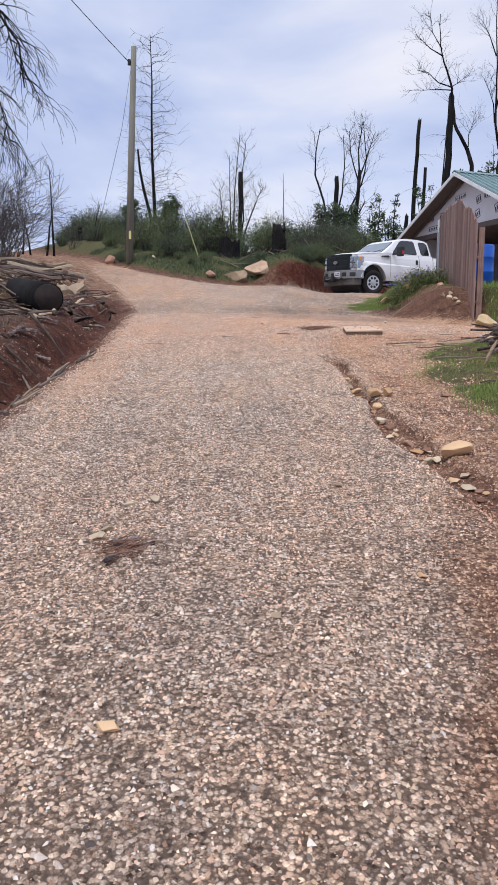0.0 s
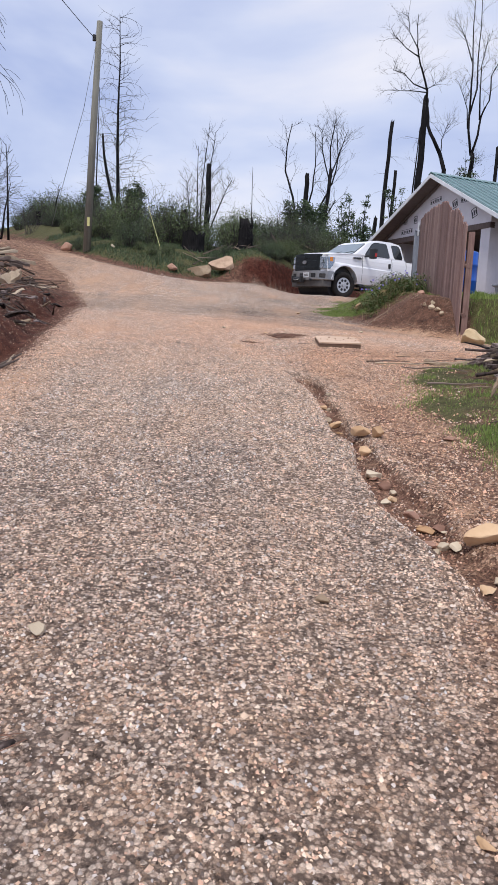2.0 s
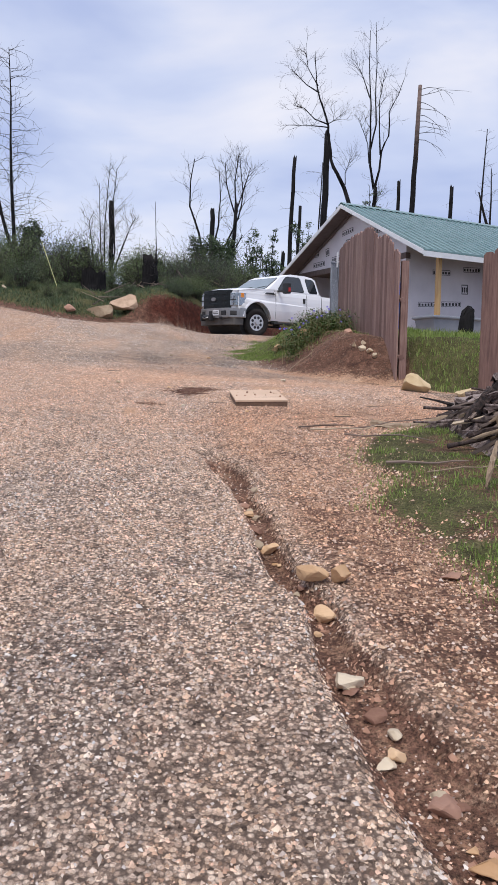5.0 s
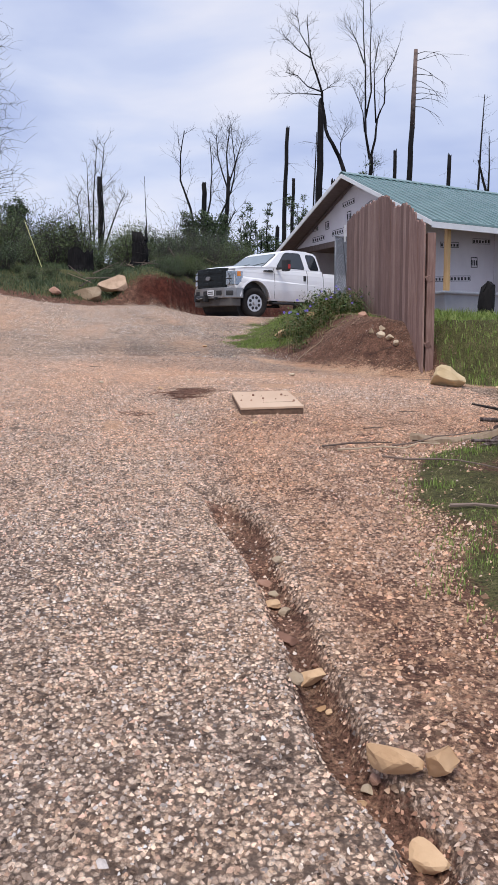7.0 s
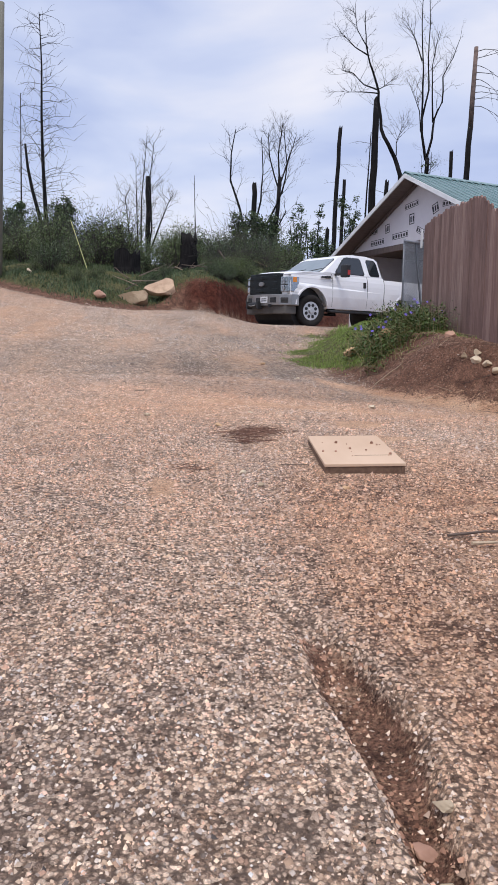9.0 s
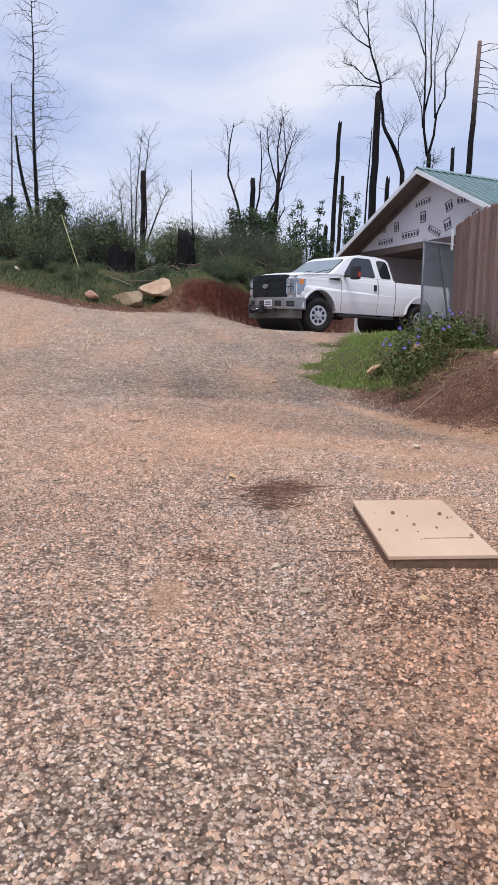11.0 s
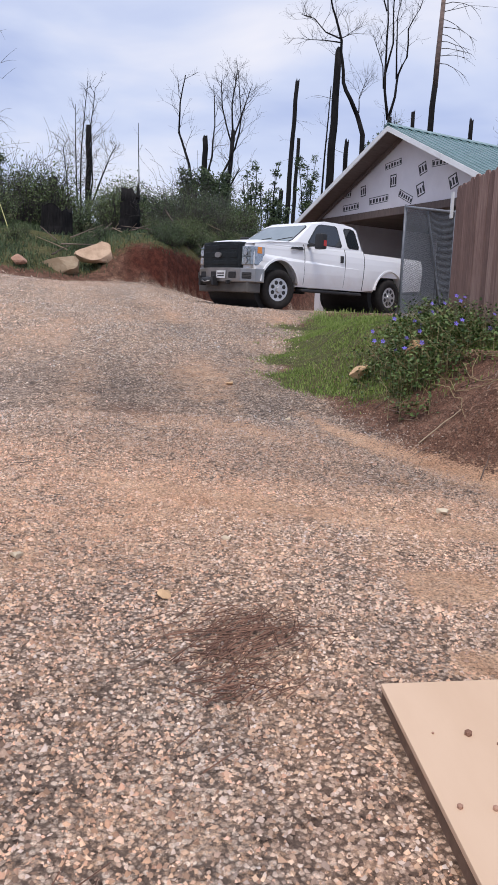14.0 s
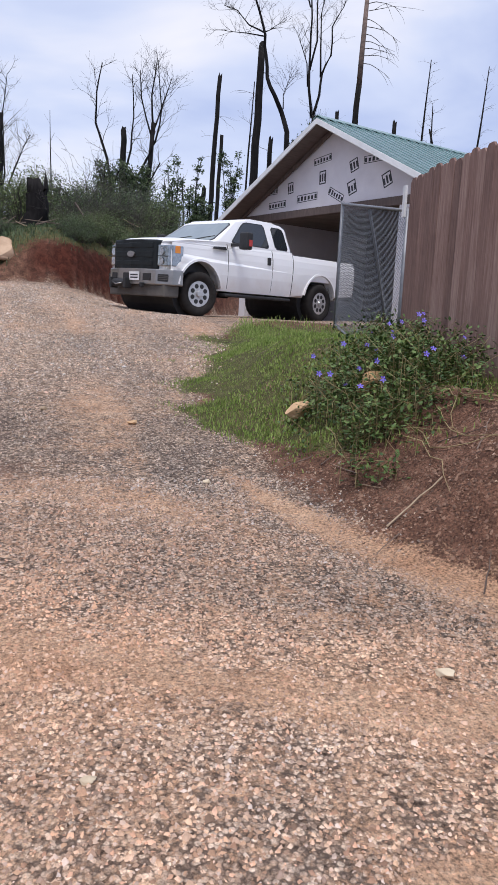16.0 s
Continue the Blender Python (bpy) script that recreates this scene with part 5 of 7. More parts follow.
# poles by the roof
snag("tall straight charred trunk snapped at the top", 15.55, 82.0, 24.2, 0.22, 0.45, 31, 4)
snag("shorter straight charred trunk", 20.6, 103.0, 24.1, 0.24, 0.4, 32, 0)
snag("charred trunk stub beside taller trunks", 15.2, 84.0, 15.2, 0.24, 0.2, 33, 0)
snag("thick tall charred trunk snapped at the top", 15.65, 68.4, 22.5, 0.29, 0.38, 34, 4)
dead_tree("thin bare burnt pole with stub twigs", [([(16.0, 72.0, 8), (16.3, 72.0, 16), (16.5, 72.0, 21.0)], 0.14, 0.05)], 35, 1.2, 0.02, 9, 1, 0.05, 1.0, 0.45)
snag("charred trunk stub behind the roof", 17.3, 70, 16.7, 0.2, 0.1, 36, 0)
snag("charred trunk stub behind the roof", 26.0, 80.0, 21.9, 0.2, 0.15, 37, 1)
snag("charred trunk stub behind the roof", 31.4, 80.0, 21.7, 0.22, 0.25, 38, 1)
# crooked tree
b = (16.65, 64.0, 15.7)
dead_tree("crooked bare burnt tree arching over the roof", [([(17.0, 64, 7)] + mid(b, [(0.05, 0), (-0.29, 1.34), (-0.95, 2.2), (-1.4, 3.3), (-1.5, 4.5), (-1.7, 5.8), (-2.1, 7.2), (-2.54, 8.3), (-2.7, 9.6), (-2.8, 11.2)]), 0.26, 0.03),
          (mid(b, [(-1.7, 5.8), (-2.7, 6.3), (-3.6, 6.9), (-4.4, 7.2)]), 0.08, 0.02), (mid(b, [(-1.7, 5.6), (-2.8, 5.8), (-4.2, 5.6)]), 0.07, 0.02), (mid(b, [(-2.5, 8.1), (-3.4, 8.8), (-4.7, 9.7)]), 0.08, 0.02),
          (mid(b, [(-1.7, 5.9), (-1.3, 6.2), (-1.0, 6.4)]), 0.05, 0.02), (mid(b, [(-0.3, 1.4), (-0.2, 2.4), (0.1, 3.4)]), 0.06, 0.02), (mid(b, [(-2.6, 8.6), (-3.3, 10.0), (-3.6, 11.2)]), 0.06, 0.02)], 41, 1.5, 0.025, 9, 2, 0.0, 0.75, 0.45, kids=3)
b = (21.2, 72.0, 17.4)
dead_tree("tall many-stemmed bare burnt tree behind the roof", [([(21.35, 72, 7)] + mid(b, [(0, 0), (0, 1.7)]), 0.28, 0.24), (mid(b, [(0, 1.6), (-0.5, 3.5), (-0.4, 6.3), (-0.6, 8.5), (-0.7, 12.3), (-0.85, 14.8)]), 0.17, 0.03), (mid(b, [(-0.4, 5.0), (-0.1, 7), (-0.05, 9.4), (-0.2, 12), (-0.2, 15.8)]), 0.12, 0.03),
          (mid(b, [(0.05, 1.7), (0.35, 3.2), (0.6, 4.9), (1.05, 6.1), (1.25, 8.3), (1.8, 9.6), (2.5, 11.2)]), 0.16, 0.03), (mid(b, [(0.5, 4.6), (0.25, 6.5), (0.3, 9), (0.6, 11.6)]), 0.11, 0.03), (mid(b, [(-0.5, 3.8), (-0.8, 5.3), (-1.0, 6.4), (-1.75, 7.5)]), 0.08, 0.02),
          (mid(b, [(-0.6, 9.4), (-1.4, 11), (-2.0, 12.4)]), 0.08, 0.02)], 42, 1.7, 0.028, 9, 2, -0.02, 0.6, 0.4, kids=3)
# two-toned trunk with curling side branches
t = snag("tall burnt trunk with peeled pale bands", 25.2, 74.4, 22.6, 0.27, 0.55, 43, 0)
v, f = tube([(25.75, 74.4, 22.3), (25.8, 74.4, 24.6), (25.95, 74.4, 29.0)], [0.22, 0.21, 0.17], 9)
link_part("peeled_trunk", mesh_from("peeled_trunk", v, f, simple("peeled_wood", (0.02, 0.016, 0.015), (0.24, 0.165, 0.14), 2.2, 0.85, bump=0.4, stretch=(1, 1, 2.0))), t, "pale peeled upper trunk")
rng = random.Random(44)
for i in range(9):
    v, f = [], []
    grow(v, f, Vector((25.9, 74.4, 24.2 + 0.55 * i)), Vector((1, rng.uniform(-0.5, 0.5), 0.25)), rng.uniform(1.8, 3.3), 0.06, 1, rng, 0.2, 0.6, 2)
    link_part("branch", mesh_from("branch", v, f, TWIG), t)
for i, (x, y, top, lean) in enumerate(((38.8, 90, 30.8, 0.9), (41.5, 92, 27.0, -0.2), (44.6, 90, 31.0, 1.8))):
    dead_tree("far thin bare burnt conifer", [([(x, y, 8), (x + lean * 0.5, y, 20), (x + lean, y, top)], 0.32, 0.06)], 50 + i, 1.6, 0.03, 22, 1, 0.06, 1.3, 0.35)
dead_tree("far crooked bare limb behind the roof", [([(31.6, 70, 10), (31.2, 70, 15), (30.5, 70, 17.0), (30.0, 70, 18.7)], 0.25, 0.09)], 55, 0.8, 0.02, 2, 0)
# left of the far track
for i, (x, y, top, lean, r) in enumerate(((-11.3, 45, 11.4, -0.2, 0.1), (-12.0, 46, 9.6, 0.5, 0.1), (-10.6, 52, 10.6, 0.5, 0.06), (-13.2, 47, 9.4, -0.5, 0.09), (-9.4, 56, 9.2, 0.1, 0.1), (-14.6, 50, 10.0, 0.3, 0.1), (-9.0, 50, 8.9, -0.1, 0.12))):
    dead_tree("small bare burnt tree beside the far track", [([(x, y, hz(x, y) - 0.2), (x + lean * 0.4, y, (hz(x, y) + top) / 2), (x + lean, y, top)], r, 0.025)], 60 + i, 1.0, 0.02, 12, 1, 0.06, 0.9, 0.2)
snag("burnt black post-like trunk beside the far track", -12.1, 55.0, 9.6, 0.16, 0, 71, 0)
# weeping tree close by on the left
wx, wy = -7.6, 18.5
wz = hz(wx, wy)
dead_tree("bare weeping tree with long drooping dark branches", [([(wx, wy, wz - 0.2), (wx + 0.1, wy, wz + 3), (wx + 0.4, wy, wz + 6.2)], 0.2, 0.12), ([(wx + 0.3, wy, wz + 4.5), (wx + 1.2, wy - 0.2, wz + 5.6), (wx + 2.2, wy - 0.3, wz + 5.6), (wx + 2.75, wy - 0.4, wz + 4.8), (wx + 2.85, wy - 0.4, wz + 3.9)], 0.07, 0.015),
          ([(wx + 0.4, wy, wz + 5.5), (wx + 1.3, wy + 0.2, wz + 6.2), (wx + 2.2, wy + 0.3, wz + 5.7), (wx + 2.5, wy + 0.3, wz + 4.6)], 0.06, 0.012), ([(wx + 0.3, wy, wz + 4.0), (wx + 1.4, wy + 0.1, wz + 4.8), (wx + 2.1, wy, wz + 4.0), (wx + 2.4, wy, wz + 2.8)], 0.05, 0.012),
          ([(wx + 0.3, wy, wz + 3.0), (wx + 1.2, wy - 0.2, wz + 3.9), (wx + 1.9, wy - 0.2, wz + 3.2)], 0.05, 0.012)], 81, 1.2, 0.024, 12, 2, 0.22, 0.7, 0.3, kids=3, twig_mat=CHAR)

# stumps in the yard and on the knoll
snag("leaning charred stump standing in the yard grass", 7.74, 20.9, 3.70, 0.18, 0.10, 93, 0)
snag("upright charred stump among shrubs on the knoll", 1.08, 38.4, 7.22, 0.36, 0.08, 91, 0)


def jagged_stump():
    rng = random.Random(92)
    x, y = -1.18, 37.8
    z = hz(x, y) - 0.2
    s = thing("burnt_stump", Matrix(), "broad jagged charred stump among low shrubs", "stump")
    n, v, f = 22, [], []
    for k, (r, h) in enumerate(((0.56, 0.0), (0.50, 0.4), (0.47, 0.95), (0.36, 0.85), (0.34, 0.5))):
        for i in range(n):
            a = 2 * math.pi * i / n
            q = r * rng.uniform(0.9, 1.08)
            v.append((x + q * math.cos(a), y + q * math.sin(a), z + h + (rng.uniform(-0.15, 0.18) if k in (2, 3) else 0)))
    for k in range(4):
        for i in range(n):
            f.append((k * n + i, k * n + (i + 1) % n, (k + 1) * n + (i + 1) % n, (k + 1) * n + i))
    f.append(tuple(4 * n + i for i in range(n)))
    link_part("shell", mesh_from("shell", v, f, CHAR, False), s)


jagged_stump()


# ---- shrubs ----
def leaf_cloud(rng, shoots, size, spread, tall, per_shoot, flat=0.0, lean=0.9):
    """Leaves set along arching shoots, and the shoots themselves."""
    v, f, sv, sf = [], [], [], []
    for _ in range(shoots):
        a, reach = rng.uniform(0, 2 * math.pi), spread * math.sqrt(rng.random())
        h = tall * rng.uniform(0.55, 1.0) * (1 - 0.45 * (reach / spread) ** 2)
        foot = Vector((0.3 * reach * math.cos(a), 0.3 * reach * math.sin(a), 0))
        tip = Vector((reach * math.cos(a), reach * math.sin(a), h))
        bend = Vector((rng.uniform(-0.1, 0.1), rng.uniform(-0.1, 0.1), 0.12)) * tall
        pts = [foot.lerp(tip, q) + bend * math.sin(math.pi * q) for q in (0, 0.35, 0.7, 1)]
        tube(pts, [0.012, 0.009, 0.006, 0.003], 3, sv, sf, False)
        for _k in range(per_shoot):
            q = rng.uniform(0.15, 1.0)
            p = foot.lerp(tip, q) + bend * math.sin(math.pi * q) + Vector((rng.gauss(0, 1), rng.gauss(0, 1), rng.gauss(0, 1))) * 0.11 * tall
            p.z = max(0.02, p.z)
            d = Vector((rng.uniform(-1, 1), rng.uniform(-1, 1), rng.uniform(-0.3, 1.0))).normalized()
            u = d.cross(Vector((rng.uniform(-1, 1), rng.uniform(-1, 1), rng.uniform(-1, 1)))).normalized()
            s = size * rng.uniform(0.6, 1.4)
            i = len(v)
            v += [p, p + d * s * 0.5 + u * s * 0.28, p + d * s, p + d * s * 0.5 - u * s * 0.28]
            f.append((i, i + 1, i + 2, i + 3))
    return v, f, sv, sf


def shrub(label, mat, seed, shoots=70, size=0.055, spread=0.9, tall=1.5, per=40):
    rng = random.Random(seed)
    v, f, sv, sf = leaf_cloud(rng, shoots, size, spread, tall, per)
    s = thing("shrub", Matrix(), label, "shrub", "green shrubs on the knoll")
    link_part("foliage", mesh_from("foliage", v, f, mat, False), s)
    link_part("stem", mesh_from("stem", sv, sf, TWIG), s)
    return s


def leafy_tree(x, y, top, reach, seed, bare=0.25):
    """A small resprouting tree: crooked stems, forking twigs and leaf tufts with gaps."""
    r = random.Random(seed)
    z0 = hz(x, y) - 0.2
    t = thing("resprouting_tree", Matrix(), "small burnt tree resprouting with tufts of green leaves", "tree", "resprouting trees")
    v, f, tips = [], [], []
    for k in range(5):
        a = 2 * math.pi * (k + r.random()) / 5
        rad = reach * r.uniform(0.3, 0.9)
        h = (top - z0) * r.uniform(0.72, 1.0)
        pts = [Vector((x + rad * math.cos(a) * q ** 1.4 + r.uniform(-0.12, 0.12), y + rad * math.sin(a) * q ** 1.4, z0 + h * q)) for q in (0, 0.25, 0.5, 0.75, 1.0)]
        tube(pts, [0.075, 0.06, 0.045, 0.03, 0.012], 5, v, f, False)
        for j in range(26):
            q = r.uniform(bare, 1.0)
            i = min(3, int(q * 4))
            p = pts[i].lerp(pts[i + 1], q * 4 - i)
            d = Vector((r.uniform(-1, 1), r.uniform(-1, 1), r.uniform(-0.2, 0.8))).normalized() * r.uniform(0.3, 0.8) * reach * 0.55
            tube([p, p + d * 0.5 + Vector((0, 0, 0.05)), p + d], [0.014, 0.01, 0.005], 3, v, f, False)
            if r.random() < 0.75:
                tips.append(p + d * r.uniform(0.6, 1.0))
    link_part("stem", mesh_from("stem", v, f, CHAR), t, "charred crooked stems")
    lv, lf = [], []
    for c in tips:
        size = r.uniform(0.12, 0.34)
        for _ in range(34):
            p = c + Vector((r.gauss(0, 1), r.gauss(0, 1), r.gauss(0, 0.8))) * size * 0.6
            d = Vector((r.uniform(-1, 1), r.uniform(-1, 1), r.uniform(-0.5, 0.8))).normalized()
            u = d.cross(Vector((r.uniform(-1, 1), r.uniform(-1, 1), 0.6))).normalized()
            g = r.uniform(0.09, 0.19)
            i = len(lv)
            lv += [p, p + d * g * 0.5 + u * g * 0.3, p + d * g, p + d * g * 0.5 - u * g * 0.3]
            lf.append((i, i + 1, i + 2, i + 3))
    link_part("foliage", mesh_from("foliage", lv, lf, SHRUB_DARK, False), t)
    return t


for i, (x, y, top, reach) in enumerate(((10.0, 60.0, 12.6, 1.0), (9.0, 61.0, 13.0, 0.9), (5.0, 60.0, 12.4, 0.9), (6.2, 60.5, 12.2, 0.8), (10.9, 61.5, 11.6, 0.8), (7.2, 60.8, 12.2, 0.7), (13.6, 66.0, 14.6, 1.0), (18.3, 66.0, 17.6, 1.0), (19.6, 67.0, 18.2, 0.9), (-6.0, 56.0, 12.0, 0.9), (-8.6, 55.0, 11.4, 0.8))):
    leafy_tree(x, y, top, reach, 120 + i)


def scatter_shrubs():
    rng = random.Random(7)
    kinds = [shrub("dense grey-green shrub regrowing on the burnt knoll", SHRUB, 1), shrub("dark green shrub regrowing on the burnt knoll", SHRUB_DARK, 2), shrub("leafy green shrub with loose upright shoots", SHRUB, 3, 56, 0.06, 0.7, 1.8, 36),
             shrub("low dark shrub spreading over the knoll", SHRUB_DARK, 4, 80, 0.05, 1.1, 0.9, 34)]
    placed = []
    for row, (dist, count, size) in enumerate(((1.6, 24, 0.42), (3.4, 26, 0.72), (5.6, 24, 1.0), (8.4, 24, 1.18), (12.0, 22, 1.3), (17.0, 16, 1.45), (24, 14, 1.7))):
        for i in range(count):
            x = -15 + 31.0 * (i + rng.random()) / count
            y = float(knoll_edge(x)) + dist + rng.uniform(-1.0, 1.4)
            if x > 3.0:
                y = max(y, 37.5 + 0.9 * (x - 3) + dist * 0.8)
            if x > 8.5 and y < 52:
                continue
            if math.hypot(x - 1.08, y - 38.4) < 1.0 * size + 0.3 and y < 38.8 or math.hypot(x + 1.18, y - 37.8) < 0.9 and y < 38.0:
                continue
            if 0.1 < x < 2.1 and y < 38.7 or -2.1 < x < -0.3 and y < 38.2:
                continue
            if -1.4 < x < 1.2 and y < 36.5 or row == 0 and 0.6 < x < 1.0:
                continue
            if x < -6.5 and row < 2 and rng.random() < 0.5:
                continue
            placed.append((x, y, size * rng.uniform(0.75, 1.25)))
    for _ in range(26):
        x = rng.uniform(2.0, 5.4)
        placed.append((x, float(knoll_edge(x)) + rng.uniform(0.5, 1.8), rng.uniform(0.3, 0.55)))
    for _ in range(14):
        x = rng.choice((rng.uniform(-3.4, -2.0), rng.uniform(-0.4, 0.4), rng.uniform(1.5, 2.2)))
        placed.append((x, rng.uniform(34.4, 36.4), rng.uniform(0.25, 0.42)))
    for _ in range(16):
        x = rng.uniform(2.2, 6.0)
        placed.append((x, float(knoll_edge(x)) + rng.uniform(1.0, 3.8), rng.uniform(0.35, 0.7)))
    first = {}
    for k, (x, y, s) in enumerate(placed):
        src = kinds[rng.choice((0, 0, 1, 1, 2, 3))]
        m = Matrix.Translation((x, y, hz(x, y) - 0.05)) @ pose(0, 0, 0, 0, 0, rng.uniform(0, 360))
        if src.name not in first:
            first[src.name] = True
            src.matrix_world = m
            src.scale = (s, s, s * rng.uniform(0.85, 1.15))
        else:
            c = copy_thing(src, m)
            c.scale = (s, s, s * rng.uniform(0.85, 1.15))


scatter_shrubs()


def dead_shrubs():
    rng = random.Random(17)
    v, f = [], []
    for _ in range(16):
        grow(v, f, Vector((rng.uniform(-0.2, 0.2), rng.uniform(-0.2, 0.2), 0)), Vector((rng.uniform(-0.7, 0.7), rng.uniform(-0.7, 0.7), 1)), rng.uniform(0.9, 1.7), 0.014, 2, rng, 0.05, 0.7, 3)
    src = thing("dead_shrub", Matrix(), "tangled bare grey-brown dead shrub on the burnt bank", "shrub", "dead shrubs on the bank")
    link_part("twig_crown", mesh_from("twig_crown", v, f, TWIG), src)
    spots = [(-7.0, 23.5, 1.2), (-8.0, 22.0, 1.4), (-7.4, 25.0, 1.3), (-9.0, 24, 1.5), (-6.6, 21.0, 1.0), (-8.6, 27, 1.5), (-10.4, 28, 1.6), (-9.6, 31, 1.6), (-11.8, 33, 1.7), (-12.6, 38, 1.7), (-14.6, 42, 1.8), (-16, 46, 1.8), (-13.4, 35, 1.6), (-10.8, 47.5, 1.2), (-3.0, 38.5, 0.9), (-5.6, 40, 1.0), (2.6, 36.6, 0.7), (3.2, 38.0, 0.8), (-9.4, 20, 1.4), (2.0, 35.6, 0.5), (4.6, 40.2, 0.9), (-1.9, 41, 1.3), (-3.8, 43, 1.4), (3.0, 44, 1.3)]
    for i, (x, y, s) in enumerate(spots):
        m = Matrix.Translation((x, y, hz(x, y) - 0.03)) @ pose(0, 0, 0, 0, 0, 67 * i)
        if i == 0:
            src.matrix_world = m
            c = src
        else:
            c = copy_thing(src, m)
        c.scale = (s, s, s)


dead_shrubs()


# ---- rocks ----
def rock(label, x, y, sx, sy, sz, mat, seed, rz=0.0, sink=0.25, group="", name="rock", tilt=0.0):
    rng = random.Random(seed)
    bm = bmesh.new()
    bmesh.ops.create_icosphere(bm, subdivisions=3, radius=1.0)
    off = Vector((rng.uniform(-9, 9), rng.uniform(-9, 9), rng.uniform(-9, 9)))
    cuts = [(Vector((rng.uniform(-1, 1), rng.uniform(-1, 1), rng.uniform(-1, 1))).normalized(), rng.uniform(0.38, 0.72)) for _ in range(14)]
    for v in bm.verts:
        c = v.co.copy()
        for n_, d in cuts:
            e = c.dot(n_) - d
            if e > 0:
                c -= n_ * e * 0.97
        c *= 1 + 0.10 * noise.noise(c * 2.3 + off) + 0.04 * noise.noise(c * 7 + off)
        v.co = Vector((c.x * sx, c.y * sy, c.z * sz))
    ob = part(name, bm, mat, None, label, pose(x, y, hz(x, y) + sz * (0.6 - sink), tilt, tilt * 0.5, rz))
    return tagged(ob, label, "rock", group)


rock("large pale sandstone boulder resting on the knoll's foot", 0.29, 33.25, 0.70, 0.46, 0.46, TAN_ROCK, 21, 10, 0.2, "boulders at the knoll's foot", "boulder")
rock("pale lichen-yellow boulder resting on the knoll's foot", -0.61, 32.7, 0.74, 0.42, 0.36, PALE_ROCK, 22, -8, 0.35, "boulders at the knoll's foot", "boulder")
rock("small reddish rock beside the track", -1.66, 32.2, 0.27, 0.2, 0.2, RED_ROCK, 3, 0, 0.0, "boulders at the knoll's foot", "boulder")
rock("orange rock slab beside the far track", -6.6, 37.0, 0.34, 0.25, 0.26, RED_ROCK, 4, 0, 0.0, name="boulder")
rock("small white rock among low plants", -4.4, 35.6, 0.11, 0.1, 0.12, PALE_ROCK, 5, 0, 0.0, name="boulder")
rock("long flat-topped pale sandstone block beside the fence", 4.30, 14.52, 0.22, 0.40, 0.18, CREAM_ROCK, 6, 24, 0.1, name="boulder")
rock("flat pale stone lying in grass", 4.75, 13.9, 0.28, 0.2, 0.1, CREAM_ROCK, 7, 0, 0.2)
for i, (x, y, a, b_, c) in enumerate(((4.0, 16.05, 0.09, 0.07, 0.07), (4.08, 15.92, 0.10, 0.08, 0.08), (3.92, 16.2, 0.07, 0.06, 0.06), (4.13, 15.78, 0.07, 0.06, 0.06), (4.05, 16.12, 0.06, 0.05, 0.06))):
    rock("rusty yellow stone set in the soil bank", x, y, a * 0.85, b_ * 0.85, c * 0.85, PALE_ROCK, 110 + i, 40 * i, 0.1, "stones in the soil bank")
rock("yellow sandstone half hidden in vinca", 3.62, 18.45, 0.19, 0.12, 0.13, SAND_ROCK, 14, 0, -0.2)
rock("weathered stone at the lawn's edge", 3.21, 18.85, 0.13, 0.12, 0.11, SAND_ROCK, 15, 0, -0.1)
rock("brown stone lodged in the soil bank", 4.05, 17.0, 0.11, 0.10, 0.09, RED_ROCK, 16, 0, 0.55)
# stones washed out along the gully
for i, (x, y, a, b_, c, rz, m) in enumerate(((1.46, 8.03, 0.06, 0.115, 0.06, 35, SAND_ROCK), (1.56, 8.0, 0.065, 0.095, 0.065, -12, SAND_ROCK), (1.44, 7.77, 0.075, 0.06, 0.055, 15, SAND_ROCK), (1.70, 6.02, 0.16, 0.10, 0.07, 12, SAND_ROCK),
                                             (1.35, 8.66, 0.06, 0.07, 0.045, 40, SAND_ROCK), (1.27, 8.56, 0.05, 0.05, 0.04, 0, PALE_ROCK), (1.31, 8.9, 0.06, 0.05, 0.03, 0, RED_ROCK), (1.42, 7.0, 0.05, 0.04, 0.035, 0, RED_ROCK), (1.38, 7.22, 0.08, 0.06, 0.045, 20, PALE_ROCK),
                                             (1.6, 5.6, 0.06, 0.05, 0.03, 50, SAND_ROCK), (1.5, 6.6, 0.06, 0.09, 0.03, 20, RED_ROCK), (1.53, 6.35, 0.07, 0.06, 0.03, -30, SAND_ROCK), (1.46, 6.9, 0.05, 0.04, 0.03, 70, PALE_ROCK), (1.56, 6.15, 0.045, 0.06, 0.03, 20, PALE_ROCK), (2.1, 8.0, 0.06, 0.045, 0.03, 10, RED_ROCK), (1.3, 9.2, 0.05, 0.06, 0.03, 0, SAND_ROCK))):
    rock("angular stone washed into the eroded gully", x, y, a, b_, c, m, 30 + i, rz, 0.1, "stones in the gully")
# rubble on the gully's floor
_gr = random.Random(88)
for i in range(34):
    y = _gr.uniform(4.6, 9.6)
    q = _gr.uniform(0.016, 0.045) * (1.25 if y < 7.5 else 0.85)
    rock("flat pinkish stone lying on the gully's clay floor", float(gully_x(y)) + _gr.uniform(-0.07, 0.09), y, q * 1.2, q, q * 0.6, _gr.choice((RED_ROCK, RED_ROCK, SAND_ROCK, PALE_ROCK)), 130 + i, _gr.uniform(0, 360), 0.2, "rubble in the gully")
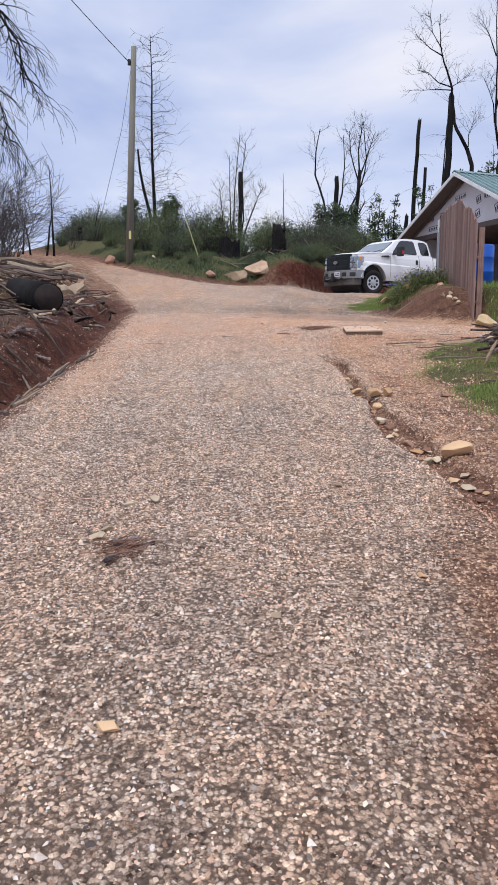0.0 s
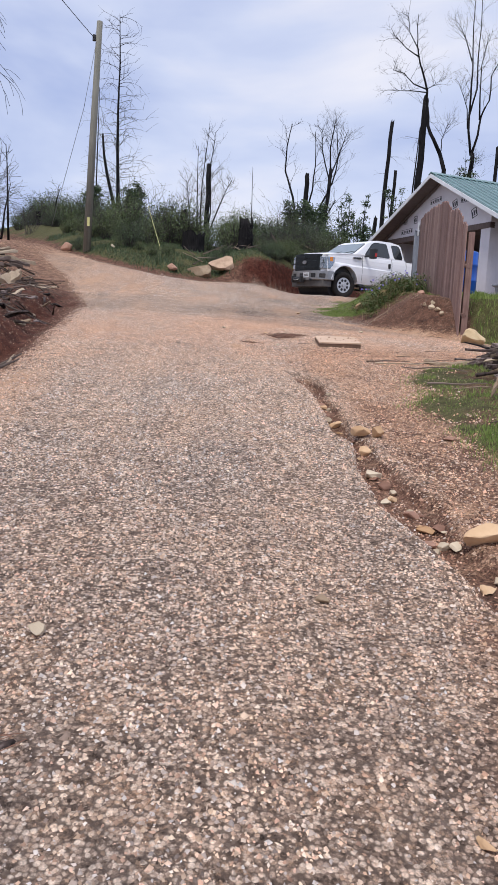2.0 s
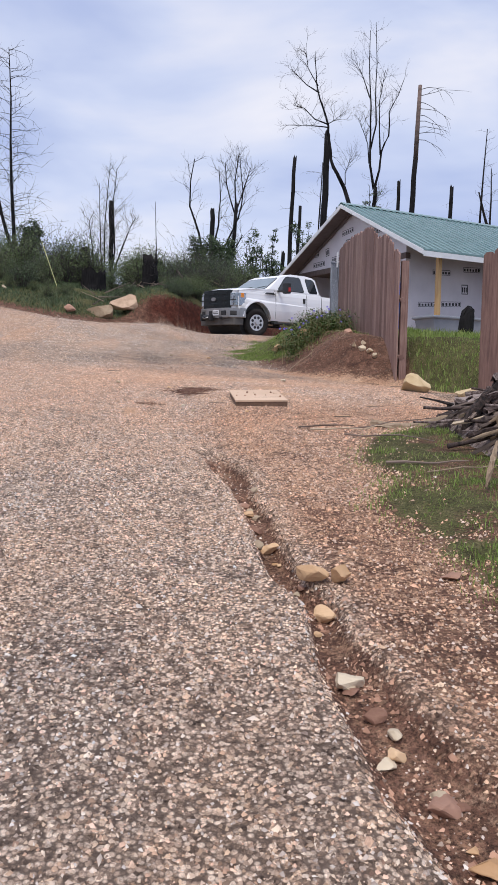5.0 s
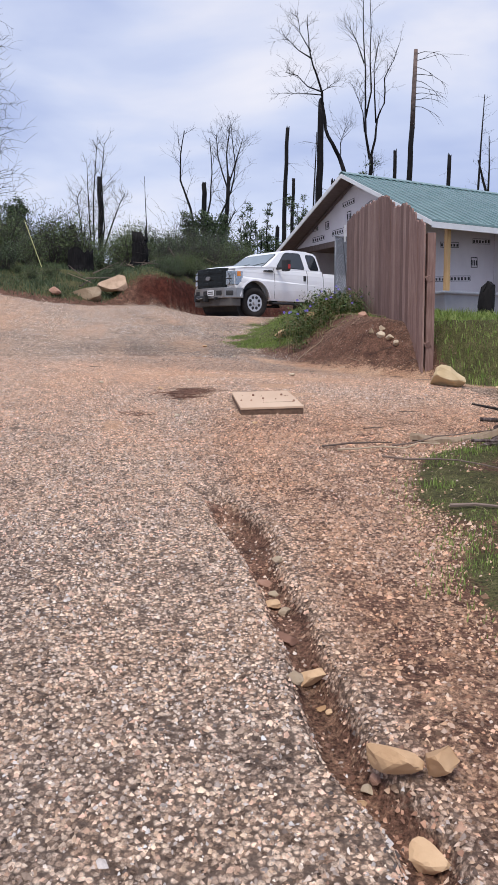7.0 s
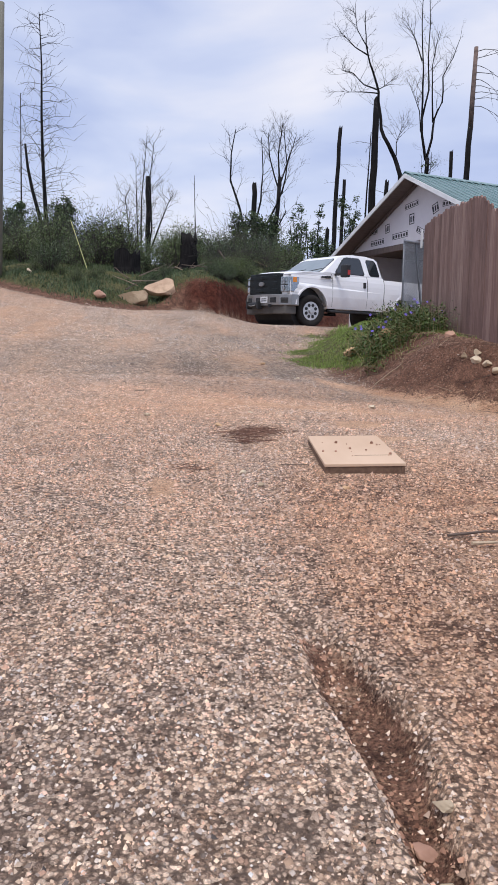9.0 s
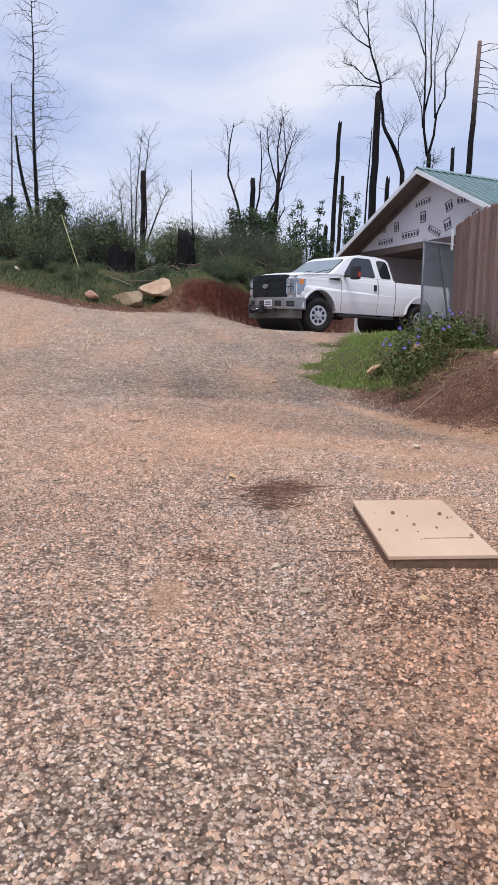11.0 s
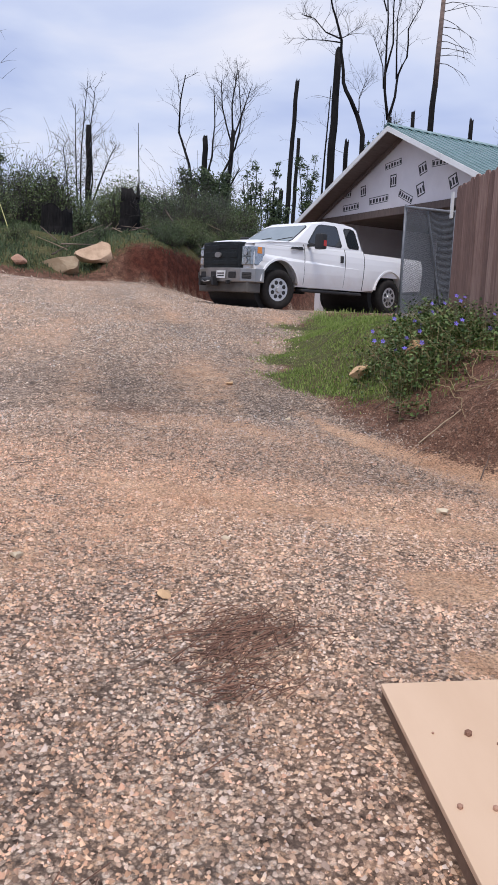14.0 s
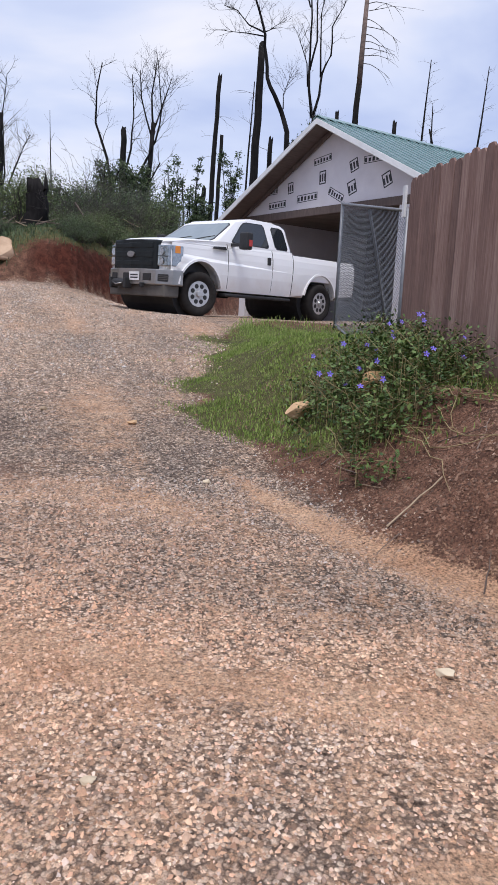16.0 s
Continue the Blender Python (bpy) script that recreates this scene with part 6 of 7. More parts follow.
# single larger stones on the track
for i, (x, y, s, m) in enumerate(((-0.07, 2.96, 0.045, SAND_ROCK), (-0.35, 4.95, 0.04, PALE_ROCK), (-0.21, 5.02, 0.055, PALE_ROCK), (-0.42, 4.5, 0.05, PALE_ROCK), (1.12, 12.84, 0.04, PALE_ROCK), (1.21, 12.55, 0.035, PALE_ROCK), (2.72, 15.58, 0.055, PALE_ROCK), (1.99, 19.36, 0.06, SAND_ROCK), (0.85, 5.4, 0.04, PALE_ROCK),
                                  (0.45, 3.7, 0.03, PALE_ROCK), (-0.4, 4.6, 0.035, PALE_ROCK), (1.05, 14.6, 0.045, SAND_ROCK), (1.75, 12.4, 0.03, SAND_ROCK), (1.4, 15.2, 0.035, PALE_ROCK), (0.4, 15.0, 0.045, PALE_ROCK), (1.1, 4.1, 0.03, SAND_ROCK), (2.3, 17.9, 0.035, PALE_ROCK), (1.29, 19.8, 0.05, PALE_ROCK))):
    rock("single larger stone lying on the gravel track", x, y, s * 1.15, s * 0.8, s * 0.55, m, 60 + i, 57 * i, 0.2, "larger stones on the track")


# ---- sticks, logs and bark ----
def rod(name, label, a, b, r0, r1, mat, seed, category="stick", group="", sides=6, wob=0.05):
    rng = random.Random(seed)
    a, b = Vector(a), Vector(b)
    L = (b - a).length
    pts = []
    for i in range(6):
        q = i / 5
        pts.append(a.lerp(b, q) + Vector((rng.uniform(-1, 1), rng.uniform(-1, 1), rng.uniform(-0.5, 0.5))) * wob * L * (0.15 + q * (1 - q)))
    v, f = tube(pts, [(r0 + (r1 - r0) * i / 5) * rng.uniform(0.85, 1.15) for i in range(6)], sides)
    return tagged(new(name, mesh_from(name, v, f, mat, sides > 6)), label, category, group)


def on(x, y, dz=0.02):
    return Vector((x, y, hz(x, y) + dz))


rng = random.Random(5)


def slab(name, label, c, length, width, thick, rz, pitch, roll, mat, seed, group, curl=0.25):
    """A torn strip of bark or split wood: bowed across, ragged at the ends."""
    r = random.Random(seed)
    n, k = 13, 5
    v, f = [], []
    for side in (0, 1):
        for i in range(n):
            q = i / (n - 1) - 0.5
            w = width * (1 - 0.6 * (2 * abs(q)) ** 3) * r.uniform(0.72, 1.12)
            for j in range(k):
                p = j / (k - 1) - 0.5
                z = -curl * width * (2 * p) ** 2 + 0.045 * length * math.sin(5 * q + seed) + r.uniform(-0.5, 0.5) * thick * (1 - side * 0.5)
                v.append((q * length + r.uniform(-0.03, 0.03) * length * (abs(q) > 0.49), p * w, z - side * thick))
    m = n * k
    for i in range(n - 1):
        for j in range(k - 1):
            a = i * k + j
            f.append((a, a + 1, a + k + 1, a + k))
            f.append((m + a, m + a + k, m + a + k + 1, m + a + 1))
    for i in range(n - 1):
        a, b = i * k, (i + 1) * k
        f.append((a, b, m + b, m + a))
        a, b = a + k - 1, b + k - 1
        f.append((b, a, m + a, m + b))
    for j in range(k - 1):
        f.append((j + 1, j, m + j, m + j + 1))
        a = (n - 1) * k + j
        f.append((a, a + 1, m + a + 1, m + a))
    ob = new(name, mesh_from(name, v, f, mat, False))
    ob.matrix_world = Matrix.Translation(c) @ pose(0, 0, 0, 0, 0, rz) @ pose(0, 0, 0, roll, pitch, 0)
    return tagged(ob, label, "wood", group)


def wood_pile():
    g = "heap of torn bark and split wood"
    r = random.Random(21)
    cx, cy = 4.3, 10.4
    # added core mound, a dark mass that closes the gaps between loose pieces
    n, m, v, f = 40, 14, [], []
    for j in range(m):
        q = j / (m - 1)
        for i in range(n):
            a = 2 * math.pi * i / n
            rad = 1.36 * q * (1 + 0.12 * noise.noise(Vector((math.cos(a) * 2, math.sin(a) * 2, 3.0))))
            x, y = cx + rad * math.cos(a) * 0.8, cy + rad * math.sin(a) * 1.2
            h = 0.56 * (1 - q ** 1.7) + 0.10 * noise.noise(Vector((x * 4, y * 4, 1.0))) * (1 - q)
            v.append((x, y, hz(x, y) + h - 0.04))
    f = [(j * n + i, j * n + (i + 1) % n, (j + 1) * n + (i + 1) % n, (j + 1) * n + i) for j in range(m - 1) for i in range(n)]
    tagged(new("bark_mulch", mesh_from("bark_mulch", v, f, BARK)), "dark core mound added to fill gaps under loose bark slabs", "bark")
    for i in range(330):
        a = r.uniform(0, 2 * math.pi)
        rad = 1.3 * math.sqrt(r.random())
        x, y = cx + rad * math.cos(a) * 0.8, cy + rad * math.sin(a) * 1.2
        h = max(0.04, 0.61 * (1 - (rad / 1.4) ** 1.7)) * r.uniform(0.88, 1.06)
        rz = r.choice((150, 165, 172, 20, 5, 140, 60)) + r.uniform(-16, 16)
        slope = math.degrees(math.atan(0.8 * (rad / 1.4) * math.cos(a - math.radians(rz))))
        c = (x, y, hz(x, y) + h)
        kind = r.random()
        if kind < 0.62:
            slab("bark_piece", "dark weathered slab of torn bark in a heap", c, r.uniform(0.3, 0.95), r.uniform(0.04, 0.17), 0.02, rz, slope + r.uniform(-12, 12), r.uniform(-55, 55), BARK, i, g, 0.35)
        elif kind < 0.88:
            slab("split_wood", "grey splintered length of split wood in a heap", c, r.uniform(0.4, 1.1), r.uniform(0.015, 0.05), 0.02, rz, slope + r.uniform(-7, 7), r.uniform(-40, 40), STICK if r.random() < 0.7 else PALE, i, g, 0.05)
        else:
            d = Vector((math.cos(math.radians(rz)), math.sin(math.radians(rz)), r.uniform(-0.25, 0.25))) * r.uniform(0.2, 0.45)
            rod("log", "weathered grey-brown branch in a heap", Vector(c) - d, Vector(c) + d, r.uniform(0.012, 0.035), r.uniform(0.006, 0.015), BARK, i, "log", g, 7, 0.06)
    # long pale board over the top, slabs leaning on the near face
    slab("split_wood", "long pale split plank lying on the bark heap", (3.75, 9.95, hz(3.75, 9.95) + 0.50), 1.4, 0.10, 0.04, 24, -16, 20, PALE, 301, g, 0.05)
    slab("bark_piece", "broad ribbed slab of bark leaning on the heap", (3.36, 9.75, hz(3.36, 9.75) + 0.26), 0.85, 0.24, 0.03, 62, -38, 12, BARK, 302, g, 0.2)
    slab("bark_piece", "broad ribbed slab of bark leaning on the heap", (3.56, 9.45, hz(3.56, 9.45) + 0.26), 0.85, 0.22, 0.03, 70, -38, -12, BARK, 303, g, 0.2)
    slab("split_wood", "pale splintered stake leaning on the heap", (2.86, 9.2, hz(2.86, 9.2) + 0.17), 0.45, 0.035, 0.02, 55, -38, 10, PALE, 304, g, 0.05)
    slab("split_wood", "pale splintered stake leaning on the heap", (3.02, 8.95, hz(3.02, 8.95) + 0.15), 0.42, 0.03, 0.02, 100, -36, 0, PALE, 305, g, 0.05)
    for i, (a, b) in enumerate((((2.18, 11.37), (2.9, 11.32)), ((2.43, 11.15), (2.95, 10.4)), ((2.6, 11.5), (3.5, 11.4)), ((2.1, 11.5), (2.6, 11.45)), ((2.6, 9.6), (3.2, 9.6)), ((2.45, 10.0), (2.95, 9.75)), ((3.0, 11.7), (3.7, 11.2)), ((2.5, 8.3), (2.9, 8.35)), ((2.75, 8.7), (3.1, 8.3)))):
        rod("stick", "broken grey branch lying on the verge", on(*a), on(*b, 0.05), r.uniform(0.006, 0.011), 0.004, STICK if i % 4 else PALE, 400 + i, "stick", "branches on the verge", 6, 0.16)
    slab("split_wood", "pale curled strip of wood on the verge", on(3.15, 11.55, 0.06), 0.7, 0.08, 0.03, 150, 4, 10, PALE, 306, "branches on the verge", 0.3)


wood_pile()


def left_bank():
    r = random.Random(33)
    g = "burnt branches on the bank"
    # big charred log with its sawn end to the track
    x, y = -3.05, 13.3
    z = hz(x, y) + 0.26
    log = thing("charred_log", Matrix(), "thick charred log lying across the burnt bank", "log")
    v, f = tube([(x, y, z), (x - 0.6, y + 1.2, z + 0.12), (x - 1.3, y + 2.6, z + 0.3)], [0.25, 0.25, 0.23], 18)
    link_part("bark", mesh_from("bark", v, f, CHAR), log)
    v, f = tube([(x + 0.012, y - 0.025, z - 0.002), (x + 0.008, y - 0.014, z)], [0.215, 0.22], 18)
    link_part("sawn_end", mesh_from("sawn_end", v, f, simple("sooty_end_grain", (0.010, 0.008, 0.008), (0.045, 0.030, 0.026), 10, 0.9)), log, "sooty sawn end")
    slab("split_wood", "torn ash-grey splinter on the charred log", (x + 0.2, y + 0.6, z + 0.26), 0.7, 0.2, 0.06, 60, -15, 10, PALE, 500, g, 0.3)
    for i in range(270):
        q = r.random()
        y = 8.0 + 17.5 * q
        e = 0.25 + 3.4 * r.random() ** 0.8
        x = float(left_edge(y)) - e
        a = r.uniform(0, 2 * math.pi)
        L = 0.2 + 1.1 * r.random() ** 1.6
        b = (x + math.cos(a) * L, y + math.sin(a) * L)
        if b[0] > float(left_edge(b[1])) - 0.1:
            b = (x - abs(math.cos(a)) * L, y + math.sin(a) * L)
        m = DEADWOOD if r.random() < 0.55 else STICK if r.random() < 0.85 else PALE
        rod("stick", "burnt and bleached branch lying on the red bank", on(x, y, 0.03 + 0.10 * r.random()), on(b[0], b[1], 0.04 + 0.22 * r.random()), r.uniform(0.008, 0.03), r.uniform(0.004, 0.01), m, 600 + i, "stick", g, 6, 0.05)
    for i, (x, y, L, rz) in enumerate(((-5.2, 19.5, 1.5, 10), (-5.6, 20.2, 1.7, -5), (-5.0, 20.6, 1.4, 4))):
        for k in range(3):
            slab("plank", "pale weathered plank in a low stack on the bank", (x + 0.1 * k, y + 0.16 * k, hz(x, y) + 0.14 + 0.11 * k + 0.05 * i), L, 0.16, 0.05, rz + 4 * k, 0, 2, PALE if k == 2 else STICK, 700 + 5 * i + k, "planks stacked on the bank", 0.02)
    for i in range(90):
        y = 8.0 + 13.0 * r.random()
        x = float(left_edge(y)) - 0.45 - 2.4 * r.random()
        dark = r.random() < 0.75
        slab("bark_piece" if dark else "split_wood", "charred curl of bark lying on the red bank" if dark else "bleached splinter of wood lying on the red bank", on(x, y, 0.05 + 0.05 * r.random()), r.uniform(0.15, 0.6), r.uniform(0.03, 0.11), 0.015, r.uniform(0, 360), r.uniform(-14, 14), r.uniform(-30, 30), BARK if dark else PALE, 560 + i, "bark on the bank", 0.3)
    for i in range(16):
        y = r.uniform(6.5, 10.5)
        x = float(left_edge(y)) - r.uniform(-0.05, 0.35)
        a = r.uniform(0.9, 1.9)
        rod("stick", "splintered wood at the gravel's edge", on(x, y, 0.02), on(x + 0.45 * math.cos(a) - 0.1, y + 0.5 * math.sin(a), 0.05), 0.018, 0.008, STICK if i % 3 else PALE, 800 + i, "stick", "splinters at the gravel's edge")


left_bank()
# knoll litter and marker
for i in range(26):
    x = rng.uniform(-1.0, 5.0)
    y = float(knoll_edge(x)) + rng.uniform(1.2, 4.5)
    a = rng.uniform(0, 6.3)
    rod("stick", "bleached dead branch lying on the knoll", on(x, y, 0.15), on(x + 1.0 * math.cos(a), y + 0.7 * math.sin(a), 0.35), 0.022, 0.008, STICK if i % 3 else PALE, 900 + i, "stick", "branches on the knoll")
for i, (a, b) in enumerate((((2.2, 36.0, 6.4), (3.3, 34.6, 4.5)), ((1.9, 35.6, 5.9), (2.6, 34.2, 4.3)), ((2.6, 36.4, 6.2), (3.6, 35.2, 4.8)))):
    rod("root", "bare dead root hanging over the red cut bank", a, b, 0.03, 0.012, STICK, 940 + i, "root", "roots over the cut")
rod("marker_rod", "slender yellow marker rod leaning on the knoll", on(-2.55, 36.8, 0.0), (-3.2, 37.3, 7.5), 0.012, 0.010, YELLOW, 950, "rod", wob=0.0)
for i in range(16):
    x = 3.0 + 1.3 * rng.random()
    y = float(toe(x)) + rng.uniform(-0.2, 1.6)
    a = rng.uniform(0, 6.3)
    rod("twig", "dry fallen twig on the soil bank", on(x, y, 0.012), on(x + 0.28 * math.cos(a), y + 0.28 * math.sin(a), 0.02), 0.004, 0.002, PALE if i % 4 == 0 else STICK, 960 + i, "twig", "twigs on the soil bank", 4)
rod("stick", "pale bare stick lying on the soil bank", on(3.08, 16.90, 0.012), on(3.44, 16.98, 0.03), 0.006, 0.004, PALE, 990)
for i in range(7):
    x, y = rng.uniform(-1.6, 3.2), rng.uniform(9.5, 16.5)
    if abs(x - 1.98) < 0.5 and abs(y - 13.24) < 0.7:
        continue
    a = rng.uniform(-0.5, 0.5)
    rod("twig", "short brown twig lying on the gravel", on(x, y, 0.02), on(x + 0.2 * math.cos(a), y + 0.2 * math.sin(a), 0.022), 0.004, 0.0025, STICK, 1000 + i, "twig", "twigs on the gravel", 4)


def needle_patch(cx, cy, sx, sy, n, seed):
    """A drift of washed pine needles and bark shreds."""
    r = random.Random(seed)
    v, f = [], []
    for _ in range(n):
        x, y = r.gauss(cx, sx), r.gauss(cy, sy)
        a = r.gauss(0.6, 0.5)
        L = r.uniform(0.015, 0.09)
        p = [on(x + q * L * math.cos(a), y + q * L * math.sin(a), 0.018 + 0.008 * r.random()) for q in (-1, 1)]
        tube(p, [0.0028, 0.0014], 3, v, f, False)
    return tagged(new("needle_litter", mesh_from("needle_litter", v, f, simple("needle_litter", (0.09, 0.042, 0.028), (0.25, 0.13, 0.085), 30, 0.9, bump=0.0, by="island"), False)), "drift of red-brown pine needles on gravel", "litter", kind="stuff")


needle_patch(1.34, 14.24, 0.14, 0.10, 190, 1)
needle_patch(1.27, 14.0, 0.08, 0.16, 90, 5)
needle_patch(1.3, 13.86, 0.07, 0.05, 30, 2)
needle_patch(-0.27, 4.34, 0.06, 0.06, 70, 3)
for i, (x, y, L, w, rz) in enumerate(((-0.30, 4.24, 0.16, 0.035, 70), (-0.22, 4.38, 0.2, 0.03, 20), (-0.27, 4.45, 0.14, 0.03, 35))):
    slab("bark_piece", "curled red-brown bark strip lying on gravel", on(x, y, 0.022), L, w, 0.008, rz, 0, 8, BARK, 820 + i, "bark strips on the track", 0.3)
needle_patch(0.77, 12.95, 0.06, 0.07, 26, 4)


# ---- vinca on the bank ----
def build_vinca():
    r = random.Random(12)
    plant = thing("vinca_patch", Matrix(), "trailing green vinca with violet flowers over the bank", "plant")
    v, f, sv, sf = [], [], [], []
    heads = []
    for _ in range(400):
        q = r.random()
        x = 3.3 + 1.25 * q + r.gauss(0, 0.13)
        y = 18.75 + 1.2 * q - 1.35 * r.random() ** 1.2 + r.gauss(0, 0.25)
        if y < float(toe(x)) + 1.0:
            continue
        z = hz(x, y)
        h = r.uniform(0.10, 0.38)
        tip = Vector((x + r.uniform(-0.2, 0.2), y + r.uniform(-0.25, 0.1), z + h))
        tube([(x, y, z), (x, y, z + h * 0.6), tip], [0.004, 0.003, 0.002], 3, sv, sf, False)
        heads.append(tip)
        for _k in range(30):
            t = r.uniform(0.1, 1)
            p = Vector((x, y, z)).lerp(tip, t) + Vector((r.gauss(0, 0.05), r.gauss(0, 0.05), r.gauss(0, 0.03)))
            d = Vector((r.uniform(-1, 1), r.uniform(-1, 1), r.uniform(-0.2, 0.7))).normalized()
            u = d.cross(Vector((r.uniform(-0.4, 0.4), r.uniform(-0.4, 0.4), 1))).normalized()
            s = r.uniform(0.022, 0.05)
            i = len(v)
            v += [p, p + d * s * 0.5 + u * s * 0.3, p + d * s, p + d * s * 0.5 - u * s * 0.3]
            f.append((i, i + 1, i + 2, i + 3))
    link_part("foliage", mesh_from("foliage", v, f, VINCA, False), plant)
    tagged(link_part("stem", mesh_from("stem", sv, sf, DRYGRASS), plant), "thin trailing stems", kind="stuff")
    for k in range(11):
        x, y = r.uniform(3.25, 4.2), r.uniform(17.6, 18.5)
        a, pts = r.uniform(-2.4, -0.8), []
        for j in range(7):
            pts.append((x, y, hz(x, y) + 0.015 + 0.05 * math.sin(0.5 * j) * r.random()))
            a += r.uniform(-0.5, 0.5)
            x, y = x + 0.12 * math.cos(a), y + 0.15 * math.sin(a)
        rv, rf = tube(pts, [0.004, 0.004, 0.0035, 0.003, 0.003, 0.002, 0.0015], 4)
        link_part("runner", mesh_from("runner", rv, rf, DRYGRASS), plant, "pale bare runner hanging down the bank")
    fv, ff = [], []
    for k in range(5):
        a = 2 * math.pi * k / 5
        i = len(fv)
        fv += [(0, 0, 0), (0.022 * math.cos(a - 0.45), 0.022 * math.sin(a - 0.45), 0.008), (0.034 * math.cos(a), 0.034 * math.sin(a), 0.004), (0.022 * math.cos(a + 0.45), 0.022 * math.sin(a + 0.45), 0.008)]
        ff.append((i, i + 1, i + 2, i + 3))
    me = mesh_from("flower", fv, ff, PETAL, False)
    for k in range(26):
        h = heads[r.randrange(len(heads))]
        link_part("flower", me, plant, "violet five-petalled flower", Matrix.Translation(h + Vector((r.uniform(-0.05, 0.05), -0.04, 0.03))) @ pose(0, 0, 0, r.uniform(35, 80), r.uniform(-20, 20), 0) @ Matrix.Scale(0.75, 4))


build_vinca()


# ---- grass ----
def blades(name, label, x, y, h, w, mat, seed, lean=0.5):
    r = np.random.RandomState(seed)
    n = len(x)
    z = height(x, y) - 0.01
    a = r.uniform(0, 2 * np.pi, n)
    b = r.uniform(0, 2 * np.pi, n)
    ln = h * lean * r.uniform(0.2, 1.0, n)
    base = np.stack([x, y, z], 1)
    side = np.stack([np.cos(a) * w, np.sin(a) * w, np.zeros(n)], 1)
    out = np.stack([np.cos(b) * ln, np.sin(b) * ln, h], 1)
    half = out * np.array([0.35, 0.35, 0.6])
    v = np.stack([base - side, base + side, base + half + side * 0.7, base + half - side * 0.7, base + out], 1).reshape(-1, 3)
    i = np.arange(n)[:, None] * 5
    q = i + np.array([[0, 1, 2, 3]])
    t = i + np.array([[3, 2, 4]])
    me = bpy.data.meshes.new(name)
    me.from_pydata(v.tolist(), [], q.tolist() + t.tolist())
    me.materials.append(mat)
    return tagged(new(name, me), label, "grass", kind="stuff")


def scatter(n, x0, x1, y0, y1, keep, seed):
    r = np.random.RandomState(seed)
    x, y = r.uniform(x0, x1, n), r.uniform(y0, y1, n)
    k = r.rand(n) < keep(x, y)
    return x[k], y[k]


def turf_zone(x, y):
    return np.clip(zones(x, y)[3], 0, 1)


r_ = np.random.RandomState(4)
x, y = scatter(170000, 1.7, 5.4, 3.5, 12.9, lambda x, y: turf_zone(x, y) * smooth(vnoise(x, y, 0.45, 21) * 0.5 + vnoise(x, y, 0.16, 28) * 0.5, 0.3, 0.56) * (1 - 0.5 * smooth(y, 10, 12)), 1)
blades("verge_grass", "ragged green grass tufts on the verge", x, y, (0.016 + 0.042 * vnoise(x, y, 0.5, 22) ** 1.5 + 0.028 * (1 - smooth(y, 7.0, 8.5))) * r_.uniform(0.4, 1.4, len(x)), 0.003, GRASS, 2)
x, y = scatter(115000, 2.0, 5.4, 17.0, 27.0, lambda x, y: turf_zone(x, y) * (0.35 + 0.65 * smooth(vnoise(x, y, 0.35, 29), 0.2, 0.6)), 3)
blades("lawn_grass", "short bright green grass on the bank", x, y, (0.018 + 0.036 * vnoise(x, y, 0.4, 23)) * r_.uniform(0.5, 1.3, len(x)), 0.005, GRASS, 4)
x, y = scatter(60000, 4.3, 10.5, 12.5, 27.5, lambda x, y: smooth(x - 4.36, 0, 0.2) * turf_zone(x, y), 5)
blades("yard_grass", "uneven green yard grass behind the fence", x, y, (0.04 + 0.11 * vnoise(x, y, 0.9, 24)) * r_.uniform(0.5, 1.3, len(x)), 0.006, GRASS, 6)
x, y = scatter(60000, -9, 4.5, 31.5, 42, lambda x, y: turf_zone(x, y) * smooth(vnoise(x, y, 1.3, 25), 0.2, 0.6), 7)
blades("knoll_grass", "low dark weeds and grass on the knoll", x, y, (0.05 + 0.14 * vnoise(x, y, 1.0, 26)) * r_.uniform(0.5, 1.3, len(x)), 0.01, SHRUB_DARK, 8, 0.9)
x, y = scatter(26000, 1.7, 5.0, 3.5, 13.0, lambda x, y: turf_zone(x, y) * 0.6, 9)
blades("dry_grass", "dry straw stalks among the verge grass", x, y, 0.03 * r_.uniform(0.3, 1.4, len(x)), 0.002, DRYGRASS, 10, 2.4)
x, y = scatter(16000, -7, -2.0, 7, 26, lambda x, y: 0.5 * smooth(left_edge(y) - x, 0.7, 1.6) * smooth(vnoise(x, y, 1.1, 27), 0.5, 0.75), 11)
blades("bank_weeds", "sparse low weeds on the burnt bank", x, y, 0.09 * r_.uniform(0.4, 1.5, len(x)), 0.006, SHRUB, 12, 1.0)


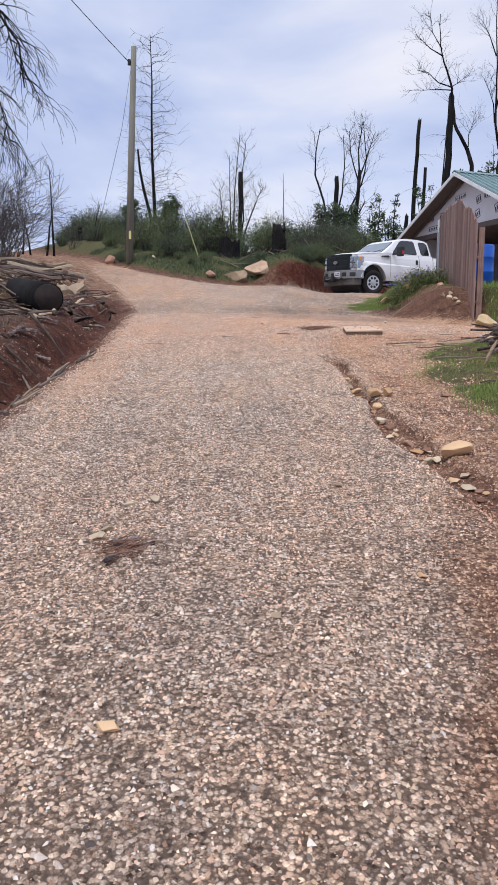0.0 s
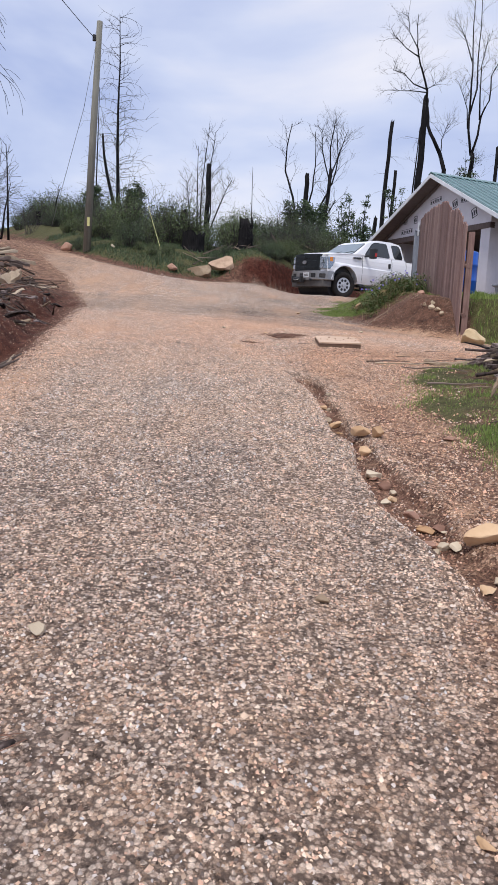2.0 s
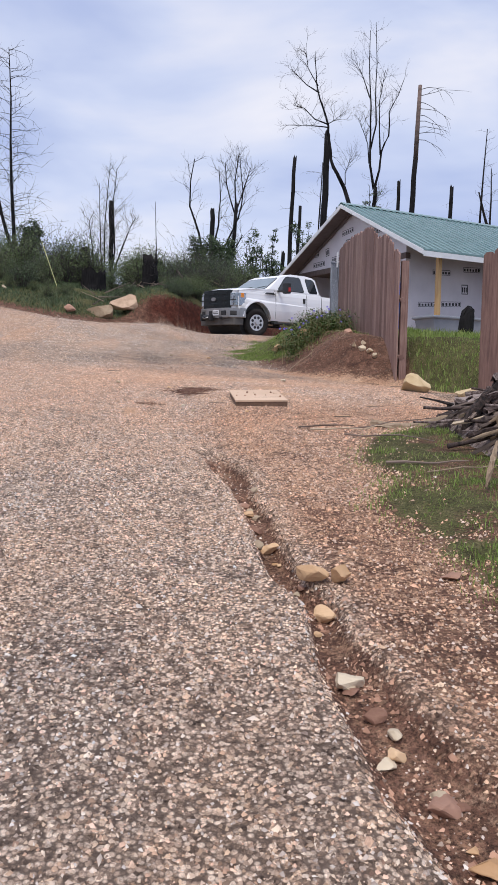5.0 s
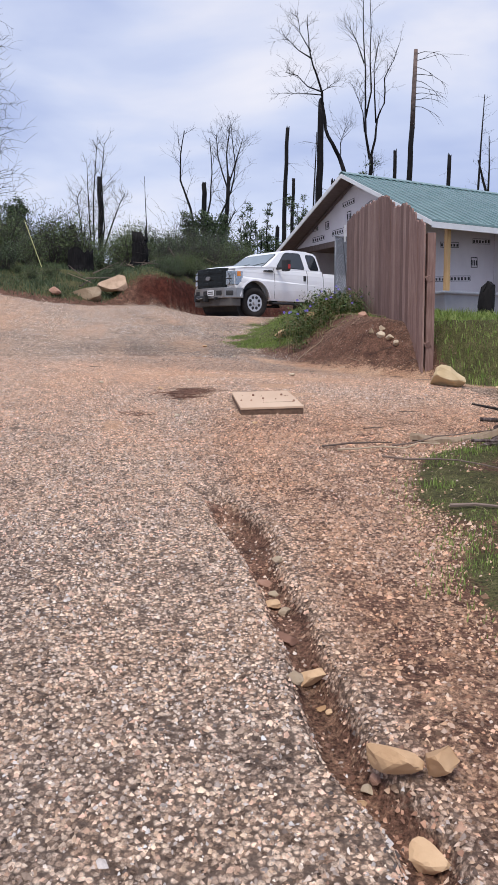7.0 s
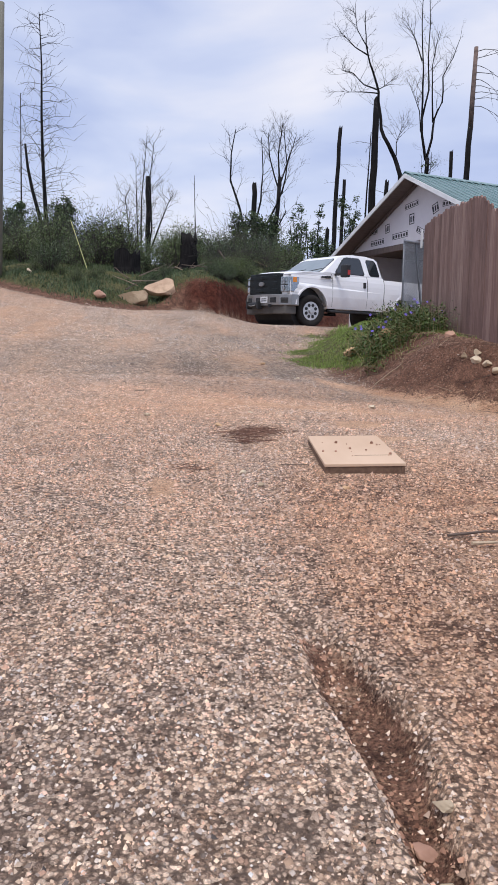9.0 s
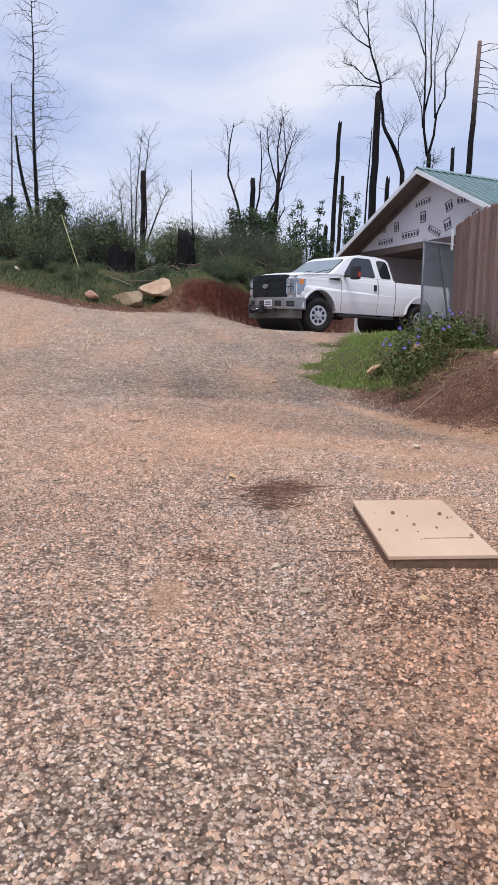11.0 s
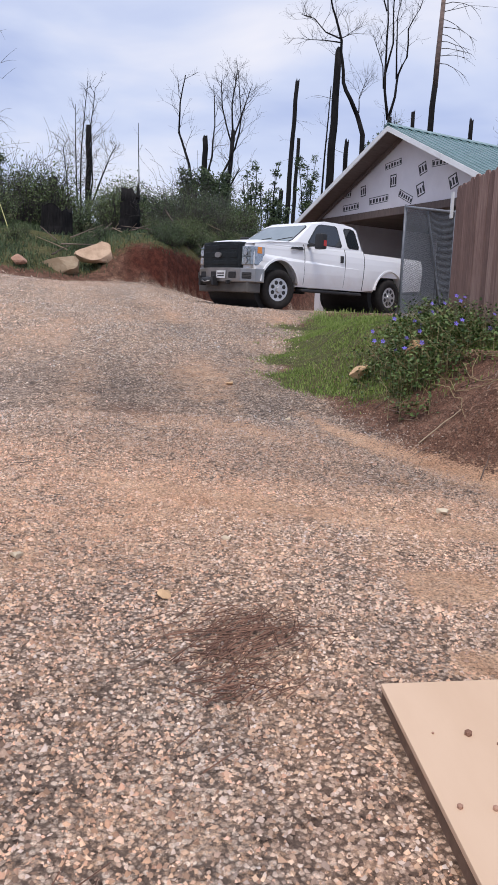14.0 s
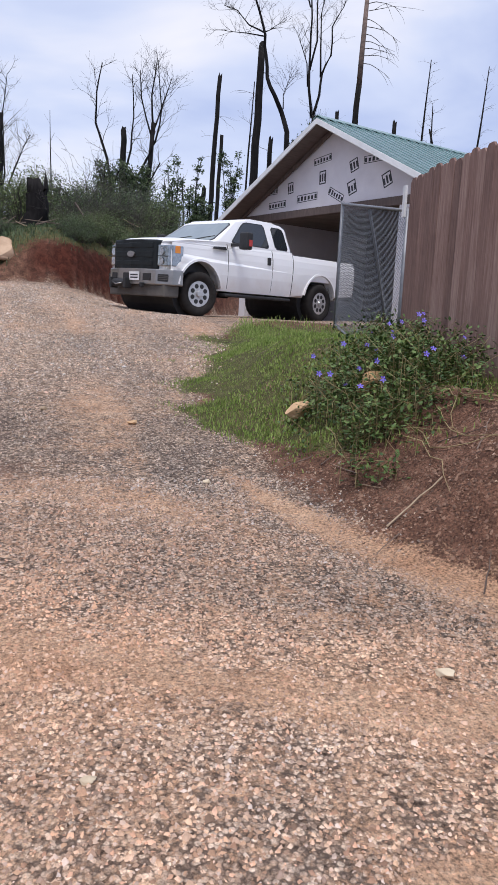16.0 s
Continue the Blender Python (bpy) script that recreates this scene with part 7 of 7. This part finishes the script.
# ---- loose gravel ----
def crumbs(name, label, category, x, y, s, mat, seed, dust=None, grey=None, sides=4):
    """Angular pieces half sunk in the ground: a ragged ring and an off-centre crown each."""
    r = np.random.RandomState(seed)
    n, k = len(x), sides
    base = np.array([[1.08 * math.cos(2 * math.pi * i / k), 1.08 * math.sin(2 * math.pi * i / k), -0.35] for i in range(k)] + [[0, 0, 0.85]])
    v = base[None] * (s[:, None, None] * np.stack([r.uniform(0.9, 1.5, n), r.uniform(0.7, 1.15, n), r.uniform(0.6, 1.25, n)], 1)[:, None, :])
    v = v + r.uniform(-0.36, 0.36, v.shape) * s[:, None, None]
    a = r.uniform(0, 2 * np.pi, n)
    ca, sa = np.cos(a)[:, None], np.sin(a)[:, None]
    X, Y = v[..., 0] * ca - v[..., 1] * sa, v[..., 0] * sa + v[..., 1] * ca
    v = np.stack([X + x[:, None], Y + y[:, None], v[..., 2] + height(x, y)[:, None]], -1).reshape(-1, 3)
    tri = np.array([[i, (i + 1) % k, k] for i in range(k)])
    f = (np.arange(n)[:, None, None] * (k + 1) + tri[None]).reshape(-1, 3)
    me = bpy.data.meshes.new(name)
    me.vertices.add(len(v))
    me.vertices.foreach_set("co", v.ravel())
    me.loops.add(f.size)
    me.loops.foreach_set("vertex_index", f.ravel())
    me.polygons.add(len(f))
    me.polygons.foreach_set("loop_start", np.arange(0, f.size, 3))
    me.update(calc_edges=True)
    if dust is not None:
        at = me.attributes.new("clay", "FLOAT", "POINT")
        at.data.foreach_set("value", np.repeat(np.clip(dust + r.uniform(-0.15, 0.15, n), 0, 1), k + 1).astype(np.float32))
    if grey is not None:
        at = me.attributes.new("grey", "FLOAT", "POINT")
        at.data.foreach_set("value", np.repeat(grey, k + 1).astype(np.float32))
        at = me.attributes.new("earth", "FLOAT", "POINT")
        at.data.foreach_set("value", np.repeat(earth_zone(x, y), k + 1).astype(np.float32))
    me.materials.append(mat)
    return tagged(new(name, me), label, category, kind="stuff")


def build_gravel(n, seed):
    r = np.random.RandomState(seed)
    far = r.rand(n) < 0.22
    y = np.where(far, 18.0 + 14.0 * r.rand(n), 2.2 + 15.8 * r.rand(n))
    x = np.where(far, r.uniform(-4.5, 4.0, n), r.uniform(-2.6, 4.4, n))
    g, clay, damp, turf = zones(x, y)
    bare = smooth(clay + 0.5 * (vnoise(x, y, 0.3, 31) - 0.5), 0.5, 1.05)
    p = np.clip(g, 0, 1) ** 0.6 * (1 - 0.75 * bare) * (1 - 0.4 * np.clip(damp, 0, 1)) * (0.6 + 0.4 * smooth(vnoise(x, y, 0.3, 32), 0.2, 0.6))
    p = np.maximum(p, 0.45 * gully_cut(x, y) * smooth(vnoise(x, y, 0.25, 34), 0.45, 0.7))
    p = p * (1 - 0.93 * smooth(turf, 0.35, 0.7))
    p = np.maximum(p, 0.012 * (turf < 0.3))
    # thinner out at the sides of the lower track
    p = p * (1 - 0.8 * sand_patch(x, y))
    p = p * (1 - 0.85 * smooth(np.abs(x - 0.45) - 0.38 * (y - 0.3), 0.35, 0.8))
    k = r.rand(n) < p
    k &= ~((np.abs(x - 1.98) < 0.30) & (np.abs(y - 13.24) < 0.52))
    x, y, dust = x[k], y[k], clay[k]
    n = len(x)
    s = 0.0036 + 0.0062 * r.rand(n) ** 1.7
    s = np.where(r.rand(n) < 0.05, 0.008 + 0.007 * r.rand(n) ** 2, s)
    s = s * (1 + 0.15 * smooth(x - gully_x(y), 0.1, 0.4) * (1 - smooth(y, 11, 13))) * (1 + 0.12 * smooth(y, 8, 12)) * (1 + 0.7 * smooth(y, 17.5, 25))
    dust = 0.05 + 0.8 * dust + smooth(y, 9.0, 12.5) * (1 - smooth(y, 16.5, 18.5)) * (0.15 + 0.6 * vnoise(x, y, 0.7, 33))
    for near, sides in ((y < 18.0, 4), (y >= 18.0, 3)):
        crumbs("loose_gravel", "loose crushed grey and tan gravel on the track", "gravel", x[near], y[near], s[near], GRAVEL, seed + sides, dust[near], grey_zone(x[near], y[near]), sides)


build_gravel(640000, 77)
SOIL = simple("soil_crumbs", (0.08, 0.043, 0.03), (0.27, 0.16, 0.11), 20, 0.95, bump=0.0, by="island")


def soil_keep(x, y):
    g, clay, damp, turf = zones(x, y)
    return np.clip(1 - g, 0, 1) * (1 - 0.8 * smooth(clay, 0.3, 0.6)) * (1 - 0.8 * smooth(turf, 0.3, 0.6)) * smooth(vnoise(x, y, 0.4, 41), 0.2, 0.55)


x, y = scatter(50000, 2.2, 4.7, 14.4, 20.0, soil_keep, 42)
crumbs("soil_crumbs", "crumbled dark red-brown soil on the bank", "soil", x, y, 0.004 + 0.010 * r_.rand(len(x)) ** 3, SOIL, 43)
x, y = scatter(60000, -6.0, -1.5, 6.0, 24.0, lambda x, y: soil_keep(x, y) + 0.02, 44)
crumbs("soil_crumbs", "crumbled red-brown soil and char on the bank", "soil", x, y, 0.004 + 0.016 * r_.rand(len(x)) ** 3, SOIL, 45)
x, y = scatter(70000, -6.0, -1.8, 6.5, 24.0, lambda x, y: 0.75 * smooth(left_edge(y) - x, 0.55, 1.3) * smooth(vnoise(x, y, 0.6, 46) * 0.6 + vnoise(x, y, 0.2, 47) * 0.4, 0.3, 0.6), 48)
crumbs("char_litter", "charred bark chips and ash littering the bank", "litter", x, y, 0.006 + 0.02 * r_.rand(len(x)) ** 3, simple("char_chips", (0.012, 0.009, 0.008), (0.11, 0.075, 0.06), 20, 0.95, bump=0.0, by="island"), 49)
x, y = scatter(24000, 1.0, 2.2, 4.2, 10.9, lambda x, y: gully_cut(x, y) * smooth(vnoise(x, y, 0.3, 36), 0.3, 0.6), 37)
crumbs("gully_crumbs", "crumbled red clay clods on the gully floor", "soil", x, y, 0.003 + 0.012 * r_.rand(len(x)) ** 3, simple("clay_clods", (0.17, 0.08, 0.05), (0.56, 0.32, 0.21), 20, 0.95, bump=0.0, by="island"), 38)
